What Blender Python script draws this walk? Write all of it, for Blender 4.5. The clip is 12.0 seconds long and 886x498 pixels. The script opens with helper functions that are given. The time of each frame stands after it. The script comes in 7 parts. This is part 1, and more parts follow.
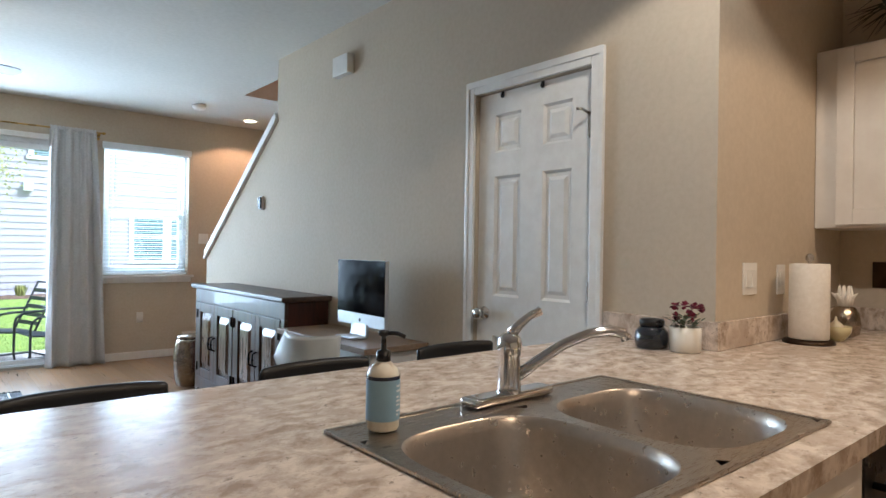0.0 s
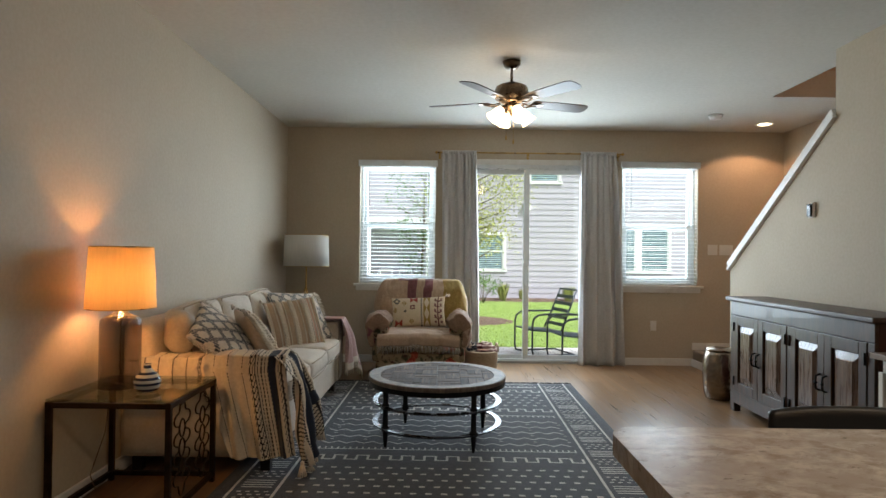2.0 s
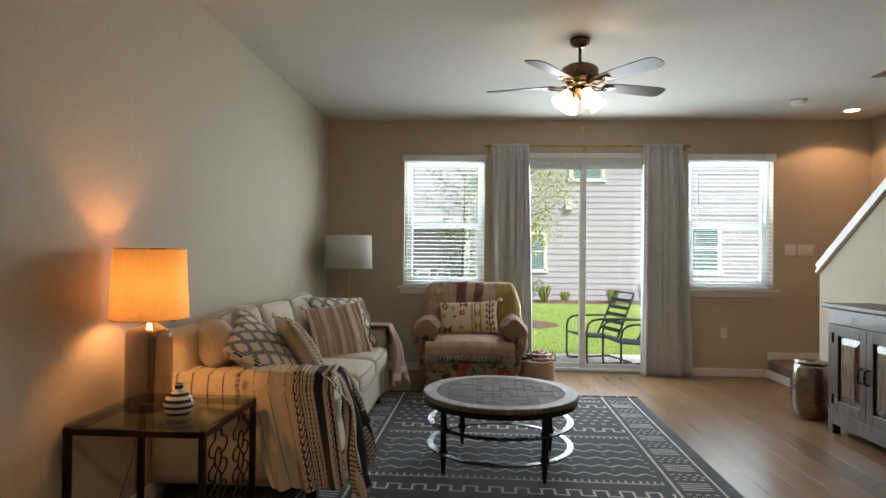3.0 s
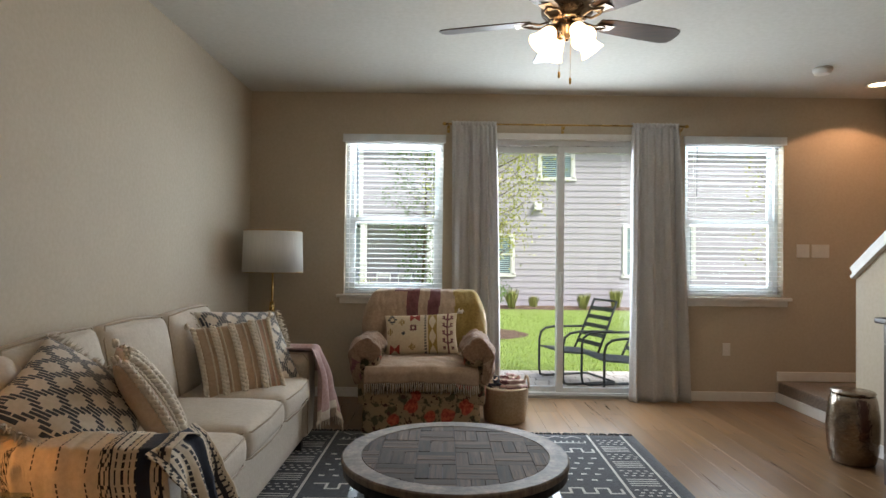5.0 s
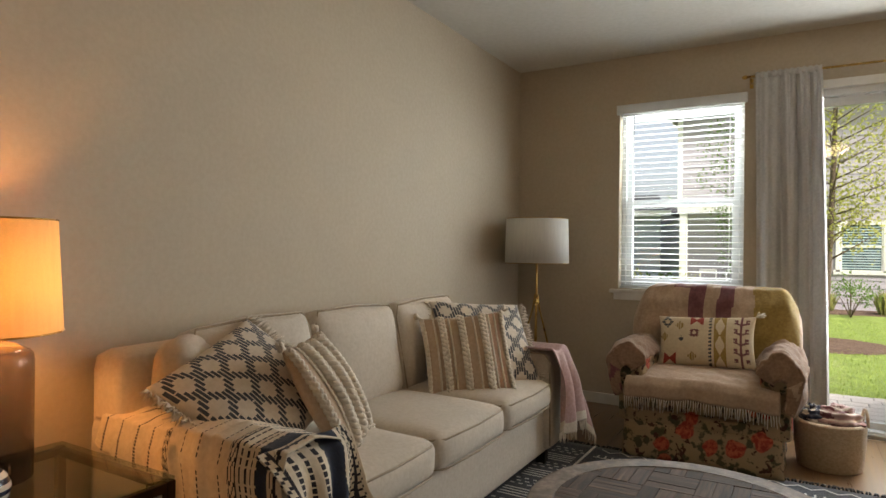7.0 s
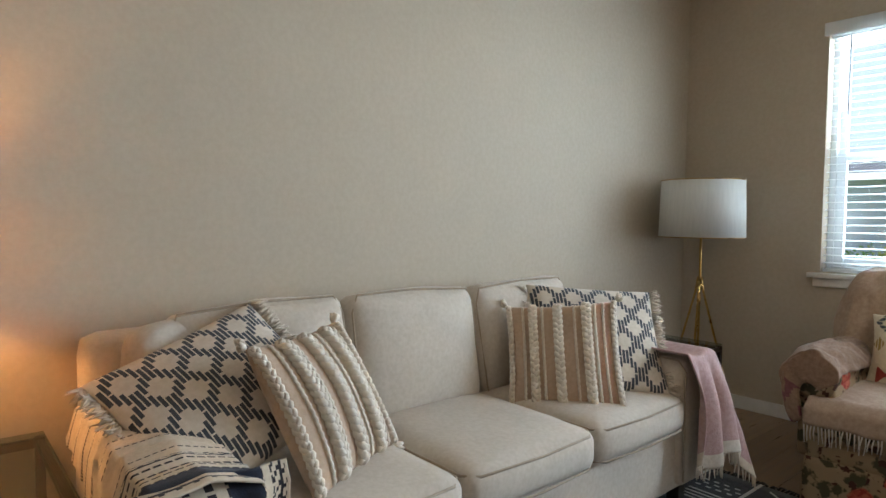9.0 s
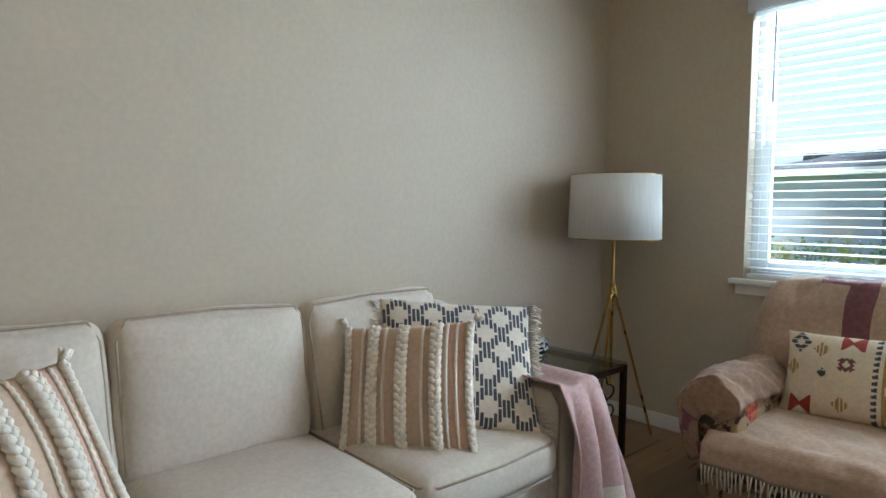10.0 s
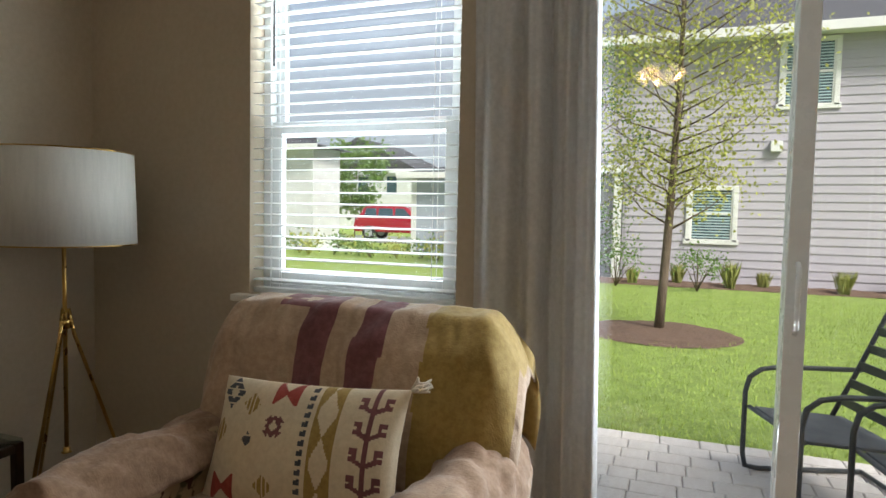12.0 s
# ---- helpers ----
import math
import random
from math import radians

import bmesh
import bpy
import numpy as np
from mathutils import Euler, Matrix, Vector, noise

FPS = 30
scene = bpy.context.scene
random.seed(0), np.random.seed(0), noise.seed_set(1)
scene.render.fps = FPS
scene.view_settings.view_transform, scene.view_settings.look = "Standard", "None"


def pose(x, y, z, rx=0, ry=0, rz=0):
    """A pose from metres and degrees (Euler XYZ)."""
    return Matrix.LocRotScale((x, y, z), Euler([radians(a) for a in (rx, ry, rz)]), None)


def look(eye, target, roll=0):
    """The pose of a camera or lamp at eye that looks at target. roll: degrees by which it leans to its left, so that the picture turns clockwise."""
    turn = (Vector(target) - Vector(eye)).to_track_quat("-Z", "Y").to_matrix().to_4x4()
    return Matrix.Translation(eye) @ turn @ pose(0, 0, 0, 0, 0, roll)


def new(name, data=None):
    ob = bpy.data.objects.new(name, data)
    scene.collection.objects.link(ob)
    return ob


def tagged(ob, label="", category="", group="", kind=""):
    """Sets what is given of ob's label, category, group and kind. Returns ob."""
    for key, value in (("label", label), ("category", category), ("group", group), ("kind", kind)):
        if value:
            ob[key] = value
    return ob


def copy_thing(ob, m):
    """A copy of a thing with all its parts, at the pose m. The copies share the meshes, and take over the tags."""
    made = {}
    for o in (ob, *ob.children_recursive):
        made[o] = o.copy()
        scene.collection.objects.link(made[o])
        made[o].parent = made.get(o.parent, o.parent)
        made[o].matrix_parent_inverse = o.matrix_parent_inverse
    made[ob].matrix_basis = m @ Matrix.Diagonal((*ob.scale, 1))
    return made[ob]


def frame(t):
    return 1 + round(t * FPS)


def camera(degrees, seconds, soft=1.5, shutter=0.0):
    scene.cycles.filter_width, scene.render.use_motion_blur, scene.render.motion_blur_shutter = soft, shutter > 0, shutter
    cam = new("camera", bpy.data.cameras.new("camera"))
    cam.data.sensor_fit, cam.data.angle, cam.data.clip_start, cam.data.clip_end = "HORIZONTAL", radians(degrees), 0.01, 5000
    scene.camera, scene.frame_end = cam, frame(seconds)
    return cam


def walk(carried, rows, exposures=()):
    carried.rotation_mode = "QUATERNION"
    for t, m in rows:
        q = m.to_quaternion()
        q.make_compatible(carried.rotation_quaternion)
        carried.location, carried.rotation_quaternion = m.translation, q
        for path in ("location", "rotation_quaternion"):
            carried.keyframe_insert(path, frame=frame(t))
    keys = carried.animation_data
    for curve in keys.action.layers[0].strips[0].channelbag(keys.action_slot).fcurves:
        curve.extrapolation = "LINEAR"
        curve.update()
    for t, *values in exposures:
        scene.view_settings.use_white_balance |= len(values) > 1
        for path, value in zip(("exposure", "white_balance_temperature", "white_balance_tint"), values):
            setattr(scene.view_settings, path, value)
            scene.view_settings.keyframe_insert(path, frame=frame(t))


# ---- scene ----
cam = camera(72.0, 12.0)
PATH = [
    (0, (0.028, 0.271, 1.271), (1.315, 1.802, 1.276), 0.9),
    (0.5, (-0.125, 0.271, 1.271), (0.776, 2.057, 1.283), 0.8),
    (1, (-0.349, 0.274, 1.277), (0.168, 2.206, 1.295), 0.7),
    (1.5, (-0.519, 0.33, 1.268), (-0.313, 2.319, 1.288), 0.7),
    (2, (-0.642, 0.517, 1.275), (-0.644, 2.517, 1.293), 0.7),
    (2.5, (-0.774, 0.737, 1.286), (-0.875, 2.735, 1.302), 0.7),
    (2.7, (-0.829, 0.828, 1.285), (-0.95, 2.824, 1.301), 0.6),
    (4.5, (-0.79, 1.887, 1.28), (-0.76, 3.886, 1.307), 0.7),
    (5, (-0.735, 2.176, 1.262), (-0.736, 4.175, 1.292), 0.7),
    (5.5, (-0.663, 2.395, 1.259), (-0.811, 4.389, 1.286), 0.7),
    (6, (-0.59, 2.55, 1.215), (-1.001, 4.507, 1.243), 0.7),
    (6.5, (-0.489, 2.7, 1.227), (-1.202, 4.569, 1.244), 0.6),
    (7, (-0.388, 2.82, 1.222), (-1.399, 4.545, 1.225), 0.6),
    (7.5, (-0.269, 2.942, 1.223), (-1.531, 4.493, 1.206), 0.5),
    (7.7, (-0.254, 3.006, 1.213), (-1.586, 4.498, 1.189), 0.4),
    (9.3, (-0.348, 3.859, 1.231), (-1.873, 5.148, 1.123), 0.6),
    (9.5, (-0.334, 3.994, 1.233), (-1.855, 5.288, 1.123), 0.5),
    (10, (-0.341, 4.357, 1.26), (-1.811, 5.709, 1.14), 0.6),
    (10.5, (-0.301, 4.69, 1.272), (-1.662, 6.15, 1.142), 1.0),
    (11, (-0.231, 4.995, 1.284), (-1.446, 6.578, 1.151), 1.0),
    (11.5, (-0.207, 5.343, 1.29), (-1.184, 7.083, 1.157), 1.1),
    (12, (-0.035, 5.652, 1.268), (-0.723, 7.526, 1.154), 1.2),
]
walk(cam, [(t, look(eye, target, roll)) for t, eye, target, roll in PATH],
     [(0.0, 1.66, 5150, 5), (0.5, 1.34, 5200, 3), (1.0, 1.2, 5300, 3), (1.5, 1.12, 5600, 3), (2.0, 1.1, 6000, 6), (2.5, 1.08, 6250, 7), (5.0, 0.98, 6300, 10),
      (6.0, 0.95, 6600, 11), (6.5, 0.98, 6700, 12), (7.0, 1.05, 7000, 12), (7.5, 1.14, 6500, 10), (9.5, 1.52, 5600, 6), (10.5, 1.52, 5350, 4), (11.0, 1.36, 5500, 5), (11.5, 1.05, 6000, 7), (12.0, 0.75, 6500, 9)])

# ---- daylight and lamps ----
world = bpy.data.worlds.new("overcast_sky")
world.use_nodes = True
scene.world = world
wn = world.node_tree.nodes
sky = wn.new("ShaderNodeTexSky")
sky.sky_type = "NISHITA"
sky.sun_disc = False
sky.sun_elevation, sky.sun_rotation = radians(49.6), radians(124)
sky.air_density, sky.dust_density, sky.ozone_density = 1.0, 6.0, 0.5
SKY = 0.15
wn["Background"].inputs["Strength"].default_value = SKY
# thin bright cloud over the whole sky
cloud = wn.new("ShaderNodeTexNoise")
cloud.inputs["Scale"].default_value, cloud.inputs["Detail"].default_value = 2.6, 5.0
cover = wn.new("ShaderNodeMapRange")
cover.inputs["From Min"].default_value, cover.inputs["From Max"].default_value = 0.32, 0.66
cover.inputs["To Min"].default_value, cover.inputs["To Max"].default_value = 0.3, 0.9
veil = wn.new("ShaderNodeMix")
veil.data_type = "RGBA"
veil.inputs[7].default_value = (2.3, 2.5, 2.75, 1)
world.node_tree.links.new(cloud.outputs["Fac"], cover.inputs["Value"])
world.node_tree.links.new(cover.outputs["Result"], veil.inputs[0])
world.node_tree.links.new(sky.outputs[0], veil.inputs[6])
world.node_tree.links.new(veil.outputs[2], wn["Background"].inputs["Color"])


def lamp(name, kind, m, power, colour, size=0.1, size_y=None):
    data = bpy.data.lights.new(name, kind)
    data.energy, data.color = power, colour
    if kind == "SUN":
        data.angle = radians(size)
    elif kind == "AREA":
        data.size = size
        if size_y:
            data.shape, data.size_y = "RECTANGLE", size_y
    else:
        data.shadow_soft_size = size
    ob = new(name, data)
    ob.matrix_world = m
    return ob


WARM, WARMER, DAY = (1.0, 0.64, 0.36), (1.0, 0.47, 0.15), (0.84, 0.93, 1.0)
lamp("sun", "SUN", look((19, -3, 27), (0, 10, 0)), 3.6, (1.0, 0.96, 0.9), 14)
# daylight that comes in by the two windows and the sliding door
lamp("window_daylight", "AREA", look((-1.19, 7.90, 1.64), (-1.19, 0, 0.9)), 19, DAY, 0.84, 1.34)
lamp("window_daylight", "AREA", look((1.90, 7.90, 1.64), (1.90, 0, 0.9)), 19, DAY, 0.84, 1.34)
lamp("door_daylight", "AREA", look((0.345, 7.708, 1.42), (0.345, 0, 0.7)), 36, DAY, 1.24, 1.7)
FAN = (-0.135, 5.19)
for a in (20, 140, 260):
    lamp("fan_bulb", "POINT", pose(FAN[0] + 0.13 * math.cos(radians(a)), FAN[1] + 0.13 * math.sin(radians(a)), 2.31), 0.9, WARM, 0.03)
lamp("table_lamp_bulb", "POINT", pose(-2.287, 3.635, 1.12), 4.6, WARMER, 0.04)
lamp("stair_downlight", "SPOT", pose(2.90, 7.27, 2.75), 15, (1.0, 0.52, 0.27), 0.05).data.spot_size = radians(125)
# kitchen ceiling lights out of view; the first is added to brighten the pantry wall
for x, y, c in ((1.35, 0.9, (1.0, 0.8, 0.6)), (2.5, -0.2, WARM), (0.4, -1.2, WARM)):
    lamp("unseen_kitchen_light", "SPOT", pose(x, y, 2.75), 28, c, 0.05).data.spot_size = radians(135)
lamp("upstairs_light", "POINT", pose(2.9, 3.6, 4.6), 10, (1.0, 0.45, 0.2), 0.1)


# ---- materials ----
def rgb(h):
    """Linear colour from a hex string."""
    c = [int(h[i:i + 2], 16) / 255 for i in (0, 2, 4)]
    return (*[((v + 0.055) / 1.055) ** 2.4 if v > 0.04 else v / 12.92 for v in c], 1.0)


def base_mat(name):
    m = bpy.data.materials.new(name)
    m.use_nodes = True
    nt = m.node_tree
    return m, nt, nt.nodes, nt.links, nt.nodes["Principled BSDF"]


def noise_node(nt, vec, scale, detail=4.0, rough=0.55, stretch=None):
    if stretch:
        mp = nt.nodes.new("ShaderNodeMapping")
        mp.inputs["Scale"].default_value = stretch
        nt.links.new(vec, mp.inputs["Vector"])
        vec = mp.outputs[0]
    n = nt.nodes.new("ShaderNodeTexNoise")
    n.inputs["Scale"].default_value, n.inputs["Detail"].default_value, n.inputs["Roughness"].default_value = scale, detail, rough
    nt.links.new(vec, n.inputs["Vector"])
    return n.outputs[0]


def remap(nt, val, a, b, c=0.0, d=1.0):
    n = nt.nodes.new("ShaderNodeMapRange")
    for k, v in zip(("From Min", "From Max", "To Min", "To Max"), (a, b, c, d)):
        n.inputs[k].default_value = v
    nt.links.new(val, n.inputs["Value"])
    return n.outputs[0]


def mix(nt, fac, a, b, mode="MIX"):
    n = nt.nodes.new("ShaderNodeMix")
    n.data_type, n.blend_type = "RGBA", mode
    for sock, v in ((n.inputs[0], fac), (n.inputs[6], a), (n.inputs[7], b)):
        if isinstance(v, (int, float)):
            sock.default_value = v
        elif isinstance(v, tuple):
            sock.default_value = v
        else:
            nt.links.new(v, sock)
    return n.outputs[2]


def bumped(nt, bsdf, height, strength, dist=0.002):
    b = nt.nodes.new("ShaderNodeBump")
    b.inputs["Strength"].default_value, b.inputs["Distance"].default_value = strength, dist
    nt.links.new(height, b.inputs["Height"])
    nt.links.new(b.outputs[0], bsdf.inputs["Normal"])


def mat(name, c1, c2=None, rough=0.6, metal=0.0, scale=9, stretch=None, bump=0.15, bscale=160, dist=0.001, wear=0.12, coat=0.0, sheen=0.0, trans=0.0):
    """A surface of two near colours, with fine grain, large stains and relief."""
    m, nt, nodes, links, p = base_mat(name)
    c1 = rgb(c1)
    c2 = rgb(c2) if c2 else tuple(v * 0.86 for v in c1[:3]) + (1.0,)
    tc = nodes.new("ShaderNodeTexCoord").outputs["Object"]
    fine = remap(nt, noise_node(nt, tc, scale, 5, 0.6, stretch), 0.36, 0.64)
    col = mix(nt, fine, c1, c2)
    large = remap(nt, noise_node(nt, tc, max(scale * 0.13, 0.7), 3), 0.3, 0.7, 1.0 - wear, 1.0)
    col = mix(nt, 1.0, col, large, "MULTIPLY")
    links.new(col, p.inputs["Base Color"])
    p.inputs["Metallic"].default_value = metal
    links.new(remap(nt, fine, 0, 1, max(rough - 0.06, 0.02), min(rough + 0.06, 1)), p.inputs["Roughness"])
    p.inputs["Coat Weight"].default_value = coat
    p.inputs["Sheen Weight"].default_value = sheen
    p.inputs["Transmission Weight"].default_value = trans
    if bump:
        bumped(nt, p, noise_node(nt, tc, bscale, 3, 0.6, stretch), bump, dist)
    return m


def fabric(name, c1, c2=None, weave=900, rough=0.92, bump=0.35, wear=0.1):
    m = mat(name, c1, c2, rough, scale=60, bump=0, wear=wear, sheen=0.15)
    nt = m.node_tree
    p = nt.nodes["Principled BSDF"]
    tc = nt.nodes.new("ShaderNodeTexCoord").outputs["Object"]
    a = noise_node(nt, tc, weave, 1, 0.4, (1, 0.25, 1))
    b = noise_node(nt, tc, weave, 1, 0.4, (0.25, 1, 0.3))
    s = nt.nodes.new("ShaderNodeMath")
    s.operation = "ADD"
    nt.links.new(a, s.inputs[0]), nt.links.new(b, s.inputs[1])
    bumped(nt, p, s.outputs[0], bump, 0.0015)
    return m


def wood(name, dark, light, stretch, rough=0.45, per_object=0.0, bump=0.25, scale=6.0, wear=0.15, coat=0.0):
    """Wood with its grain along the axis of least stretch; per_object: how far one board differs from the next."""
    m, nt, nodes, links, p = base_mat(name)
    tc = nodes.new("ShaderNodeTexCoord").outputs["Object"]
    vec = tc
    info = nodes.new("ShaderNodeObjectInfo").outputs["Random"]
    if per_object:
        off = nodes.new("ShaderNodeVectorMath")
        off.operation = "ADD"
        links.new(tc, off.inputs[0])
        sc = nodes.new("ShaderNodeVectorMath")
        sc.operation = "SCALE"
        sc.inputs[0].default_value = (13.0, 29.0, 7.0)
        links.new(info, sc.inputs["Scale"])
        links.new(sc.outputs[0], off.inputs[1])
        vec = off.outputs[0]
    grain = noise_node(nt, vec, scale, 8, 0.68, stretch)
    streak = noise_node(nt, vec, scale * 0.35, 4, 0.6, stretch)
    col = mix(nt, remap(nt, grain, 0.3, 0.7), rgb(dark), rgb(light))
    col = mix(nt, 1.0, col, remap(nt, streak, 0.3, 0.7, 1.0 - wear * 2, 1.05), "MULTIPLY")
    if per_object:
        col = mix(nt, 1.0, col, remap(nt, info, 0, 1, 1.0 - per_object, 1.0 + per_object * 0.5), "MULTIPLY")
    links.new(col, p.inputs["Base Color"])
    links.new(remap(nt, grain, 0.3, 0.7, rough - 0.07, rough + 0.1), p.inputs["Roughness"])
    p.inputs["Coat Weight"].default_value = coat
    bumped(nt, p, grain, bump, 0.001)
    return m


def glow(name, colour, strength, mixed=None):
    m, nt, nodes, links, p = base_mat(name)
    p.inputs["Base Color"].default_value = colour
    p.inputs["Emission Color"].default_value = colour
    p.inputs["Emission Strength"].default_value = strength
    p.inputs["Roughness"].default_value = 0.5
    return m


def clear_glass(name, tint=(0.97, 0.98, 0.98, 1), gloss=0.06):
    m, nt, nodes, links, p = base_mat(name)
    t, g = nodes.new("ShaderNodeBsdfTransparent"), nodes.new("ShaderNodeBsdfGlossy")
    t.inputs[0].default_value = tint
    g.inputs["Roughness"].default_value = 0.0
    mx = nodes.new("ShaderNodeMixShader")
    lw = nodes.new("ShaderNodeLayerWeight")
    pw = nodes.new("ShaderNodeMath")
    pw.operation = "POWER"
    pw.inputs[1].default_value = 4.0
    links.new(lw.outputs["Facing"], pw.inputs[0])
    links.new(remap(nt, pw.outputs[0], 0, 1, gloss * 0.7, 0.75), mx.inputs[0])
    links.new(t.outputs[0], mx.inputs[1]), links.new(g.outputs[0], mx.inputs[2])
    links.new(mx.outputs[0], nodes["Material Output"].inputs[0])
    return m


def thin(m, k):
    """Let light shine through a thin surface, by a share k."""
    nt = m.node_tree
    p, out = nt.nodes["Principled BSDF"], nt.nodes["Material Output"]
    tr, mx = nt.nodes.new("ShaderNodeBsdfTranslucent"), nt.nodes.new("ShaderNodeMixShader")
    nt.links.new(p.inputs["Base Color"].links[0].from_socket, tr.inputs[0])
    mx.inputs[0].default_value = k
    nt.links.new(p.outputs[0], mx.inputs[1]), nt.links.new(tr.outputs[0], mx.inputs[2])
    nt.links.new(mx.outputs[0], out.inputs[0])
    return m


WALL = mat("beige_wall_paint", "c0b39e", "bbae99", 0.75, scale=40, bump=0.12, bscale=320, wear=0.04)
CEILING = mat("ceiling_paint", "d0ccc3", "cac6bc", 0.85, scale=30, bump=0.3, bscale=120, wear=0.03)
TRIM = mat("white_trim_paint", "e9e7e2", "e2dfd9", 0.35, scale=14, bump=0.05, wear=0.05)
DOORPAINT = mat("white_door_paint", "e6e4df", "dedbd5", 0.38, scale=14, bump=0.08, bscale=400, wear=0.04)
VINYL = mat("white_vinyl", "e6e9ea", "dfe2e3", 0.3, scale=12, bump=0, wear=0.03)
FLOOR = wood("oak_vinyl_plank", "6f533a", "987856", (9, 0.22, 9), 0.32, 0.25, 0.08, 5.0, 0.1)
FLOORBED = mat("plank_joint", "2a211a", rough=0.8)
CARPET = fabric("beige_carpet", "8f7f70", "6f6256", 240, bump=1.0)
GLASS = clear_glass("window_glass")
TABLEGLASS = clear_glass("table_glass", (0.74, 0.80, 0.78, 1))
SLAT = thin(mat("white_blind_slat", "f0f1f0", "e9eae9", 0.4, scale=10, bump=0, wear=0.03), 0.46)
CURTAIN = thin(fabric("grey_linen_curtain", "d2d1d0", "c7c6c5", 700, wear=0.06), 0.14)
BRASS = mat("brushed_brass", "c9a765", "b8934e", 0.3, 1.0, bump=0.05)
BRONZE = mat("dark_bronze_metal", "4a3a2c", "33271d", 0.42, 0.9, bump=0.1, wear=0.2)
NICKEL = mat("antique_nickel", "9a8a78", "7d6d5b", 0.25, 1.0, bump=0.03)
CHROME = mat("polished_chrome", "dfe0e2", "d2d3d5", 0.08, 1.0, bump=0, wear=0.03)
STEEL = mat("brushed_steel", "b3aba1", "a39b91", 0.3, 1.0, scale=30, stretch=(1, 25, 1), bump=0.06, bscale=60, wear=0.06)
BLACKMETAL = mat("black_iron", "1b1b1d", "111113", 0.45, 0.7, bump=0.2)
BLACKWOOD = mat("black_painted_wood", "17120f", "0f0c0a", 0.4, bump=0.1)
PLASTIC = mat("white_plastic", "e4e1da", "dcd9d2", 0.35, bump=0, wear=0.03)
DARKPLASTIC = mat("dark_plastic", "1d1d20", "151517", 0.3, bump=0)
LAMPGLOW = glow("frosted_lamp_glass", (1.0, 0.78, 0.46, 1), 2.2)
DOWNGLOW = glow("downlight_lens", (1.0, 0.78, 0.5, 1), 3.5)


# ---- mesh helpers ----
def box(bm, x0, x1, y0, y1, z0, z1, bevel=0.0, seg=2, m=None):
    vs = [bm.verts.new((x, y, z)) for z in (z0, z1) for y in (y0, y1) for x in (x0, x1)]
    fs = [bm.faces.new([vs[i] for i in f]) for f in ((0, 2, 3, 1), (4, 5, 7, 6), (0, 1, 5, 4), (2, 6, 7, 3), (0, 4, 6, 2), (1, 3, 7, 5))]
    if m is not None:
        for v in vs:
            v.co = m @ v.co
    if bevel:
        es = list({e for f in fs for e in f.edges})
        bmesh.ops.bevel(bm, geom=es, offset=bevel, segments=seg, affect="EDGES", profile=0.6)
    return vs


def tube(bm, pts, r, seg=8, closed=False, cap=True):
    pts = [Vector(p) for p in pts]
    rs = r if isinstance(r, (list, tuple)) else [r] * len(pts)
    n, rings, side = len(pts), [], None
    for i, p in enumerate(pts):
        a = pts[(i - 1) % n] if (closed or i) else p
        b = pts[(i + 1) % n] if (closed or i < n - 1) else p
        d = (b - a).normalized()
        if side is None:
            side = d.cross(Vector((0, 0, 1)) if abs(d.z) < 0.9 else Vector((1, 0, 0))).normalized()
        side = (side - d * side.dot(d)).normalized()
        up = d.cross(side)
        rings.append([bm.verts.new(p + (side * math.cos(2 * math.pi * k / seg) + up * math.sin(2 * math.pi * k / seg)) * rs[i]) for k in range(seg)])
    for i in range(n if closed else n - 1):
        p, q = rings[i], rings[(i + 1) % n]
        for k in range(seg):
            f = bm.faces.new((p[k], q[k], q[(k + 1) % seg], p[(k + 1) % seg]))
            f.smooth = True
    if cap and not closed:
        bm.faces.new(rings[0]), bm.faces.new(rings[-1][::-1])


def lathe(bm, profile, seg=32, c=(0, 0, 0), cap=True, smooth=True):
    """A turned body from (radius, height) pairs, from the bottom up."""
    rings = [[bm.verts.new((c[0] + r * math.cos(2 * math.pi * k / seg), c[1] + r * math.sin(2 * math.pi * k / seg), c[2] + z)) for k in range(seg)] for r, z in profile]
    for p, q in zip(rings, rings[1:]):
        for k in range(seg):
            f = bm.faces.new((p[k], p[(k + 1) % seg], q[(k + 1) % seg], q[k]))
            f.smooth = smooth
    if cap:
        bm.faces.new(rings[0][::-1]), bm.faces.new(rings[-1])


def sheet(bm, fn, nu, nv, pattern=None, closed_u=False):
    """A surface fn(u, v), u and v from 0 to 1; pattern(u, v) gives each face's material slot."""
    vs = [[bm.verts.new(fn(i / nu, j / nv)) for j in range(nv + 1)] for i in range(nu + (0 if closed_u else 1))]
    for i in range(nu):
        for j in range(nv):
            k = (i + 1) % len(vs)
            f = bm.faces.new((vs[i][j], vs[k][j], vs[k][j + 1], vs[i][j + 1]))
            f.smooth = True
            if pattern:
                f.material_index = pattern((i + 0.5) / nu, (j + 0.5) / nv)
    return vs


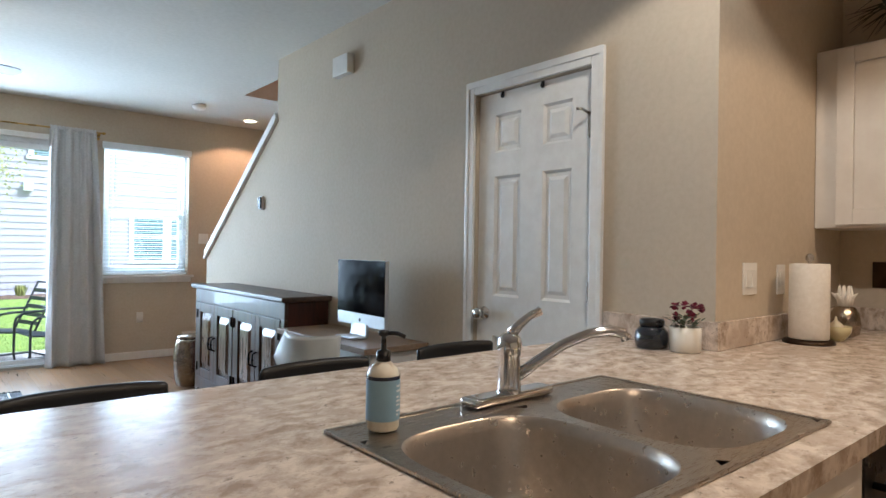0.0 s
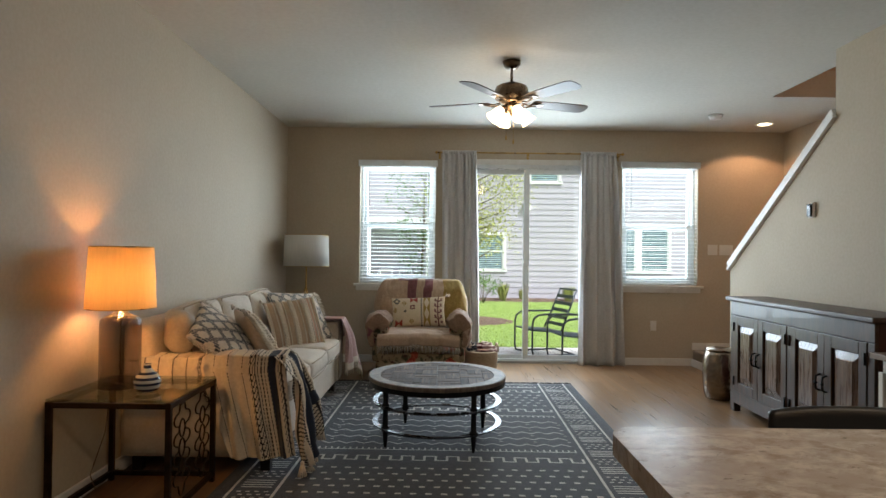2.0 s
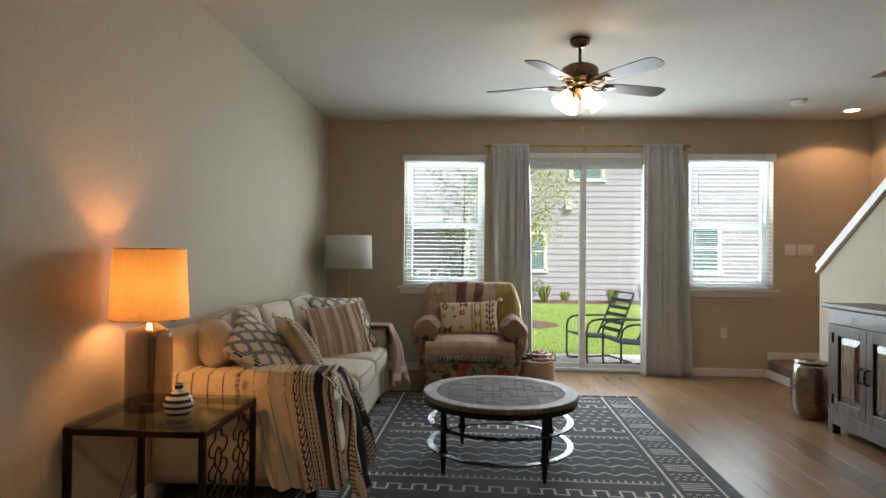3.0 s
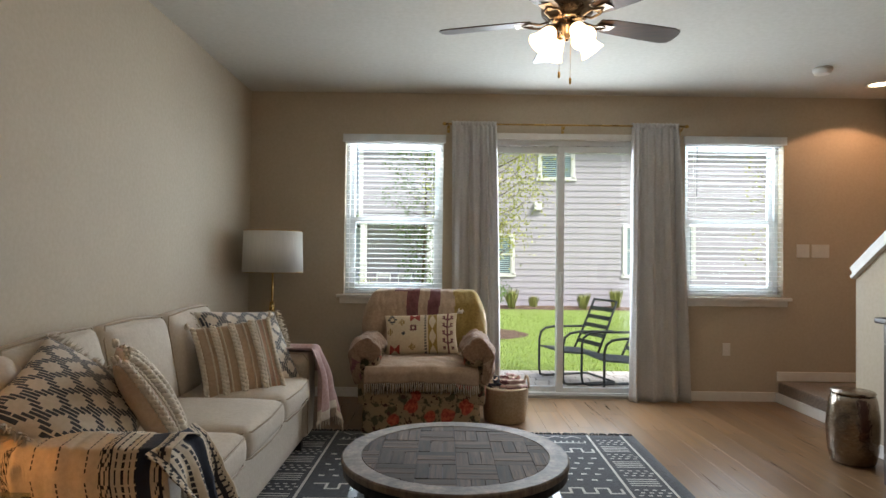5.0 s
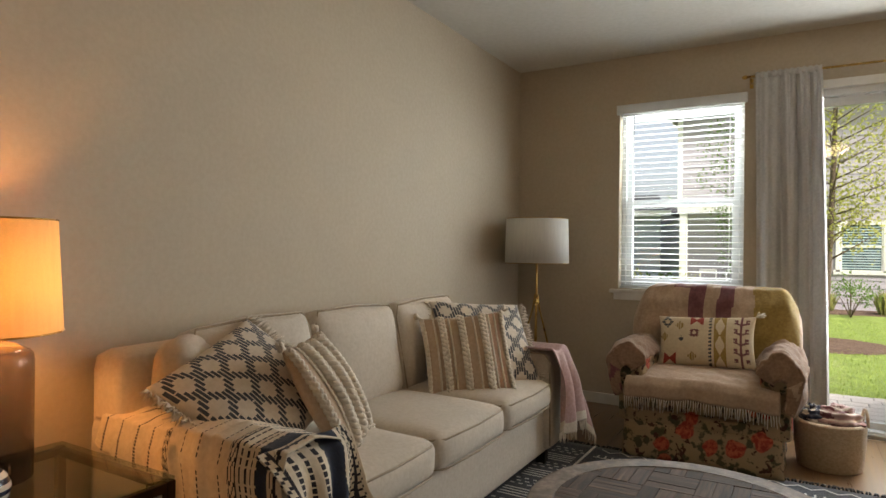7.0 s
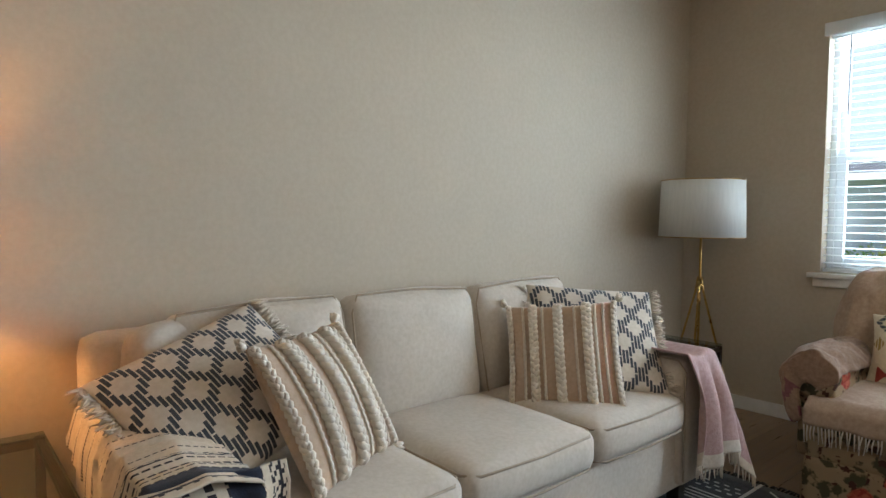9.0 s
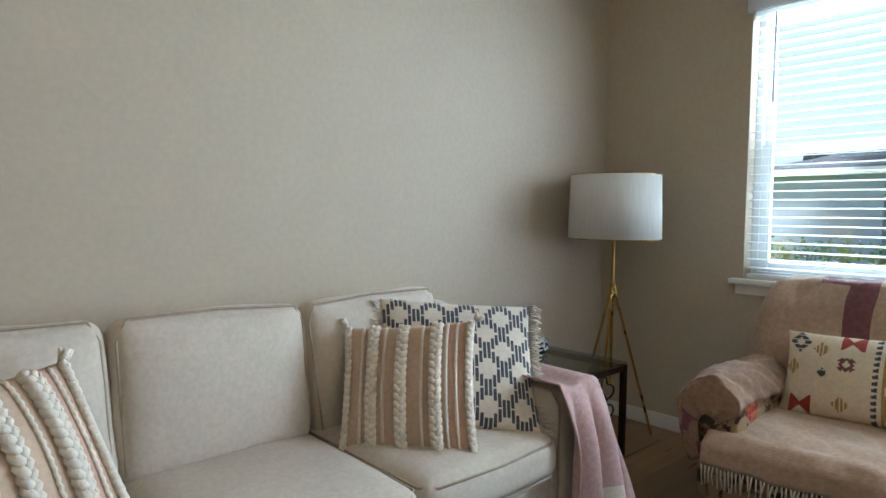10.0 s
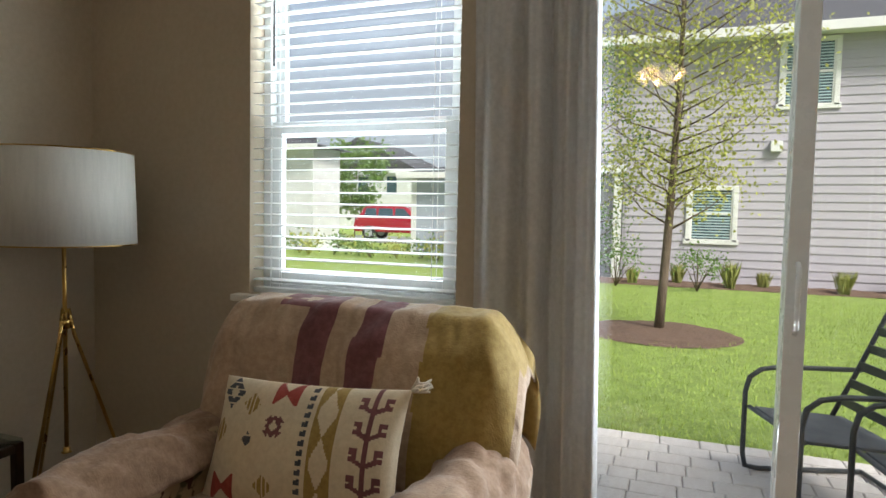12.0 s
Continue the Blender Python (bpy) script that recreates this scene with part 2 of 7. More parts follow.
def softbox(bm, c, size, r=0.06, puff=(0, 0, 0), n=9, m=None, wob=0.0, seed=0):
    """An upholstered block with round edges; puff: how far each pair of faces swells."""
    h = [s / 2 for s in size]
    done = {}

    def vert(p):
        key = tuple(round(v, 4) for v in p)
        if key not in done:
            q = [p[k] * h[k] for k in range(3)]
            core = [max(-h[k] + r, min(h[k] - r, q[k])) for k in range(3)]
            d = Vector([q[k] - core[k] for k in range(3)])
            if d.length > 1e-6:
                d = d.normalized() * r
            w = Vector(core) + d
            for k in range(3):
                a, b = p[(k + 1) % 3], p[(k + 2) % 3]
                w[k] += p[k] * puff[k] * (1 - a * a) * (1 - b * b)
            if wob:
                w += Vector(noise.noise_vector(w * 6 + Vector((seed, 0, 0)))) * wob
            w += Vector(c)
            done[key] = bm.verts.new(m @ w if m is not None else w)
        return done[key]

    ts = [math.sin(math.pi / 2 * (2 * i / n - 1)) for i in range(n + 1)]
    for k in range(3):
        for s in (-1, 1):
            for i in range(n):
                for j in range(n):
                    quad = []
                    for a, b in ((i, j), (i + 1, j), (i + 1, j + 1), (i, j + 1)):
                        p = [0, 0, 0]
                        p[k], p[(k + 1) % 3], p[(k + 2) % 3] = s, ts[a], ts[b]
                        quad.append(vert(p))
                    f = bm.faces.new(quad if s > 0 else quad[::-1])
                    f.smooth = True


def linked(name, bm, mats):
    me = bpy.data.meshes.new(name)
    bm.to_mesh(me)
    bm.free()
    for m in (mats if isinstance(mats, (list, tuple)) else [mats]):
        me.materials.append(m)
    return new(name, me)


def part(name, bm, mats, parent, label=""):
    ob = linked(name, bm, mats)
    ob.parent = parent
    return tagged(ob, label) if label else ob


def thing(name, label, category, m=None, group="", kind=""):
    ob = new(name)
    ob.matrix_world = m if m is not None else Matrix()
    ob.empty_display_size = 0.05
    return tagged(ob, label, category, group, kind)


def structure(name, bm, mats, label, category):
    return tagged(linked(name, bm, mats), label, category, "", "structure")


def boxed(*args, **kw):
    bm = bmesh.new()
    box(bm, *args, **kw)
    return bm


def slab_piece(sx, sy, sz, bev):
    """A cheap piece with a chamfered top, centred on its base."""
    me = bpy.data.meshes.new("piece")
    x, y = sx / 2, sy / 2
    v = [(-x, -y, 0), (x, -y, 0), (x, y, 0), (-x, y, 0), (-x, -y, sz - bev), (x, -y, sz - bev), (x, y, sz - bev), (-x, y, sz - bev),
         (-x + bev, -y + bev, sz), (x - bev, -y + bev, sz), (x - bev, y - bev, sz), (-x + bev, y - bev, sz)]
    f = [(0, 1, 5, 4), (1, 2, 6, 5), (2, 3, 7, 6), (3, 0, 4, 7), (4, 5, 9, 8), (5, 6, 10, 9), (6, 7, 11, 10), (7, 4, 8, 11), (8, 9, 10, 11)]
    me.from_pydata(v, [], f)
    return me


def piece(name, me, parent, loc, rz=0.0, scale=(1, 1, 1)):
    ob = new(name, me)
    ob.parent = parent
    ob.location, ob.rotation_euler, ob.scale = loc, (0, 0, rz), scale
    return ob


# ---- the room ----
LX, RX, SX, BY, KY, H = -2.50, 2.125, 3.367, 7.72, -2.6, 2.765   # left wall, door wall, stair wall, window wall, kitchen end, height
OUT = 0.17                                                      # outer wall thickness
floor = structure("floor", boxed(LX, SX, KY, BY, -0.06, -0.008), FLOORBED, "wood-look vinyl plank floor in warm brown oak", "floor")


def holed_wall(bm, x0, x1, z0, z1, y0, y1, holes):
    """A wall along x, cut by openings (x0, x1, z0, z1) that do not overlap in x."""
    x = x0
    for a, b, c, d in sorted(holes):
        box(bm, x, a, y0, y1, z0, z1)
        if c > z0:
            box(bm, a, b, y0, y1, z0, c)
        box(bm, a, b, y0, y1, d, z1)
        x = b
    box(bm, x, x1, y0, y1, z0, z1)


W1, W2, SD = (-1.637, -0.742, 0.928, 2.343), (1.46, 2.355, 0.94, 2.358), (-0.42, 1.11, 0.0, 2.352)
bm = bmesh.new()
holed_wall(bm, LX - 0.15, SX + 0.15, -0.1, H, BY, BY + OUT, [W1, W2, SD])
structure("wall_window_side", bm, WALL, "beige painted wall with two windows and a sliding glass door", "wall")
structure("wall_sofa_side", boxed(LX - 0.15, LX, KY, BY, -0.1, H), WALL, "plain beige painted wall behind the sofa", "wall")
structure("wall_kitchen_end", boxed(LX - 0.15, SX + 0.15, KY - 0.15, KY, -0.1, H), WALL, "beige painted kitchen wall", "wall")
structure("wall_stair_side", boxed(SX, SX + 0.15, KY, BY, -0.1, 5.3), WALL, "beige painted wall beside the stairs", "wall")

# wall with the pantry door; towards the stairs its top slopes down
bm = bmesh.new()
TH = 0.12
DY0, DY1, DH = 1.815, 2.517, 2.05
WY = 1.285
box(bm, RX, RX + TH, WY, DY0, 0, H)
box(bm, RX, RX + TH, DY0, DY1, DH, H)
prof = [(DY1, 0), (6.40, 0), (6.40, 1.19), (4.83, 2.30), (4.83, H), (DY1, H)]
fa = [bm.verts.new((RX, y, z)) for y, z in prof]
fb = [bm.verts.new((RX + TH, y, z)) for y, z in prof]
bm.faces.new(fa), bm.faces.new(fb[::-1])
for i in range(len(prof)):
    j = (i + 1) % len(prof)
    bm.faces.new((fa[i], fb[i], fb[j], fa[j]))
bmesh.ops.recalc_face_normals(bm, faces=bm.faces)
structure("wall_pantry", bm, WALL, "beige painted wall with the pantry door, sloping down along the stairs", "wall")
structure("wall_pantry_return", boxed(RX + TH, SX, WY, WY + TH, 0, H), WALL, "beige painted wall over the kitchen counter", "wall")
structure("wall_pantry_back", boxed(RX + TH, SX, 2.7, 2.8, 0, H), WALL, "plain wall that closes the pantry", "wall")
# cap and skirt along the slope
bm = bmesh.new()
sl = math.atan2(2.30 - 1.19, 4.83 - 6.40)
run = math.hypot(1.11, 1.57)
mcap = Matrix.Translation((RX + TH / 2, 6.40, 1.19)) @ Matrix.Rotation(sl, 4, "X")
box(bm, -TH / 2 - 0.03, TH / 2 + 0.03, -0.03, run, 0.0, 0.025, 0.004, m=mcap)
box(bm, -TH / 2 - 0.016, TH / 2 + 0.016, -0.016, run, -0.06, -0.001, 0.004, m=mcap)
structure("stair_wall_cap", bm, TRIM, "white painted cap on the sloping stair wall", "trim")

bm = bmesh.new()
OY, OX = 6.13, 2.37
box(bm, LX, OX, KY, BY, H, H + 0.25)
box(bm, OX, SX, OY, BY, H, H + 0.25)
box(bm, OX, SX, KY, 1.6, H, H + 0.25)
structure("ceiling", bm, CEILING, "flat off-white painted ceiling", "ceiling")
bm = bmesh.new()
box(bm, OX - 0.1, SX, OY, OY + 0.1, H + 0.25, 5.3)
box(bm, OX - 0.1, OX, 1.6, OY, H + 0.25, 5.3)
box(bm, OX - 0.1, SX, 1.5, 1.6, H + 0.25, 5.3)
structure("wall_stairwell", bm, WALL, "beige painted walls of the stairwell above", "wall")
structure("ceiling_stairwell", boxed(OX - 0.1, SX, 1.5, OY + 0.1, 5.3, 5.4), CEILING, "off-white ceiling over the stairwell", "ceiling")

# stairs behind the sloping wall: a carpeted landing, then steps up
bm = bmesh.new()
box(bm, 2.30, SX, 6.46, BY - 0.016, 0, 0.185, 0.02)
structure("stair_landing", bm, CARPET, "brown carpeted first step in the corner", "stair")
for i in range(9):
    y = 6.46 - 0.26 * i
    structure("stair_step", boxed(RX + TH + 0.02, SX - 0.016, y - 0.28, y + 0.015, max(0, 0.185 * i), 0.185 * (i + 2), bevel=0.015), CARPET, "brown carpeted stair step", "stair")


def baseboard(bm, x0, x1, y0, y1, z=0.0):
    box(bm, x0, x1, y0, y1, z, z + 0.085, 0.004)


bm = bmesh.new()
baseboard(bm, LX, LX + 0.014, KY, BY)
structure("baseboard", bm, TRIM, "white baseboard along the sofa wall", "baseboard")
bm = bmesh.new()
baseboard(bm, LX + 0.015, SD[0] - 0.03, BY - 0.014, BY)
baseboard(bm, SD[1] + 0.03, 2.298, BY - 0.014, BY)
box(bm, 2.285, 2.299, 6.46, BY - 0.015, 0.0, 0.0855, 0.004)
box(bm, 2.30, SX, BY - 0.015, BY, 0.187, 0.27, 0.004)
structure("baseboard", bm, TRIM, "white baseboard under the windows and along the step", "baseboard")
bm = bmesh.new()
baseboard(bm, RX - 0.014, RX, 2.59, 6.40)
structure("baseboard", bm, TRIM, "white baseboard along the pantry wall", "baseboard")


# ---- windows, blinds, sliding door ----
def sash(bm, x0, x1, z0, z1, y, w=0.04, d=0.03):
    box(bm, x0, x0 + w, y, y + d, z0, z1, 0.004)
    box(bm, x1 - w, x1, y, y + d, z0, z1, 0.004)
    box(bm, x0 + w, x1 - w, y, y + d, z0, z0 + w, 0.004)
    box(bm, x0 + w, x1 - w, y, y + d, z1 - w, z1, 0.004)


def window(name, w, wand):
    x0, x1, z0, z1 = w
    top = thing(name, "white vinyl sash window with a white horizontal blind", "window", kind="structure")
    bm = bmesh.new()
    sash(bm, x0, x1, z0, z1, BY + 0.09, 0.035, 0.08)
    part("window_frame", bm, VINYL, top)
    mid = (z0 + z1) / 2 - 0.03
    bm = bmesh.new()
    sash(bm, x0 + 0.036, x1 - 0.036, mid - 0.02, z1 - 0.036, BY + 0.13)
    part("upper_sash", bm, VINYL, top)
    bm = bmesh.new()
    sash(bm, x0 + 0.036, x1 - 0.036, z0 + 0.036, mid + 0.03, BY + 0.095, 0.05)
    part("lower_sash", bm, VINYL, top)
    for a, b, y in ((mid, z1 - 0.06, 0.145), (z0 + 0.06, mid, 0.11)):
        pane = part("pane", boxed(x0 + 0.06, x1 - 0.06, BY + y, BY + y + 0.004, a, b), GLASS, top)
        pane.visible_shadow = False
    bm = bmesh.new()
    box(bm, x0 - 0.06, x1 + 0.06, BY - 0.05, BY + 0.088, z0 - 0.03, z0 - 0.002, 0.006)
    box(bm, x0 - 0.035, x1 + 0.035, BY - 0.016, BY - 0.001, z0 - 0.085, z0 - 0.031, 0.005)
    part("window_sill", bm, TRIM, top)
    bl = thing("window_blind", "white horizontal slat blind, lowered with its slats open", "blind")
    bm = bmesh.new()
    box(bm, x0 - 0.02, x1 + 0.02, BY - 0.03, BY - 0.004, z1 - 0.035, z1 + 0.04, 0.008)
    part("valance", bm, SLAT, bl)
    part("headrail", boxed(x0 + 0.008, x1 - 0.008, BY + 0.012, BY + 0.06, z1 - 0.045, z1 - 0.004, bevel=0.003), SLAT, bl)
    part("bottom_rail", boxed(x0 + 0.008, x1 - 0.008, BY + 0.012, BY + 0.06, z0 + 0.005, z0 + 0.025, bevel=0.005), SLAT, bl)
    me = bpy.data.meshes.new("slat")
    hw, n = (x1 - x0) / 2 - 0.008, 4
    v, f = [], []
    for i in range(n + 1):
        t = i / n * 2 - 1
        for x in (-hw, hw):
            v.append((x, t * 0.0245, -0.003 * t * t + 0.0012)), v.append((x, t * 0.0245, -0.003 * t * t - 0.0012))
    for i in range(n):
        a = 4 * i
        f += [(a, a + 4, a + 6, a + 2), (a + 1, a + 3, a + 7, a + 5), (a, a + 1, a + 5, a + 4), (a + 2, a + 6, a + 7, a + 3)]
    f += [(0, 2, 3, 1), (4 * n, 4 * n + 1, 4 * n + 3, 4 * n + 2)]
    me.from_pydata(v, [], f)
    me.materials.append(SLAT)
    z = z0 + 0.06
    while z < z1 - 0.06:
        s = new("slat", me)
        s.parent = bl
        s.location = ((x0 + x1) / 2, BY + 0.036, z)
        s.rotation_euler = (radians(4 + random.uniform(-1.2, 1.2)), 0, 0)
        z += 0.0445
    for x in (x0 + 0.1, x1 - 0.1):
        bm = bmesh.new()
        tube(bm, [(x, BY + 0.0105, z0 + 0.02), (x, BY + 0.0105, z1 - 0.04)], 0.0012, 5)
        tube(bm, [(x, BY + 0.0615, z0 + 0.02), (x, BY + 0.0615, z1 - 0.04)], 0.0012, 5)
        part("ladder_cord", bm, SLAT, bl)
    bm = bmesh.new()
    tube(bm, [(x0 + wand, BY + 0.006, z1 - 0.05), (x0 + wand, BY + 0.005, z1 - 0.5)], 0.004, 6)
    part("tilt_wand", bm, mat("wand_plastic", "9fa5a8", rough=0.3, bump=0), bl)


window("window_1", W1, 0.11)
window("window_2", W2, 0.11)

x0, x1, z0, z1 = SD
door = thing("sliding_door", "white vinyl sliding glass door to the patio, closed", "door", kind="structure")
bm = bmesh.new()
sash(bm, x0, x1, 0.0, z1, BY + 0.04, 0.045, 0.12)
part("door_frame", bm, VINYL, door)
bm = bmesh.new()
box(bm, x0 - 0.0, x1 + 0.0, BY - 0.012, BY + 0.039, z1 - 0.002, z1 + 0.055, 0.004)
part("head_casing", bm, TRIM, door)
bm = bmesh.new()
box(bm, x0 + 0.046, x1 - 0.046, BY + 0.01, BY + 0.16, 0.0, 0.028, 0.004)
part("threshold", bm, mat("aluminium_sill", "b9b8b4", "a9a8a4", 0.35, 0.6), door)
xm = 0.345
for nm, a, b, y in (("fixed_panel", x0 + 0.046, xm + 0.03, BY + 0.11), ("sliding_panel", xm - 0.03, x1 - 0.046, BY + 0.06)):
    bm = bmesh.new()
    sash(bm, a, b, 0.03, z1 - 0.046, y, 0.06, 0.04)
    pn = part(nm, bm, VINYL, door)
    g = part("pane", boxed(a + 0.055, b - 0.055, y + 0.018, y + 0.022, 0.08, z1 - 0.1), GLASS, pn)
    g.visible_shadow = False
bm = bmesh.new()
tube(bm, [(xm, BY + 0.062, 0.92), (xm, BY + 0.035, 0.94), (xm, BY + 0.035, 1.12), (xm, BY + 0.062, 1.14)], 0.008, 8)
part("pull_handle", bm, VINYL, door)

# curtain rod and the two drawn-back curtains
rod = thing("curtain_rod", "thin brass curtain rod over the sliding door", "curtain rod")
bm = bmesh.new()
tube(bm, [(-0.737, BY - 0.09, 2.468), (1.436, BY - 0.09, 2.468)], 0.008, 10)
part("rod", bm, BRASS, rod)
for x in (-0.737, 1.436):
    bm = bmesh.new()
    lathe(bm, [(0.002, -0.02), (0.012, -0.012), (0.016, 0), (0.012, 0.012), (0.002, 0.02)], 12)
    bm.transform(Matrix.Translation((x, BY - 0.09, 2.468)) @ Matrix.Rotation(math.pi / 2, 4, "Y"))
    part("finial", bm, BRASS, rod)
for x in (-0.70, 0.339, 1.40):
    bm = bmesh.new()
    tube(bm, [(x, BY, 2.438), (x, BY - 0.05, 2.438), (x, BY - 0.09, 2.452)], 0.006, 8)
    box(bm, x - 0.012, x + 0.012, BY - 0.004, BY, 2.405, 2.475, 0.002)
    part("bracket", bm, BRASS, rod)


def curtain(xa, xb, ba, bb, seed):
    top = thing("curtain", "light grey linen curtain drawn to the side in folds", "curtain", group="curtains at the sliding door")
    rnd = random.Random(seed)
    ph = [rnd.uniform(0, 6.28) for _ in range(4)]

    def fn(u, v):
        z = 2.482 - v * 2.477
        a, b = xa + (ba - xa) * v ** 0.8, xb + (bb - xb) * v ** 0.8
        ff = 3.6 * (u + 0.05 * math.sin(5 * u + ph[2])) * 2 * math.pi
        depth = (0.012 + 0.034 * min(1, v * 2.2)) * (0.75 + 0.25 * math.sin(9 * u + ph[1]))
        y = BY - 0.09 + depth * math.sin(ff + ph[0] + 0.6 * math.sin(3 * v + ph[1])) + 0.012 * math.sin(2.3 * ff + ph[2] + 2 * v) * (1 - v * 0.5)
        x = a + (b - a) * u + 0.008 * math.cos(ff + ph[3]) * v
        return (x, y, z)

    bm = bmesh.new()
    sheet(bm, fn, 130, 46)
    c = part("drape", bm, CURTAIN, top)
    c.modifiers.new("thick", "SOLIDIFY").thickness = 0.002
    bm = bmesh.new()
    sheet(bm, lambda u, v: (xa + (xb - xa) * v, BY - 0.09 + (0.015 + 0.003 * math.sin(v * 90)) * math.cos(u * 6.2832), 2.472 + (0.022 + 0.004 * math.sin(v * 70)) * math.sin(u * 6.2832)), 12, 90, closed_u=True)
    part("heading", bm, CURTAIN, top)


curtain(-0.67, -0.272, -0.645, -0.205, 3)
curtain(0.947, 1.362, 0.935, 1.475, 8)


# ---- pantry door ----
pd = thing("door_1", "white six-panel pantry door, closed, with a satin knob", "door", kind="structure")
bm = bmesh.new()
X = RX + 0.02
rails_z = [0.01, 0.20, 0.86, 1.052, 1.638, 1.755, 1.94, DH - 0.004]
ys = [DY0 + 0.004, DY0 + 0.118, (DY0 + DY1) / 2 - 0.068, (DY0 + DY1) / 2 + 0.068, DY1 - 0.112, DY1 - 0.004]
for a, b in ((ys[0], ys[1]), (ys[2], ys[3]), (ys[4], ys[5])):
    box(bm, X, X + 0.035, a, b, rails_z[0], rails_z[-1])
for i in (0, 2, 4, 6):
    for a, b in ((ys[1], ys[2]), (ys[3], ys[4])):
        box(bm, X, X + 0.035, a, b, rails_z[i], rails_z[i + 1])
part("door_leaf", bm, DOORPAINT, pd)
for i in (1, 3, 5):
    for a, b in ((ys[1], ys[2]), (ys[3], ys[4])):
        bm = bmesh.new()
        z0, z1 = rails_z[i], rails_z[i + 1]
        rings = []
        for ins, dx in ((0.0, 0.0), (0.012, 0.012), (0.028, 0.012), (0.045, 0.004)):
            rings.append([bm.verts.new((X + dx, y, z)) for y, z in ((a + ins, z0 + ins), (b - ins, z0 + ins), (b - ins, z1 - ins), (a + ins, z1 - ins))])
        for p, q in zip(rings, rings[1:]):
            for k in range(4):
                bm.faces.new((p[k], q[k], q[(k + 1) % 4], p[(k + 1) % 4]))
        bm.faces.new(rings[-1][::-1])
        part("door_panel", bm, DOORPAINT, pd)
bm = bmesh.new()
for a, b in ((DY0 - 0.066, DY0 - 0.002), (DY1 + 0.002, DY1 + 0.066)):
    box(bm, RX - 0.016, RX - 0.001, a, b, 0, DH + 0.068, 0.005)
    box(bm, RX - 0.021, RX - 0.0162, a + 0.034 * (a > 2), a + 0.022 + 0.034 * (a > 2), 0, DH + 0.068, 0.003)
box(bm, RX - 0.0165, RX - 0.001, DY0 - 0.002, DY1 + 0.002, DH + 0.002, DH + 0.068, 0.005)
box(bm, RX - 0.0215, RX - 0.0167, DY0 - 0.058, DY1 + 0.058, DH + 0.036, DH + 0.0685, 0.003)
part("door_casing", bm, TRIM, pd)
bm = bmesh.new()
lathe(bm, [(0.032, 0), (0.033, 0.006), (0.012, 0.012), (0.011, 0.03), (0.026, 0.042), (0.03, 0.055), (0.022, 0.068), (0.004, 0.072)], 24)
bm.transform(Matrix.Translation((X, DY1 - 0.06, 0.965)) @ Matrix.Rotation(-math.pi / 2, 4, "Y"))
part("door_knob", bm, CHROME, pd)
for z in (0.25, 1.103, 1.80):
    bm = bmesh.new()
    tube(bm, [(X - 0.008, DY0 + 0.001, z - 0.045), (X - 0.008, DY0 + 0.001, z + 0.045)], 0.007, 8)
    box(bm, X - 0.003, X - 0.0005, DY0 + 0.004, DY0 + 0.03, z - 0.045, z + 0.045, 0.001)
    part("hinge", bm, STEEL, pd)
bm = bmesh.new()
box(bm, X - 0.012, X - 0.001, DY0 + 0.01, DY0 + 0.03, 1.76, 1.865, 0.003)
tube(bm, [(X - 0.012, DY0 + 0.02, 1.855), (X - 0.05, DY0 + 0.03, 1.87), (X - 0.07, DY0 + 0.045, 1.87)], 0.006, 8)
part("flip_latch", bm, STEEL, pd)
for y in (2.352, 2.10):
    hk = thing("door_hook", "small dark over-the-door hook on the pantry door", "hook", group="over-door hooks")
    bm = bmesh.new()
    box(bm, X - 0.006, X - 0.001, y - 0.008, y + 0.008, DH - 0.035, DH - 0.003, 0.002)
    tube(bm, [(X - 0.006, y, DH - 0.02), (X - 0.016, y, DH - 0.03), (X - 0.014, y, DH - 0.018)], 0.004, 6)
    part("hook", bm, DARKPLASTIC, hk)


# ---- wall and ceiling fixtures ----
def plate(name, label, cat, m, w, h, toggles, duplex=False):
    t = thing(name, label, cat, m)
    part("cover_plate", boxed(-w / 2, w / 2, -0.006, 0, -h / 2, h / 2, bevel=0.003), PLASTIC, t)
    for x in toggles:
        if duplex:
            for z in (-0.02, 0.02):
                bm = boxed(x - 0.014, x + 0.014, -0.009, -0.0062, z - 0.013, z + 0.013, bevel=0.002)
                part("socket", bm, PLASTIC, t)
        else:
            part("rocker", boxed(x - 0.015, x + 0.015, -0.010, -0.0062, -0.032, 0.032, bevel=0.002), PLASTIC, t)


plate("light_switch", "white double rocker switch plate on the beige wall", "switch", pose(2.532, BY, 1.367), 0.115, 0.12, (-0.025, 0.025))
plate("light_switch", "white triple rocker switch plate on the beige wall", "switch", pose(2.692, BY, 1.367), 0.16, 0.12, (-0.046, 0, 0.046))
plate("wall_outlet", "white duplex outlet under the window", "outlet", pose(1.842, BY, 0.466), 0.07, 0.115, (0,), True)
plate("light_switch", "white double switch plate over the kitchen counter", "switch", pose(2.385, WY, 1.183), 0.115, 0.12, (-0.025, 0.025))
plate("wall_outlet", "white outlet plate over the kitchen counter", "outlet", pose(2.67, WY, 1.175), 0.075, 0.12, (0,), True)

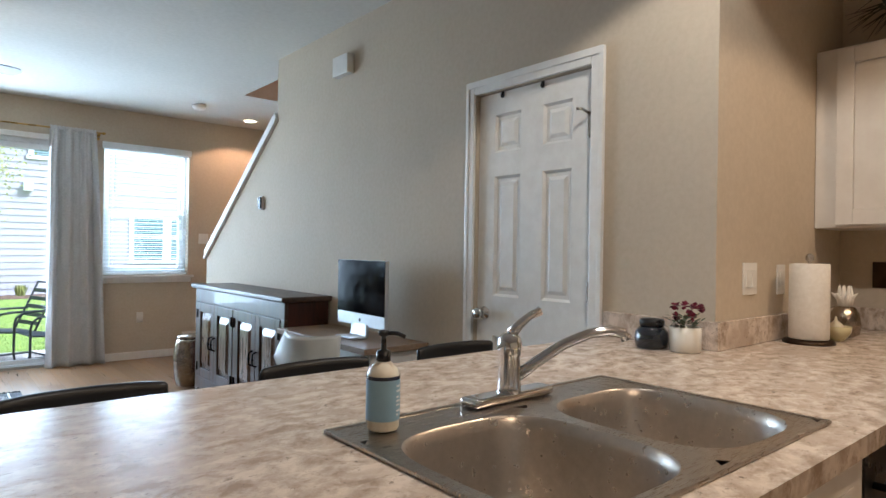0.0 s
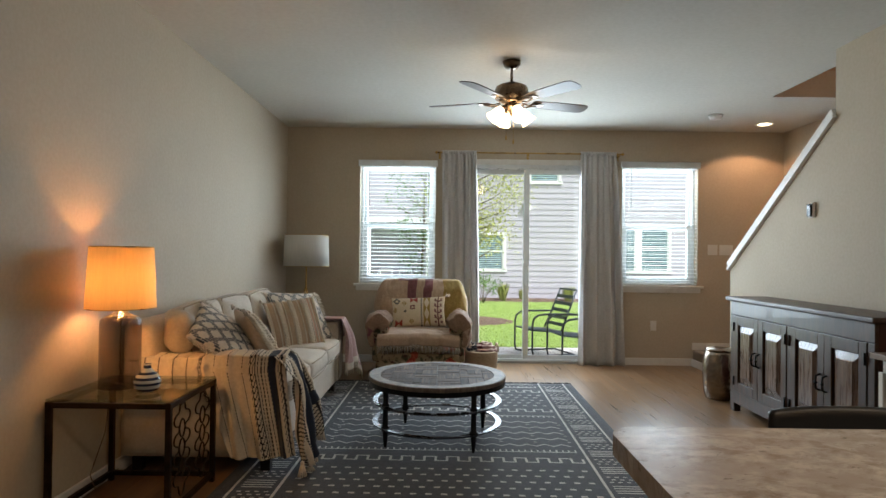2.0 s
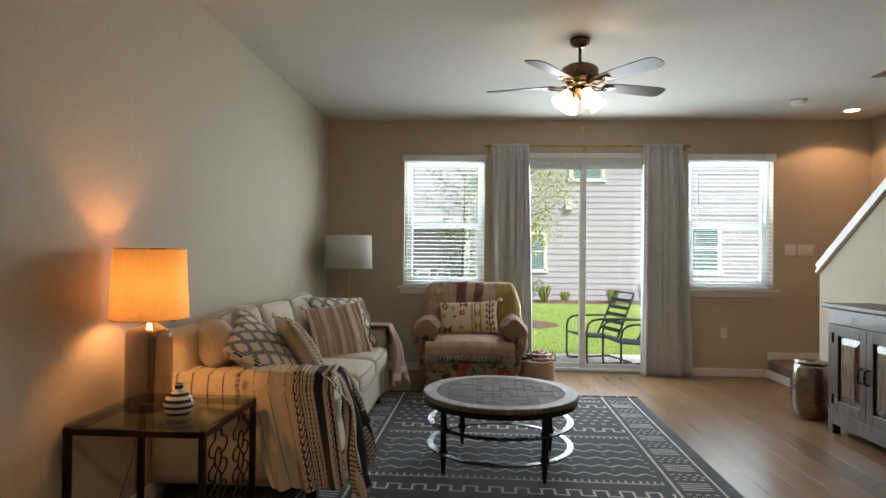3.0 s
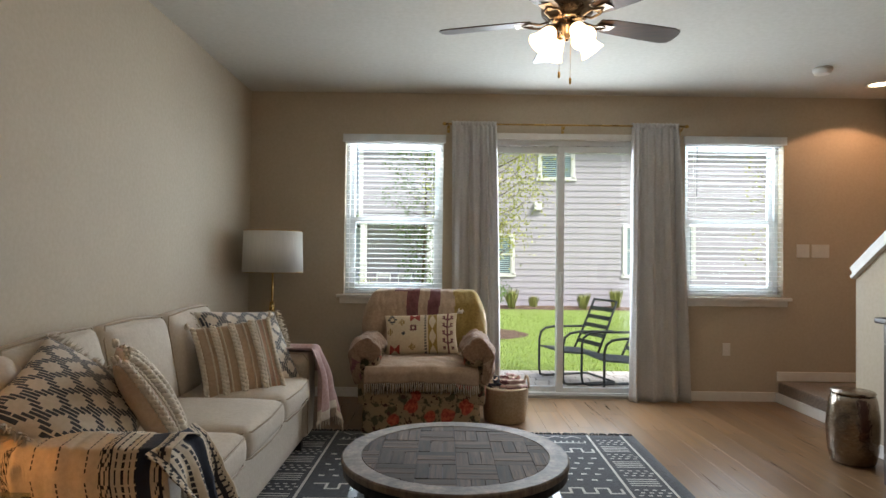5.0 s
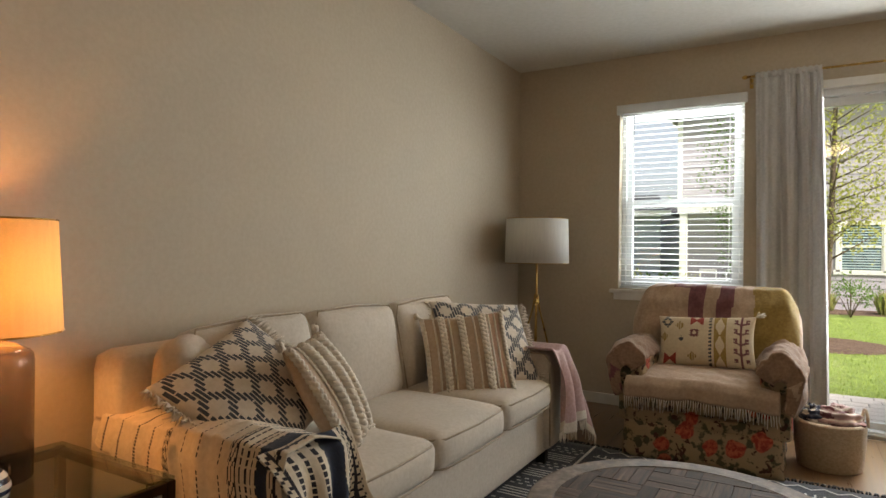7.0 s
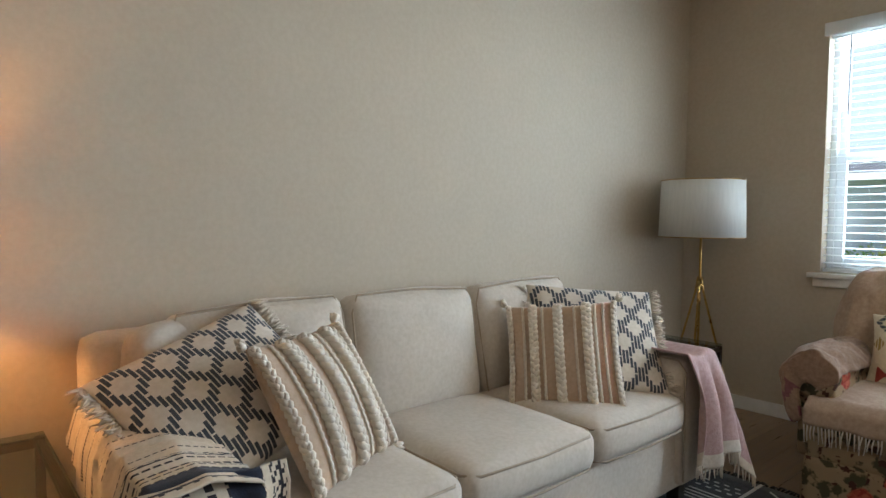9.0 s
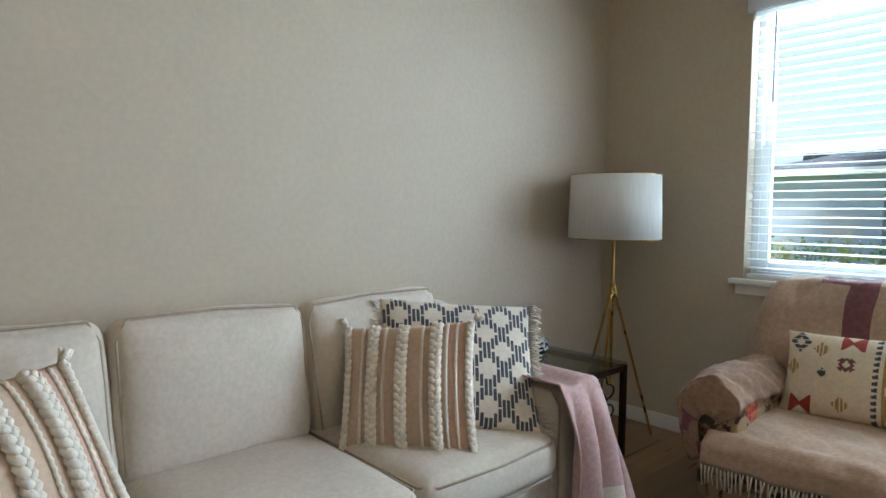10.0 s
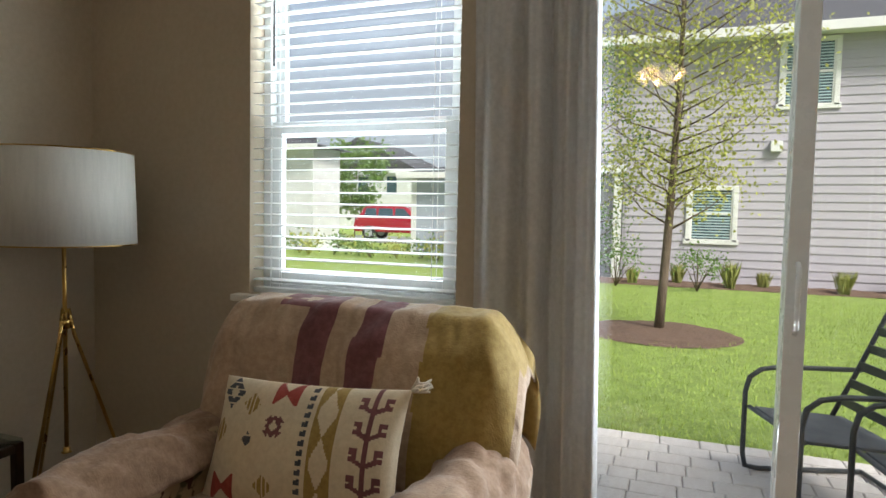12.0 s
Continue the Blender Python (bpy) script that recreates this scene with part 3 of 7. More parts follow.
th = thing("thermostat", "small oval dark thermostat on a white base", "thermostat", pose(RX, 5.093, 1.64))
bm = bmesh.new()
softbox(bm, (-0.01, 0, 0), (0.02, 0.075, 0.115), 0.009, n=6)
part("base", bm, PLASTIC, th)
bm = bmesh.new()
softbox(bm, (-0.026, 0, 0), (0.014, 0.055, 0.095), 0.006, n=6)
part("face", bm, DARKPLASTIC, th)
ch = thing("door_chime", "white square door chime box high on the wall", "door chime", pose(RX, 3.79, 2.48))
bm = boxed(-0.052, -0.001, -0.095, 0.095, -0.065, 0.065, bevel=0.006)
part("cover", bm, PLASTIC, ch)
sm = thing("smoke_alarm", "round white smoke alarm on the ceiling", "smoke alarm", pose(2.18, 6.87, H))
bm = bmesh.new()
lathe(bm, [(0.045, -0.048), (0.055, -0.045), (0.058, -0.03), (0.066, -0.028), (0.07, -0.002)], 28)
part("housing", bm, PLASTIC, sm)
dl = thing("recessed_downlight", "lit recessed downlight in the ceiling by the stairs", "downlight", pose(2.90, 7.27, H))
bm = bmesh.new()
lathe(bm, [(0.07, -0.004), (0.095, -0.008), (0.10, -0.001)], 32, cap=False)
part("trim_ring", bm, PLASTIC, dl)
bm = bmesh.new()
lathe(bm, [(0.069, -0.004), (0.069, -0.002)], 28)
part("lens", bm, DOWNGLOW, dl)


# ---- textiles ----
CREAM = fabric("cream_sofa_linen", "d2c7b8", "c8bcab", 800, wear=0.07)
PIPING = fabric("sofa_piping", "b3a38c", None, 800)
THROWCREAM = fabric("cream_cotton_throw", "dccfba", "cfc1aa", 420, bump=0.6)
THROWBLACK = fabric("black_woven_yarn", "1e1c22", "2a2730", 420, bump=0.6)
THROWNAVY = fabric("navy_woven_yarn", "1b2233", "242c40", 420, bump=0.6)
PINK = fabric("dusty_pink_blanket", "c4a5a0", "b5948f", 300, bump=0.7)
FRINGE = fabric("off_white_fringe", "ddd3c4", "cdc2b1", 300)
TAN = fabric("tan_pillow_linen", "ccb49c", "c1a88f", 600)
BLUSH = fabric("blush_pillow_band", "d0ad98", "c5a18c", 600)
CHUNKY = fabric("off_white_braid_yarn", "eae1d2", "ddd2c0", 260, bump=0.8)
IVORY = fabric("ivory_pillow_cotton", "dfd5c6", "d4c9b8", 400)
SLATE = fabric("slate_blue_yarn", "4c5058", "3e4148", 400)
ROSE = fabric("rose_beige_throw", "977a62", "866a54", 350, bump=0.6)
OAT = fabric("oatmeal_throw", "b89f86", "a98f78", 350, bump=0.6)
PLUM = fabric("plum_woven_band", "7d4d50", "6c4245", 350)
MUSTARD = fabric("mustard_woven_band", "a68b4c", "947a42", 350)
REDDISH = fabric("coral_red_yarn", "a8443a", "963a33", 350)
CHARCOAL = fabric("charcoal_rug_wool", "363c46", "282d35", 260, bump=0.9, wear=0.25)
RUGWHITE = fabric("grey_white_rug_yarn", "dad8d3", "c4c2bd", 260, bump=0.8, wear=0.2)
RUGDARK = fabric("black_rug_fringe", "1f2023", "17181a", 260)


def floral():
    m, nt, nodes, links, p = base_mat("floral_chintz")
    tc = nodes.new("ShaderNodeTexCoord").outputs["Object"]
    warp = noise_node(nt, tc, 9, 3)
    add = nodes.new("ShaderNodeVectorMath")
    add.operation = "MULTIPLY_ADD"
    add.inputs[1].default_value = (0.08, 0.08, 0.08)
    links.new(warp, add.inputs[0]), links.new(tc, add.inputs[2])
    vo = nodes.new("ShaderNodeTexVoronoi")
    vo.inputs["Scale"].default_value = 7.5
    links.new(add.outputs[0], vo.inputs["Vector"])
    col = mix(nt, remap(nt, noise_node(nt, tc, 14, 3), 0.53, 0.58), rgb("9d8768"), rgb("4d4a34"))
    col = mix(nt, remap(nt, noise_node(nt, add.outputs[0], 22, 2), 0.60, 0.64), col, rgb("4a2d22"))
    bloom = remap(nt, vo.outputs["Distance"], 0.40, 0.36)
    sep = nodes.new("ShaderNodeSeparateColor")
    links.new(vo.outputs["Color"], sep.inputs[0])
    pick = remap(nt, sep.outputs[0], 0.42, 0.46)
    mul = nodes.new("ShaderNodeMath")
    mul.operation = "MULTIPLY"
    links.new(bloom, mul.inputs[0]), links.new(pick, mul.inputs[1])
    petal = mix(nt, remap(nt, noise_node(nt, add.outputs[0], 40, 2), 0.4, 0.6), rgb("96352c"), rgb("c0664c"))
    col = mix(nt, mul.outputs[0], col, petal)
    links.new(col, p.inputs["Base Color"])
    p.inputs["Roughness"].default_value = 0.9
    bumped(nt, p, noise_node(nt, tc, 600, 2), 0.3, 0.001)
    return m


FLORAL = floral()


def placed(centre, right, up):
    """A pose whose x runs along right and whose z runs close to up."""
    x = Vector(right).normalized()
    z = Vector(up)
    z = (z - x * z.dot(x)).normalized()
    y = z.cross(x)
    m = Matrix((x, y, z)).transposed().to_4x4()
    m.translation = centre
    return m


def pillow_point(w, h, t, u, v, side, sag=0.06):
    a, b = 2 * u - 1, 2 * v - 1
    x = w / 2 * a * (1 - sag * (1 - b * b) * abs(a))
    z = h / 2 * b * (1 - sag * (1 - a * a) * abs(b))
    y = side * t / 2 * (max(0.0, (1 - a * a) * (1 - b * b))) ** 0.42
    y += 0.006 * noise.noise((x * 7, z * 7, side * 3.0 + w)) * (1 - a * a) * (1 - b * b)
    return Vector((x, y, z))


def pillow_body(bm, w, h, t, n=44, pattern=None, nv=None):
    nv = nv or n
    for side in (-1, 1):
        sheet(bm, lambda u, v: pillow_point(w, h, t, u if side < 0 else 1 - u, v, side), n, nv, pattern if side < 0 else None)
    bmesh.ops.remove_doubles(bm, verts=bm.verts, dist=0.0005)


def tassel(bm, p, d, length=0.06, r=0.012, strands=7, seed=0):
    rnd = random.Random(seed)
    d = Vector(d).normalized()
    for _ in range(strands):
        e = Vector(p) + (d + Vector([rnd.uniform(-0.5, 0.5) for _ in range(3)])).normalized() * length * rnd.uniform(0.7, 1.1)
        mid = (Vector(p) + e) / 2 + Vector([rnd.uniform(-1, 1) for _ in range(3)]) * 0.006
        tube(bm, [p, mid, e], [r * 0.35, r * 0.45, r * 0.2], 5)


def braid(bm, fn, x, n, w, thick):
    """A three-strand plait of thick yarn up the front of a pillow."""
    for k in range(3):
        pts = []
        for i in range(n * 4 + 1):
            ph = 2 * math.pi * (i / 12 + k / 3)
            p = fn(x + w * 0.52 * math.sin(ph), 0.015 + 0.97 * i / (n * 4))
            p.y -= thick * (0.42 + 0.38 * math.sin(2 * ph))
            pts.append(p)
        tube(bm, pts, thick * 0.46, 7)


def braided_pillow(m, w, h, seed):
    t = 0.13
    top = thing("throw_pillow", "tan throw pillow with off-white braided stripes, leaning on the sofa", "pillow", m, "braided pillows")

    def pat(u, v):
        return 1 if u > 0.80 and u < 0.93 else 0

    bm = bmesh.new()
    pillow_body(bm, w, h, t, 40, pat)
    part("cover", bm, [TAN, BLUSH], top)
    fn = lambda u, v: pillow_point(w, h, t, min(max(u, 0.012), 0.988), min(max(v, 0.012), 0.988), -1)
    for x, wd, th, n in ((0.02, 0.022, 0.019, 18), (0.245, 0.042, 0.023, 18), (0.47, 0.044, 0.024, 17), (0.725, 0.046, 0.025, 17), (0.975, 0.022, 0.019, 18)):
        bm = bmesh.new()
        braid(bm, fn, x, n, wd, th)
        tagged(part("braid", bm, CHUNKY, top, "thick off-white plaited yarn"), kind="stuff")
    for x in (0.15, 0.33, 0.615, 0.80, 0.875):
        bm = bmesh.new()
        tube(bm, [fn(x, 0.02 + 0.96 * i / 40) + Vector((0.002 * (i % 2), -0.002 - 0.003 * (i % 2), 0)) for i in range(41)], 0.0055, 6)
        part("cord", bm, CHUNKY, top)
    for i, (u, v) in enumerate(((0, 0), (1, 0), (0, 1), (1, 1))):
        bm = bmesh.new()
        tassel(bm, pillow_point(w, h, t, u, v, -1), (u * 2 - 1, -0.4, v * 2 - 1), 0.035, 0.02, 8, seed + i)
        part("corner_tassel", bm, CHUNKY, top)
    return top


def lattice_pillow(m, w, h, seed):
    t = 0.15
    top = thing("throw_pillow", "ivory throw pillow with a slate lattice weave and fringed sides", "pillow", m, "lattice pillows")

    def pat(u, v):
        col = math.floor(u * 36)
        a, b = (col + 0.5) / 36 * 4.5, v * 3.6
        d1, d2 = (a + b) % 1.0, (a - b) % 1.0
        if (u * 36) % 1 < 0.2:
            return 0
        return 1 if min(d1, 1 - d1) < 0.16 or min(d2, 1 - d2) < 0.16 else 0

    bm = bmesh.new()
    pillow_body(bm, w, h, t, 144, pat, 92)
    part("cover", bm, [IVORY, SLATE], top)
    for s in (0, 1):
        bm = bmesh.new()
        for i in range(34):
            p = pillow_point(w, h, t, s, (i + 0.5) / 34, -1)
            tassel(bm, p, (s * 2 - 1, -0.35, -0.35), 0.05, 0.009, 4, seed + i + 50 * s)
        part("fringe", bm, FRINGE, top)
    return top


# ---- sofa ----
sofa = thing("sofa", "three-seat cream linen sofa with loose seat and back cushions", "sofa", pose(-2.053, 5.118, 0) @ Matrix.Diagonal((0.93, 0.95, 1.0, 1.0)))
SOFA = pose(-2.053, 5.118, 0) @ Matrix.Diagonal((0.93, 0.95, 1.0, 1.0)) @ pose(2.0, -5.06, 0)
SY0, SY1 = -1.18, 1.18
bm = bmesh.new()
softbox(bm, (0.0, 0, 0.225), (0.94, 2.30, 0.27), 0.02, n=6)
part("base", bm, CREAM, sofa)
bm = bmesh.new()
softbox(bm, (-0.36, 0, 0.52), (0.20, 2.34, 0.70), 0.05, (0.01, 0, 0.01), 10)
part("back", bm, CREAM, sofa)
for s in (-1, 1):
    bm = bmesh.new()
    softbox(bm, (0.03, s * 1.075, 0.38), (0.96, 0.21, 0.55), 0.045, (0.01, 0.01, 0.008), 10)
    arm = part("arm", bm, CREAM, sofa)
    bm = bmesh.new()
    for dy in (-0.097, 0.097):
        tube(bm, [(-0.40, s * 1.075 + dy, 0.648), (0.30, s * 1.075 + dy, 0.648), (0.47, s * 1.075 + dy, 0.645), (0.508, s * 1.075 + dy, 0.60), (0.51, s * 1.075 + dy, 0.14)], 0.005, 6)
    part("piping", bm, PIPING, arm)
for i, y in enumerate((-0.647, 0.0, 0.647)):
    bm = bmesh.new()
    softbox(bm, (0.115, y, 0.435), (0.83, 0.64, 0.15), 0.05, (0.012, 0.004, 0.022), 12, wob=0.004, seed=i)
    c = part("seat_cushion", bm, CREAM, sofa)
    bm = bmesh.new()
    for z in (0.375, 0.49):
        tube(bm, [(-0.2, y - 0.316, z), (0.48, y - 0.316, z), (0.525, y - 0.27, z), (0.54, y, z), (0.525, y + 0.27, z), (0.48, y + 0.316, z), (-0.2, y + 0.316, z)], 0.0045, 6)
    part("piping", bm, PIPING, c)
    bm = bmesh.new()
    tilt = Matrix.Translation((-0.19, y, 0.70)) @ Matrix.Rotation(radians(-13 + 1.5 * i), 4, "Y") @ Matrix.Rotation(radians((2, -1, 2)[i]), 4, "X")
    softbox(bm, (0, 0, 0), (0.17, 0.64, 0.48), 0.06, (0.055, 0.006, 0.012), 12, tilt, 0.008, i * 5 + 2)
    c = part("back_cushion", bm, CREAM, sofa)
    bm = bmesh.new()
    tube(bm, [tilt @ Vector(p) for p in ((0.066, -0.30, -0.2), (0.066, -0.308, 0.17), (0.064, -0.28, 0.232), (0.066, 0, 0.243), (0.064, 0.28, 0.232), (0.066, 0.308, 0.17), (0.066, 0.30, -0.2))], 0.0045, 6)
    part("piping", bm, PIPING, c)
for x, y in ((0.42, -1.08), (0.42, 1.08), (-0.38, -1.08), (-0.38, 1.08), (0.42, 0.0)):
    bm = bmesh.new()
    box(bm, x - 0.03, x + 0.03, y - 0.03, y + 0.03, 0, 0.092, 0.006)
    part("leg", bm, BLACKWOOD, sofa)
# plain cream pillow pushed into the sofa corner
cp = thing("throw_pillow", "plain cream pillow in the lamp-side corner of the sofa", "pillow", placed((-2.27, 4.27, 0.79), (0.12, -0.2, 0), (0.1, 0.02, 1)))
bm = bmesh.new()
softbox(bm, (0, 0, 0), (0.42, 0.14, 0.24), 0.06, (0.01, 0.03, 0.01), 9)
part("cover", bm, CREAM, cp)

lattice_pillow(placed((-1.985, 4.285, 0.735), (-0.12, 0.50, 0.16), (-0.46, -0.12, 0.40)), 0.53, 0.46, 11)
braided_pillow(placed((-1.865, 4.53, 0.70), (-0.18, 0.339, 0.0), (-0.197, -0.063, 0.343)), 0.43, 0.43, 21)
lattice_pillow(placed((-1.905, 5.87, 0.715), (0.36, 0.50, -0.04), (-0.26, 0.17, 0.42)), 0.58, 0.50, 31)
braided_pillow(placed((-1.885, 5.632, 0.675), (0.337, 0.262, 0.04), (-0.175, 0.078, 0.365)), 0.455, 0.44, 41)


def throw_pattern(u, v):
    """Dotted stripes across the throw, closer and darker towards its end band."""
    d = int(v * 150)
    if 0.405 < u < 0.432:
        return 1 if (int(u * 330) + d // 2) % 3 == 0 or d % 5 == 0 else 0
    if u < 0.755:
        k = (u * 10.6) % 1.0
        return 1 if abs(k - 0.5) < 0.05 and d % 3 else 0
    if u < 0.80 or 0.955 < u < 0.985:
        return 1 if ((int(u * 170) + d // 2) % 3 == 0) or (int(u * 170) % 5 == 0) else 0
    if 0.885 < u < 0.935:
        return 2
    k = (u * 42) % 1.0
    return 1 if k < 0.34 and d % 4 else 0


throw = thing("throw_blanket", "cream throw with black dotted stripes over the sofa arm", "blanket", SOFA)
ARMY, ARMZ = 3.985, 0.664


def across_arm(s, out):
    """Height and place across the arm for a length s of cloth from its inner side; out: how far it hangs outside."""
    path = [(ARMY + 0.125, 0.56), (ARMY + 0.11, 0.655), (ARMY, 0.675), (ARMY - 0.108, 0.660), (ARMY - 0.126, 0.60), (ARMY - 0.135, 0.60 - out)]
    lens = [math.dist(path[i], path[i + 1]) for i in range(len(path) - 1)]
    d = s * sum(lens)
    for (a, b), l in zip(zip(path, path[1:]), lens):
        if d <= l:
            k = d / l
            return a[0] + (b[0] - a[0]) * k, a[1] + (b[1] - a[1]) * k
        d -= l
    return path[-1]


def throw_top(u, v):
    x = -2.34 + 0.905 * u
    over = min(1, max(0, (u - 0.432) / 0.02))
    out = 0.02 + 0.10 * min(1, max(0, u / 0.4)) + 0.36 * min(1, max(0, (u - 0.40) / 0.10)) - 0.10 * max(0, u - 0.8)
    y, z = across_arm(v, out)
    hang = max(0, 0.60 - z)
    x += hang * (0.32 - 0.25 * (u - 0.4)) * (1 if u > 0.35 else 0.2)
    w = 0.010 * math.sin(u * 33 + 2.0 * v) + 0.006 * math.sin(u * 71 + 5 * v) + 0.012 * noise.noise((u * 7, v * 4, 5))
    puff = 0.022 * over * min(1, v * 4)
    return (x, y - w * (0.4 + 3 * hang) - 0.02 * hang - puff * min(1, v * 1.3), z + 0.5 * abs(w) * (z > 0.6) + 0.006 * noise.noise((u * 11, v * 6, 1)) + puff * (z > 0.6))


bm = bmesh.new()
sheet(bm, throw_top, 190, 150, throw_pattern)
part("draped_cloth", bm, [THROWCREAM, THROWBLACK, THROWNAVY], throw).modifiers.new("thick", "SOLIDIFY").thickness = 0.004


def throw_front(u, v):
    y = 3.80 + 0.36 * u + 0.04 * math.sin(6 * v + 3 * u)
    z = 0.688 - 0.64 * v * (0.80 + 0.20 * math.sin(3.1 * u + 0.4))
    x = -1.462 + 0.06 * min(1, v * 4) + 0.028 * math.sin(19 * u + 3 * v) * min(1, v * 3) + 0.02 * noise.noise((u * 5, v * 5, 2)) + 0.11 * v
    if v < 0.06:
        x -= 0.03 * (0.06 - v) / 0.06
    return (x, y, z)


def front_pattern(u, v):
    band = throw_pattern(0.78 + 0.21 * u, v)
    return 2 if 0.52 < v < 0.66 and 0.55 < u else band


bm = bmesh.new()
sheet(bm, throw_front, 110, 150, front_pattern)
part("hanging_end", bm, [THROWCREAM, THROWBLACK, THROWNAVY], throw).modifiers.new("thick", "SOLIDIFY").thickness = 0.004
for i, u in enumerate((0.05, 0.35, 0.68, 0.97)):
    p = Vector(throw_front(u, 0.99))
    bm = bmesh.new()
    lathe(bm, [(0.003, 0.02), (0.012, 0.012), (0.013, 0.0), (0.009, -0.006)][::-1], 10, (p.x, p.y, p.z - 0.02))
    for k in range(14):
        a = 2 * math.pi * k / 14
        tube(bm, [(p.x + 0.008 * math.cos(a), p.y + 0.008 * math.sin(a), p.z - 0.02), (p.x + 0.026 * math.cos(a), p.y + 0.026 * math.sin(a), max(0.016, p.z - 0.085))], 0.004, 5)
    part("tassel", bm, FRINGE, throw, "off-white yarn tassel")

# pink blanket over the other arm
blanket = thing("throw_blanket", "dusty pink blanket with white fringe over the far sofa arm", "blanket", SOFA)


def pink(u, v):
    s = v
    ang = u * 1.0
    x = -2.02 + 0.56 * min(1, s / 0.45)
    y = 6.00 + 0.27 * u
    z = 0.672 + 0.012 * math.sin(u * 9 + 2)
    if s > 0.45:
        k = (s - 0.45) / 0.55
        z = 0.672 - 0.43 * k - 0.03 * k * math.sin(u * 8)
        x = -1.46 + 0.045 * math.sin(min(1, k * 2.2) * math.pi / 2) + 0.10 * k * u
        y += 0.028 * math.sin(u * 17 + k * 3) * k + 0.03 * k
        x += 0.022 * math.sin(u * 19 + 1.3 + k) * min(1, k * 2)
    if u > 0.82:
        z -= (u - 0.82) * 0.9 * (1 if s <= 0.45 else 1 - (s - 0.45))
    return (x, y, z)


bm = bmesh.new()
sheet(bm, pink, 70, 70, lambda u, v: 1 if v > 0.93 else 0)
part("cloth", bm, [PINK, FRINGE], blanket).modifiers.new("thick", "SOLIDIFY").thickness = 0.006
bm = bmesh.new()
for i in range(46):
    p = Vector(pink((i + 0.5) / 46, 1.0))
    tube(bm, [p, p + Vector((0.006 * math.sin(i * 2.1), 0.006 * math.cos(i * 1.7), -0.045 - 0.01 * math.sin(i)))], [0.0045, 0.002], 5)
part("fringe", bm, FRINGE, blanket)


# ---- end tables ----
def end_table(m, sx, sy, h):
    t = thing("end_table", "bronze metal end table with glass top and scrolled side", "side table", m, "glass end tables")
    b = 0.013
    for x in (-1, 1):
        for y in (-1, 1):
            bm = bmesh.new()
            cx, cy = x * (sx / 2 - b), y * (sy / 2 - b)
            box(bm, cx - b, cx + b, cy - b, cy + b, 0, h - 0.012, 0.003)
            part("leg", bm, BRONZE, t)
    for z0, nm in ((h - 0.042, "top_frame"), (0.03, "bottom_frame")):
        bm = bmesh.new()
        for y in (-1, 1):
            box(bm, -sx / 2 + 2 * b, sx / 2 - 2 * b, y * (sy / 2 - b) - b + 0.002, y * (sy / 2 - b) + b - 0.002, z0, z0 + 0.026, 0.003)
        for x in (-1, 1):
            box(bm, x * (sx / 2 - b) - b + 0.002, x * (sx / 2 - b) + b - 0.002, -sy / 2 + 2 * b, sy / 2 - 2 * b, z0, z0 + 0.026, 0.003)
        part(nm, bm, BRONZE, t)
    part("glass_top", boxed(-sx / 2 + 0.002, sx / 2 - 0.002, -sy / 2 + 0.002, sy / 2 - 0.002, h - 0.011, h, bevel=0.002), TABLEGLASS, t, "tinted clear glass").visible_shadow = False
    for side in (1,):
        r = 0.072
        for j in range(4):
            for i in range(2):
                bm = bmesh.new()
                cy, cz = (-0.125 + 0.25 * i), 0.12 + r + j * (h - 0.2) / 3.9 * 0.98 - 0.02
                pts = [(side * (sx / 2 - b), cy + r * (1 + 0.28 * math.cos(4 * a)) * math.cos(a), min(h - 0.05, cz + r * (1 + 0.28 * math.cos(4 * a)) * math.sin(a))) for a in [2 * math.pi * k / 36 for k in range(36)]]
                tube(bm, pts, 0.0042, 6, closed=True)
                part("scroll", bm, BRONZE, t)
    return t


end_table(pose(-2.192, 3.638, 0), 0.585, 0.575, 0.58)
end_table(pose(-2.14, 6.602, 0), 0.62, 0.62, 0.57)


# ---- lamps ----
def shade_cloth(name, hexc, trans):
    m, nt, nodes, links, p = base_mat(name)
    tc = nodes.new("ShaderNodeTexCoord").outputs["Object"]
    weave = noise_node(nt, tc, 180, 2, 0.5, (1, 1, 9))
    weave2 = noise_node(nt, tc, 120, 2, 0.5, (0.6, 0.6, 0.06))
    col = mix(nt, remap(nt, weave, 0.35, 0.7), rgb(hexc), tuple(v * 0.84 for v in rgb(hexc)[:3]) + (1,))
    col = mix(nt, remap(nt, weave2, 0.4, 0.7, 0, 0.25), col, tuple(v * 0.7 for v in rgb(hexc)[:3]) + (1,))
    d, t = nodes.new("ShaderNodeBsdfDiffuse"), nodes.new("ShaderNodeBsdfTranslucent")
    mx = nodes.new("ShaderNodeMixShader")
    mx.inputs[0].default_value = trans
    links.new(col, d.inputs[0]), links.new(col, t.inputs[0])
    links.new(d.outputs[0], mx.inputs[1]), links.new(t.outputs[0], mx.inputs[2])
    links.new(mx.outputs[0], nodes["Material Output"].inputs[0])
    return m


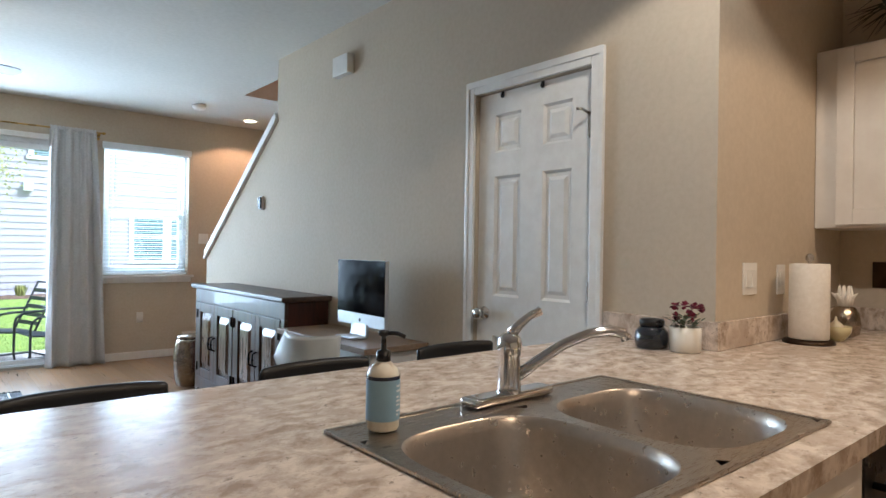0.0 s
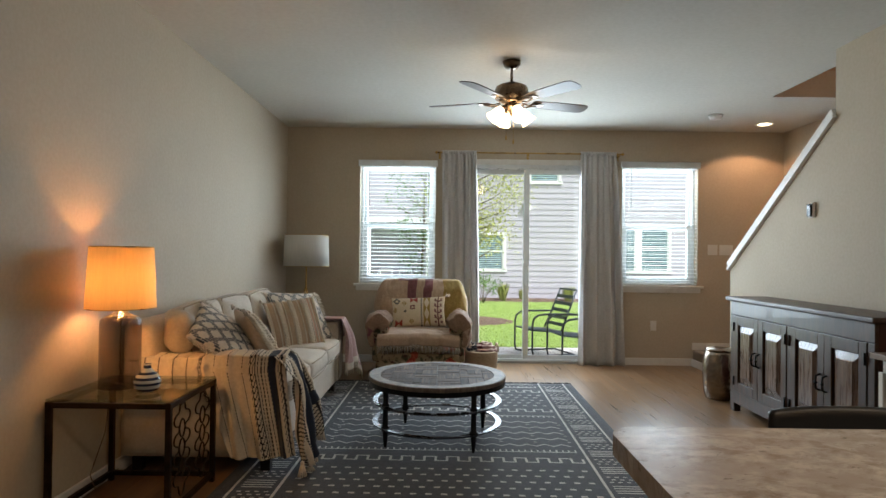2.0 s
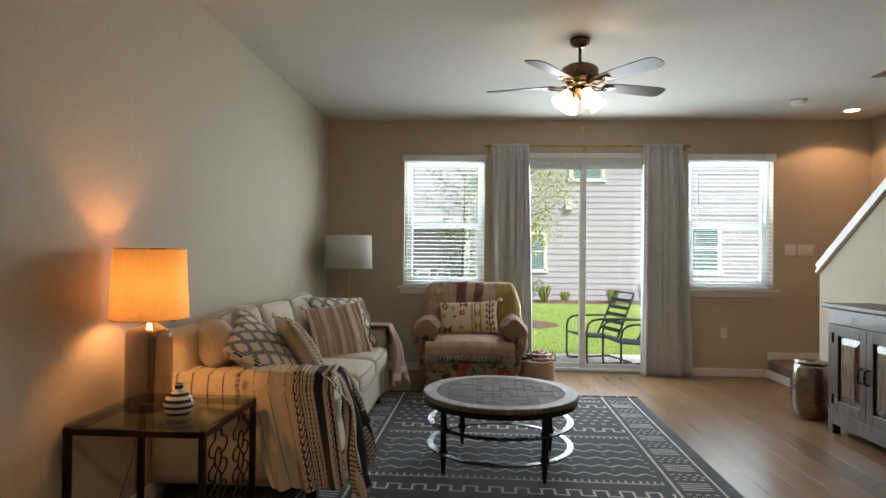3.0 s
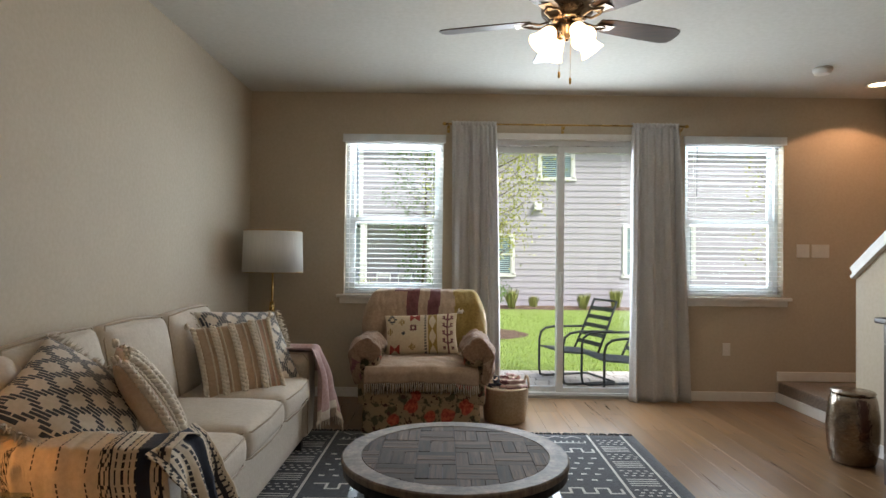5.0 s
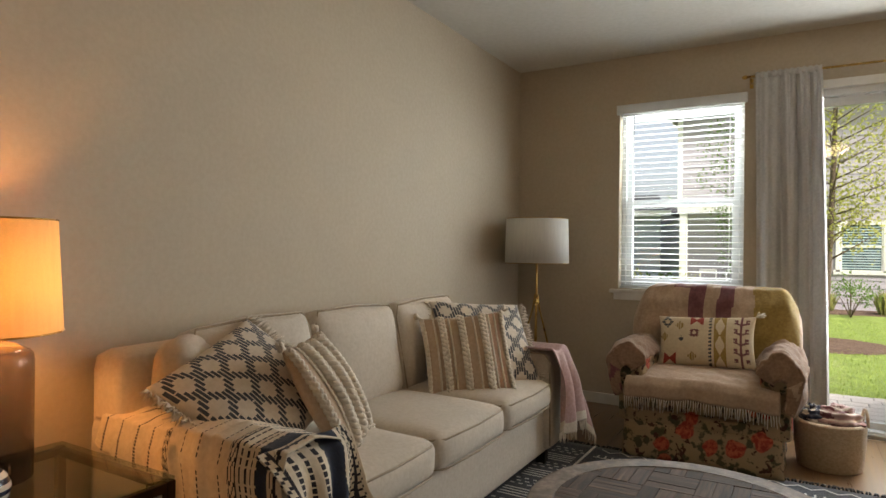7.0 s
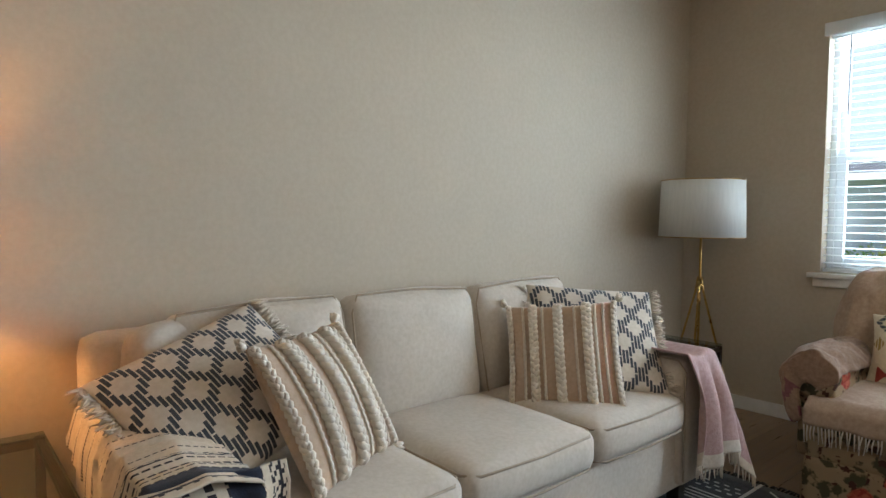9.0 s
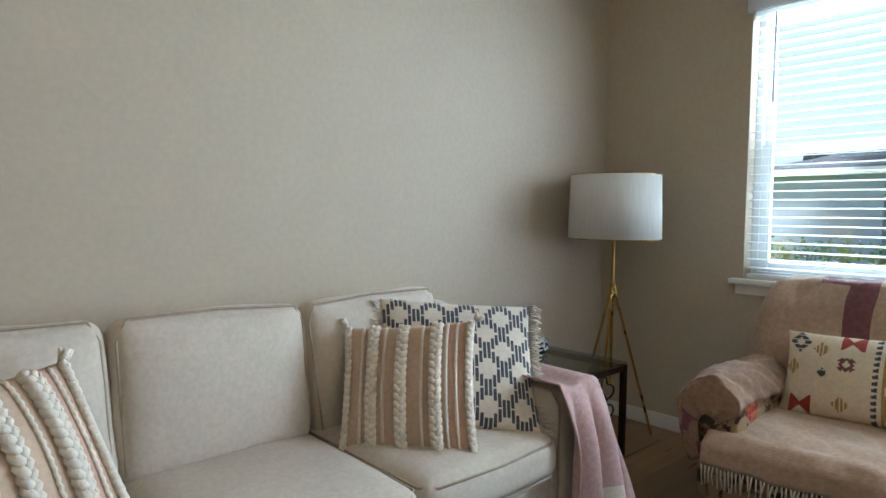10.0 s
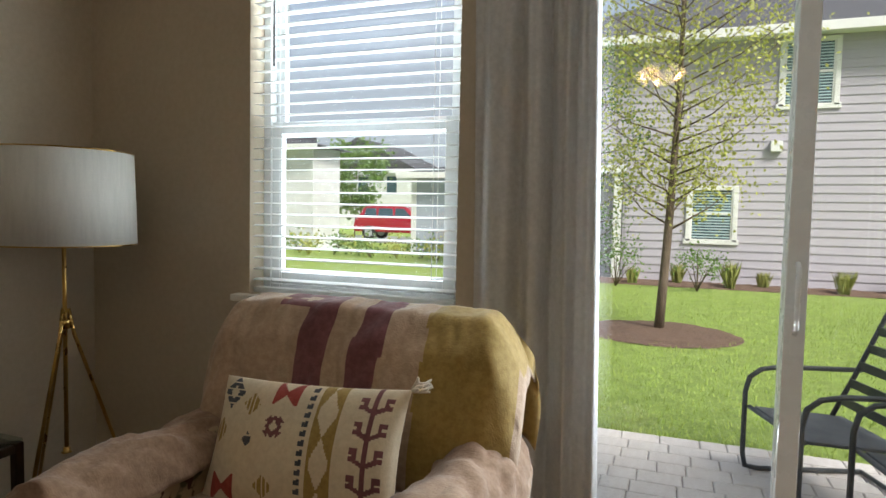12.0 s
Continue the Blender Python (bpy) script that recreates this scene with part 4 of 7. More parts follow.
SHADE1, SHADE2 = shade_cloth("linen_lamp_shade", "ecc98f", 0.14), shade_cloth("white_lamp_shade", "eceae4", 0.3)
SMOKY = clear_glass("smoky_lamp_glass", (0.56, 0.53, 0.54, 1))
tl = thing("table_lamp", "lit table lamp with smoky glass base and linen drum shade", "lamp", pose(-2.287, 3.635, 0.58))
bm = bmesh.new()
lathe(bm, [(0.094, 0.0), (0.098, 0.004), (0.098, 0.322), (0.095, 0.342), (0.086, 0.352)], 40)
part("body", bm, SMOKY, tl, "smoky grey glass cylinder")
bm = bmesh.new()
tube(bm, [(0.003 * math.sin(k), 0.003 * math.cos(k), 0.004 + 0.01 * k) for k in range(35)], 0.003, 6)
part("inner_rod", bm, BRONZE, tl)
bm = bmesh.new()
lathe(bm, [(0.088, 0.352), (0.07, 0.362), (0.035, 0.378), (0.022, 0.39), (0.02, 0.408), (0.012, 0.41), (0.010, 0.46)], 32)
part("neck", bm, clear_glass("clear_lamp_neck", (0.86, 0.84, 0.82, 1), 0.25), tl, "clear glass shoulder and neck")


def drum(top, r0, r1, z0, z1, m):
    bm = bmesh.new()
    lathe(bm, [(r0, z0), (r1, z1)], 48, cap=False)
    s = part("shade", bm, m, top)
    if m is SHADE2:
        s.modifiers.new("thick", "SOLIDIFY").thickness = 0.002
    bm = bmesh.new()
    tube(bm, [(r0 * math.cos(a), r0 * math.sin(a), z0) for a in [2 * math.pi * k / 48 for k in range(48)]], 0.0028, 6, closed=True)
    part("lower_ring", bm, BRASS, s)
    bm = bmesh.new()
    tube(bm, [(r1 * math.cos(a), r1 * math.sin(a), z1) for a in [2 * math.pi * k / 48 for k in range(48)]], 0.0028, 6, closed=True)
    for k in range(3):
        a = 2 * math.pi * k / 3
        tube(bm, [(0, 0, z1 - 0.02), (r1 * math.cos(a), r1 * math.sin(a), z1 - 0.003)], 0.002, 5)
    part("upper_ring", bm, BRASS, s)


drum(tl, 0.166, 0.15, 0.403, 0.714, SHADE1)
bm = bmesh.new()
lathe(bm, [(0.012, 0.46), (0.014, 0.49), (0.024, 0.53), (0.028, 0.56), (0.02, 0.585), (0.004, 0.596)], 20)
part("bulb", bm, glow("lamp_bulb", (1.0, 0.6, 0.25, 1), 2.5), tl).visible_shadow = False
cord = thing("lamp_cord", "thin clear lamp cord hanging behind the end table", "cord", pose(-0.045, 0.06, 0.02))
bm = bmesh.new()
tube(bm, [(-2.24, 3.62, 0.563), (-2.33, 3.66, 0.563), (-2.36, 3.66, 0.30), (-2.40, 3.60, 0.10), (-2.42, 3.68, 0.0), (-2.44, 3.80, -0.008), (-2.44, 3.95, 0.01)], 0.0028, 6)
part("cable", bm, mat("clear_cord", "8d7a60", rough=0.3, bump=0), cord)

fl = thing("floor_lamp", "brass tripod floor lamp with a white drum shade, unlit", "lamp", pose(-2.17, 7.315, 0))
bm = bmesh.new()
tube(bm, [(0, 0, 0.33), (0, 0, 1.40)], 0.008, 10)
part("pole", bm, BRASS, fl)
bm = bmesh.new()
lathe(bm, [(0.012, 0.80), (0.02, 0.806), (0.02, 0.835), (0.012, 0.842)], 20)
part("hub", bm, BRASS, fl)
for a in (-72, 62, 168):
    bm = bmesh.new()
    c, s = math.cos(radians(a)), math.sin(radians(a))
    tube(bm, [(0.012 * c, 0.012 * s, 0.88), (0.03 * c, 0.03 * s, 0.78), (0.27 * c, 0.27 * s, 0.006)], 0.007, 8)
    part("leg", bm, BRASS, fl)
bm = bmesh.new()
lathe(bm, [(0.02, 0.325), (0.012, 0.33), (0.012, 0.345)], 16)
part("foot_joint", bm, BRASS, fl)
drum(fl, 0.25, 0.24, 1.127, 1.472, SHADE2)
bm = bmesh.new()
lathe(bm, [(0.016, 1.14), (0.018, 1.2), (0.03, 1.25), (0.026, 1.29), (0.004, 1.31)], 16)
part("bulb", bm, PLASTIC, fl)

# vase, tray and votive on the end tables
VW, VB = mat("white_glaze", "e2ded4", rough=0.15, bump=0, wear=0.05), mat("navy_glaze", "2b3247", rough=0.15, bump=0)
vs = thing("vase", "small round vase with navy and white stripes on the glass table", "vase", pose(-2.095, 3.53, 0.58))
bm = bmesh.new()
prof = [(0.028, 0.0), (0.045, 0.008), (0.056, 0.022), (0.062, 0.038), (0.0635, 0.05), (0.061, 0.063), (0.055, 0.076), (0.045, 0.089), (0.033, 0.1), (0.022, 0.109), (0.017, 0.117), (0.016, 0.132), (0.018, 0.138), (0.013, 0.138), (0.012, 0.11)]
lathe(bm, prof, 36)
for f in bm.faces:
    f.material_index = 1 if int((f.calc_center_median().z + 0.004) / 0.0135) % 2 else 0
part("body", bm, [VW, VB], vs)
tr = thing("trinket_dish", "small white square ceramic dish on the glass table", "dish", pose(-2.22, 6.49, 0.57, 0, 0, 25))
bm = bmesh.new()
box(bm, -0.055, 0.055, -0.035, 0.035, 0, 0.006, 0.002)
for a in ((-0.055, -0.049, -0.035, 0.035), (0.049, 0.055, -0.035, 0.035), (-0.049, 0.049, -0.035, -0.029), (-0.049, 0.049, 0.029, 0.035)):
    box(bm, *a, 0.006, 0.022, 0.002)
part("body", bm, VW, tr)
vo = thing("votive_cup", "small blue and white patterned ceramic votive cup", "candle holder", pose(-2.215, 6.74, 0.57))
m, nt, nodes, links, p = base_mat("blue_white_glaze")
links.new(mix(nt, remap(nt, noise_node(nt, nodes.new("ShaderNodeTexCoord").outputs["Object"], 55, 1), 0.48, 0.52), rgb("d5d6d4"), rgb("34415c")), p.inputs["Base Color"])
p.inputs["Roughness"].default_value = 0.2
bm = bmesh.new()
lathe(bm, [(0.03, 0), (0.038, 0.004), (0.042, 0.03), (0.04, 0.062), (0.041, 0.07), (0.036, 0.07), (0.035, 0.012), (0.002, 0.01)], 28)
part("cup", bm, m, vo)


# ---- armchair ----
ac = thing("armchair", "floral upholstered skirted armchair under a woven throw", "armchair", pose(-0.88, 6.965, 0) @ Matrix.Diagonal((1.0, 1.0, 1.035, 1.0)))
bm = bmesh.new()
softbox(bm, (0, -0.02, 0.15), (0.83, 0.78, 0.27), 0.03, n=6, wob=0.004)
part("seat_base", bm, FLORAL, ac)
bm = bmesh.new()


def skirt(u, v):
    a = u * 4
    k = int(min(a, 3.999))
    f = a - k
    c = [(-0.415, -0.42), (0.415, -0.42), (0.415, 0.37), (-0.415, 0.37)]
    p, q = c[k], c[(k + 1) % 4]
    w = 0.006 * math.sin(u * 60) * (1 - v)
    n = [(0, -1), (1, 0), (0, 1), (-1, 0)][k]
    return (p[0] + (q[0] - p[0]) * f + n[0] * (w + 0.012 * (1 - v)), p[1] + (q[1] - p[1]) * f + n[1] * (w + 0.012 * (1 - v)), 0.012 + 0.20 * v)


sheet(bm, skirt, 96, 6)
part("skirt", bm, FLORAL, ac).modifiers.new("thick", "SOLIDIFY").thickness = 0.004
bm = bmesh.new()
softbox(bm, (0, -0.06, 0.36), (0.60, 0.72, 0.16), 0.05, (0, 0.012, 0.025), 9)
part("seat_cushion", bm, FLORAL, ac)
for s in (-1, 1):
    bm = bmesh.new()
    softbox(bm, (s * 0.385, -0.02, 0.36), (0.16, 0.74, 0.34), 0.03, n=6)
    tube(bm, [(s * 0.405, -0.405, 0.535), (s * 0.405, -0.39, 0.535), (s * 0.405, 0.0, 0.545), (s * 0.40, 0.33, 0.56)], [0.07, 0.096, 0.098, 0.09], 20)
    part("arm", bm, FLORAL, ac)
bm = bmesh.new()
bt = Matrix.Translation((0, 0.30, 0.62)) @ Matrix.Rotation(radians(-13), 4, "X")
softbox(bm, (0, 0, 0), (0.84, 0.20, 0.62), 0.075, (0, 0.03, 0.012), 12, bt)
part("back", bm, FLORAL, ac)
at = thing("armchair_throw", "woven oatmeal throw with plum and mustard bands over the armchair", "blanket", pose(-0.88, 6.965, 0) @ Matrix.Diagonal((1.0, 1.0, 1.035, 1.0)))
BACKP = [(0.50, 0.62), (0.485, 0.80), (0.455, 0.925), (0.37, 0.962), (0.27, 0.95), (0.20, 0.86), (0.145, 0.70), (0.115, 0.53)]
SEATP = [(0.13, 0.52), (0.10, 0.485), (-0.10, 0.482), (-0.32, 0.472), (-0.42, 0.455), (-0.458, 0.42), (-0.462, 0.35)]


def along(path, s):
    lens = [math.dist(path[i], path[i + 1]) for i in range(len(path) - 1)]
    d = s * sum(lens)
    for (a, b), l in zip(zip(path, path[1:]), lens):
        if d <= l + 1e-9:
            k = d / l
            return a[0] + (b[0] - a[0]) * k, a[1] + (b[1] - a[1]) * k
        d -= l
    return path[-1]


def back_throw(u, v):
    y, z = along(BACKP, v)
    x = (u - 0.5) * (0.98 + 0.04 * v)
    e = max(0, abs(u - 0.5) - 0.40) / 0.10
    z -= 0.16 * e * e * (1 if v > 0.3 else 0.5) + 0.02 * e
    y += 0.035 * e * e
    n = 0.020 * noise.noise((x * 5, v * 3, 2.0)) + 0.028 * abs(noise.noise((x * 9 + v * 4, v * 4, 6.0))) + 0.010 * abs(noise.noise((x * 22, v * 9, 4.0))) + 0.008 * math.sin(u * 26 + 5 * v) * (0.3 + e)
    return (x + 0.02 * noise.noise((v * 4, u * 3, 9.0)), y - abs(n) - 0.008, z + n * 0.5)


def back_bands(u, v):
    w = u + 0.012 * noise.noise((v * 6, u * 3, 0)) + 0.02 * (v - 0.5)
    if 0.36 < w < 0.46 or 0.54 < w < 0.625:
        return 1 if v > 0.33 else 0
    if 0.25 < w < 0.46 and 0.40 < v < 0.53:
        return 1 if noise.noise((u * 14, v * 14, 3)) > -0.25 else 0
    if 0.74 < w < 0.99:
        return 2
    return 0


bm = bmesh.new()
sheet(bm, back_throw, 120, 60, back_bands)
part("back_cover", bm, [OAT, PLUM, MUSTARD], at).modifiers.new("thick", "SOLIDIFY").thickness = 0.004


def seat_throw(u, v):
    y, z = along(SEATP, v)
    w = 0.80 if v > 0.3 else 0.64 + 0.16 * v / 0.3
    x = (u - 0.5) * w * (1 + 0.06 * max(0, v - 0.6))
    n = 0.014 * noise.noise((x * 6, y * 6, 7.0)) + 0.012 * abs(noise.noise((x * 14 + y * 6, y * 8, 3.0))) + 0.008 * math.sin(u * 21 + 4 * v) * max(0, v - 0.5)
    return (x, y - abs(n) * (v > 0.8), z + n + 0.012 * (1 - (2 * u - 1) ** 2))


bm = bmesh.new()
sheet(bm, seat_throw, 70, 50)
part("seat_cover", bm, [OAT], at).modifiers.new("thick", "SOLIDIFY").thickness = 0.004
bm = bmesh.new()
for i in range(62):
    p = Vector(seat_throw((i + 0.5) / 62, 1.0))
    q = p + Vector((random.uniform(-0.008, 0.008), random.uniform(-0.008, 0.002), -random.uniform(0.05, 0.075)))
    tube(bm, [p, (p + q) / 2 + Vector((random.uniform(-0.004, 0.004), -0.003, 0)), q], [0.0032, 0.0028, 0.002], 5)
part("fringe", bm, FRINGE, at)
for s in (-1, 1):
    def arm_throw(u, v, s=s):
        a = -0.95 + v * 3.9
        f = max(0.0, (0.22 - u) / 0.22)
        r = 0.110 + 0.008 * math.sin(u * 14 + 3 * v) + 0.014 * noise.noise((u * 4, v * 4, s)) + 0.030 * abs(noise.noise((u * 10 + 4 * v, v * 5, s + 4))) + 0.010 * abs(noise.noise((u * 22, v * 9, s + 8)))
        y = -0.425 + 0.74 * max(0.0, u - 0.22) / 0.78 - 0.012 * f + 0.012 * noise.noise((u * 6, v * 7, 3)) * f
        r *= 1 - 0.75 * f * f
        x = s * (0.405 + r * math.sin(a - 0.45))
        z = 0.54 + r * math.cos(a - 0.45)
        z -= 0.05 * f
        if v > 0.8:
            z -= (v - 0.8) * 0.5
        return (x, y, z)

    bm = bmesh.new()
    sheet(bm, arm_throw, 60, 44, lambda u, v: 1 if v > 0.72 and noise.noise((u * 9, v * 9, 1)) > 0.12 else 0)
    part("arm_cover", bm, [ROSE, PLUM if s < 0 else OAT], at).modifiers.new("thick", "SOLIDIFY").thickness = 0.004


# lumbar pillow
def lumbar_pattern(u, v):
    k = lambda a, b, r: abs(u - a) < r and abs(v - b) < r * 1.8
    if 0.545 < u < 0.575:
        return 3 if (v * 14) % 1 < 0.55 + (u - 0.56) * 12 else 0
    if 0.60 < u < 0.72:
        d = abs(((v * 2.6) % 1) - 0.5) * 2
        return 2 if abs(u - 0.66) > 0.048 or abs(u - 0.66) / 0.055 > d else 0
    if 0.80 < u < 0.965:
        if abs(u - 0.875) < 0.011:
            return 1
        b = (v * 5.2) % 1
        d = abs(u - 0.875)
        if v > 0.08 and v < 0.95:
            if abs(b - 0.15 - d * 4) < 0.10 and d < 0.06:
                return 1
            if 0.04 < d < 0.075 and 0.30 < b < 0.78 and not (0.47 < b < 0.56 and d > 0.058):
                return 1
        return 0
    for cx, cy, c in ((0.10, 0.86, 4), (0.26, 0.50, 4), (0.40, 0.62, 1), (0.14, 0.12, 5), (0.42, 0.90, 5), (0.24, 0.78, 2), (0.38, 0.16, 2), (0.06, 0.55, 2)):
        du, dv = (u - cx) / 0.07, (v - cy) / 0.13
        d = abs(du) + abs(dv)
        if c == 5:
            if abs(dv) < abs(du) * 0.8 + 0.15 and abs(du) < 1 and abs(dv) < 0.8:
                return 5
        elif c == 2:
            if d < 0.75 and (u * 40) % 1 > 0.25:
                return 2
        elif c == 1:
            if 0.38 < d < 0.72 or (d < 1.05 and (abs(abs(du) - 0.4) < 0.1 or abs(abs(dv) - 0.4) < 0.1) and d > 0.6):
                return 1
        elif d < 1.05 and (cy > 0.8) == (0.45 < d) and (v * 34) % 1 > 0.2:
            return 4
    return 0


lp = thing("lumbar_pillow", "cream embroidered lumbar pillow with a mustard band and plum tree", "pillow", placed((-0.90, 6.985, 0.66), (0.56, -0.02, 0.03), (0.0, 0.13, 0.32)))
bm = bmesh.new()
pillow_body(bm, 0.58, 0.33, 0.13, 130, lumbar_pattern, 84)
part("cover", bm, [fabric("cream_embroidered_cotton", "dccdb2", "d1c1a5", 400), PLUM, MUSTARD, SLATE, SLATE, REDDISH], lp)
for i, (u, v) in enumerate(((1, 1), (1, 0))):
    bm = bmesh.new()
    tassel(bm, pillow_point(0.58, 0.33, 0.13, u, v, -1), (1, -0.3, 0.5 if v else -0.2), 0.05, 0.014, 14, 70 + i)
    part("tassel", bm, FRINGE, lp)

# basket with blankets
bk = thing("woven_basket", "pale woven rope basket with handles beside the armchair", "basket", pose(-0.235, 6.985, 0))
ROPE = fabric("pale_jute_rope", "c9b79c", "b6a386", 200, bump=0.9)
bm = bmesh.new()
prof = [(0.15, 0.0)]
for i in range(17):
    z = 0.008 + i * 0.0155
    r = 0.158 + 0.018 * math.sin(i / 16 * 1.6)
    prof += [(r + 0.006, z), (r, z + 0.0075)]
prof += [(0.168, 0.272), (0.16, 0.02), (0.002, 0.015)]
lathe(bm, prof, 48)
part("body", bm, ROPE, bk)
for a in (190, 10):
    c, s = math.cos(radians(a)), math.sin(radians(a))
    bm = bmesh.new()
    tube(bm, [(0.175 * c - 0.055 * s * math.cos(t), 0.175 * s + 0.055 * c * math.cos(t), 0.255 + 0.085 * math.sin(t)) for t in [math.pi * k / 14 for k in range(15)]], 0.009, 8)
    part("handle", bm, ROPE, bk)
for nm, lab, cols, c, s, seed in (("folded_blanket", "pink and white blanket stuffed in the basket", [PINK, IVORY, PLUM], (0.04, -0.01, 0.285), (0.26, 0.25, 0.10), 5), ("folded_blanket", "dark navy blanket stuffed in the basket", [THROWNAVY, THROWBLACK, IVORY], (-0.09, -0.02, 0.30), (0.13, 0.20, 0.08), 9)):
    b = thing(nm, lab, "blanket", pose(-0.235, 6.985, 0))

    def heap(u, v, c=c, s=s, seed=seed):
        a, ph = u * 2 * math.pi, v * math.pi / 2
        q = Vector((math.cos(a) * math.cos(ph), math.sin(a) * math.cos(ph), math.sin(ph)))
        w = 1 + 0.16 * noise.noise(q * 3.5 + Vector((seed, 0, 0))) + 0.07 * math.sin(14 * ph + 3 * math.sin(a))
        return (c[0] + q.x * s[0] / 2 * w, c[1] + q.y * s[1] / 2 * w, c[2] - 0.03 + q.z * s[2] * w)

    bm = bmesh.new()
    sheet(bm, heap, 56, 26, lambda u, v: (1 if int(v * 26) % 6 < 2 else 0) if noise.noise((u * 7, v * 7, 0)) < 0.25 else 2, closed_u=True)
    part("cloth", bm, cols, b)


# ---- coffee table ----
ct = thing("coffee_table", "round coffee table with a reclaimed wood parquet top on iron legs", "coffee table", pose(-0.675, 4.75, 0.013))
RIMWOOD = wood("weathered_rim_wood", "5d4e42", "98897a", (4, 4, 1), 0.6, 0.0, 0.7, 9, 0.25)
PARQUET = wood("reclaimed_parquet_wood", "281c15", "7c6552", (0.9, 11, 4), 0.78, 0.5, 1.0, 7, 0.3)
R, R2, TZ = 0.472, 0.39, 0.437
bm = bmesh.new()
lathe(bm, [(R2, TZ - 0.03), (R - 0.004, TZ - 0.03), (R, TZ - 0.024), (R, TZ - 0.006), (R - 0.006, TZ), (R2 + 0.002, TZ), (R2, TZ - 0.004), (R2, TZ - 0.03)], 72, cap=False, smooth=False)
part("top_rim", bm, RIMWOOD, ct)
bm = bmesh.new()
lathe(bm, [(R2 - 0.001, TZ - 0.028), (R2 - 0.001, TZ - 0.012)], 48)
part("top_bed", bm, BLACKWOOD, ct)
bm = bmesh.new()
lathe(bm, [(R - 0.02, TZ - 0.062), (R - 0.006, TZ - 0.062), (R - 0.006, TZ - 0.031), (R - 0.02, TZ - 0.031), (R - 0.02, TZ - 0.062)], 64, cap=False, smooth=False)
part("apron", bm, BLACKMETAL, ct)


def clipped(poly, r, n=40):
    for k in range(n):
        a = 2 * math.pi * (k + 0.5) / n
        nx, ny = math.cos(a), math.sin(a)
        res = []
        for i in range(len(poly)):
            p, q = poly[i], poly[(i + 1) % len(poly)]
            dp, dq = p[0] * nx + p[1] * ny - r, q[0] * nx + q[1] * ny - r
            if dp <= 0:
                res.append(p)
            if (dp < 0) != (dq < 0) and abs(dp - dq) > 1e-12:
                t = dp / (dp - dq)
                res.append((p[0] + (q[0] - p[0]) * t, p[1] + (q[1] - p[1]) * t))
        poly = res
        if len(poly) < 3:
            return []
    return poly


rnd = random.Random(4)
S = 0.156
for bi in range(-3, 3):
    for bj in range(-3, 3):
        turn = (bi + bj) % 2
        for k in range(3):
            w = S / 3
            a, b = bi * S, bj * S
            rect = [(a + 0.0012, b + k * w + 0.001), (a + S - 0.0012, b + k * w + 0.001), (a + S - 0.0012, b + (k + 1) * w - 0.001), (a + 0.0012, b + (k + 1) * w - 0.001)]
            if turn:
                rect = [(a + (y - b), b + (x - a)) for x, y in rect][::-1]
            poly = clipped(rect, R2 - 0.003)
            if len(poly) < 3:
                continue
            cx, cy = a + S / 2, b + S / 2
            rot = Matrix.Rotation(radians(90 if turn else 0), 2)
            bm = bmesh.new()
            top = TZ - rnd.uniform(0.0, 0.003)
            loc = [rot.inverted() @ Vector((x - cx, y - cy)) for x, y in poly]
            lo = [bm.verts.new((p.x, p.y, 0)) for p in loc]
            hi = [bm.verts.new((p.x, p.y, top - (TZ - 0.012))) for p in loc]
            bm.faces.new(hi)
            for i in range(len(lo)):
                j = (i + 1) % len(lo)
                bm.faces.new((lo[i], lo[j], hi[j], hi[i]))
            bmesh.ops.recalc_face_normals(bm, faces=bm.faces)
            pl = part("plank", bm, PARQUET, ct)
            pl.location, pl.rotation_euler = (cx, cy, TZ - 0.012), (0, 0, radians(90 if turn else 0))
for a in (35.5, 125.5, 215.5, 305.5):
    bm = bmesh.new()
    lathe(bm, [(0.009, 0.0), (0.012, 0.02), (0.018, 0.09), (0.019, 0.10), (0.028, 0.108), (0.028, 0.13), (0.019, 0.138), (0.018, 0.24), (0.026, 0.25), (0.026, 0.275), (0.018, 0.285), (0.018, 0.35), (0.024, TZ - 0.063)], 16, (0.41 * math.cos(radians(a)), 0.41 * math.sin(radians(a)), 0))
    part("leg", bm, BLACKMETAL, ct)
for z, r in ((0.119, 0.425), (0.262, 0.425)):
    bm = bmesh.new()
    prof = [(r - 0.018, z - 0.005), (r + 0.018, z - 0.005), (r + 0.018, z + 0.005), (r - 0.018, z + 0.005), (r - 0.018, z - 0.005)]
    lathe(bm, prof, 72, cap=False, smooth=False)
    part("hoop", bm, mat("worn_iron_hoop", "3a3b3f", "55565b", 0.28, 0.9, bump=0.1), ct)


# ---- rug ----
rug = thing("area_rug", "charcoal wool rug with off-white woven geometric bands and fringe", "rug", pose(-0.607, 5.04, 0.0, 0, 0, -0.8))
HWX, Y0, Y1 = 1.22, -1.60, 1.53
bm = bmesh.new()
sheet(bm, lambda u, v: (-HWX + 2 * HWX * u, Y0 + (Y1 - Y0) * v, 0.010 + 0.0012 * noise.noise((u * 9, v * 9, 0))), 40, 50)
part("woven_base", bm, CHARCOAL, rug).modifiers.new("thick", "SOLIDIFY").thickness = 0.009
RZ = 0.0125


def bars(bm, x0, x1, y0, y1):
    vs = [bm.verts.new((x, y, RZ + 0.0008 * math.sin(x * 90 + y * 70))) for x, y in ((x0, y0), (x1, y0), (x1, y1), (x0, y1))]
    bm.faces.new(vs)


IN = 0.865
key, comb, zig, dots, lines = (bmesh.new() for _ in range(5))


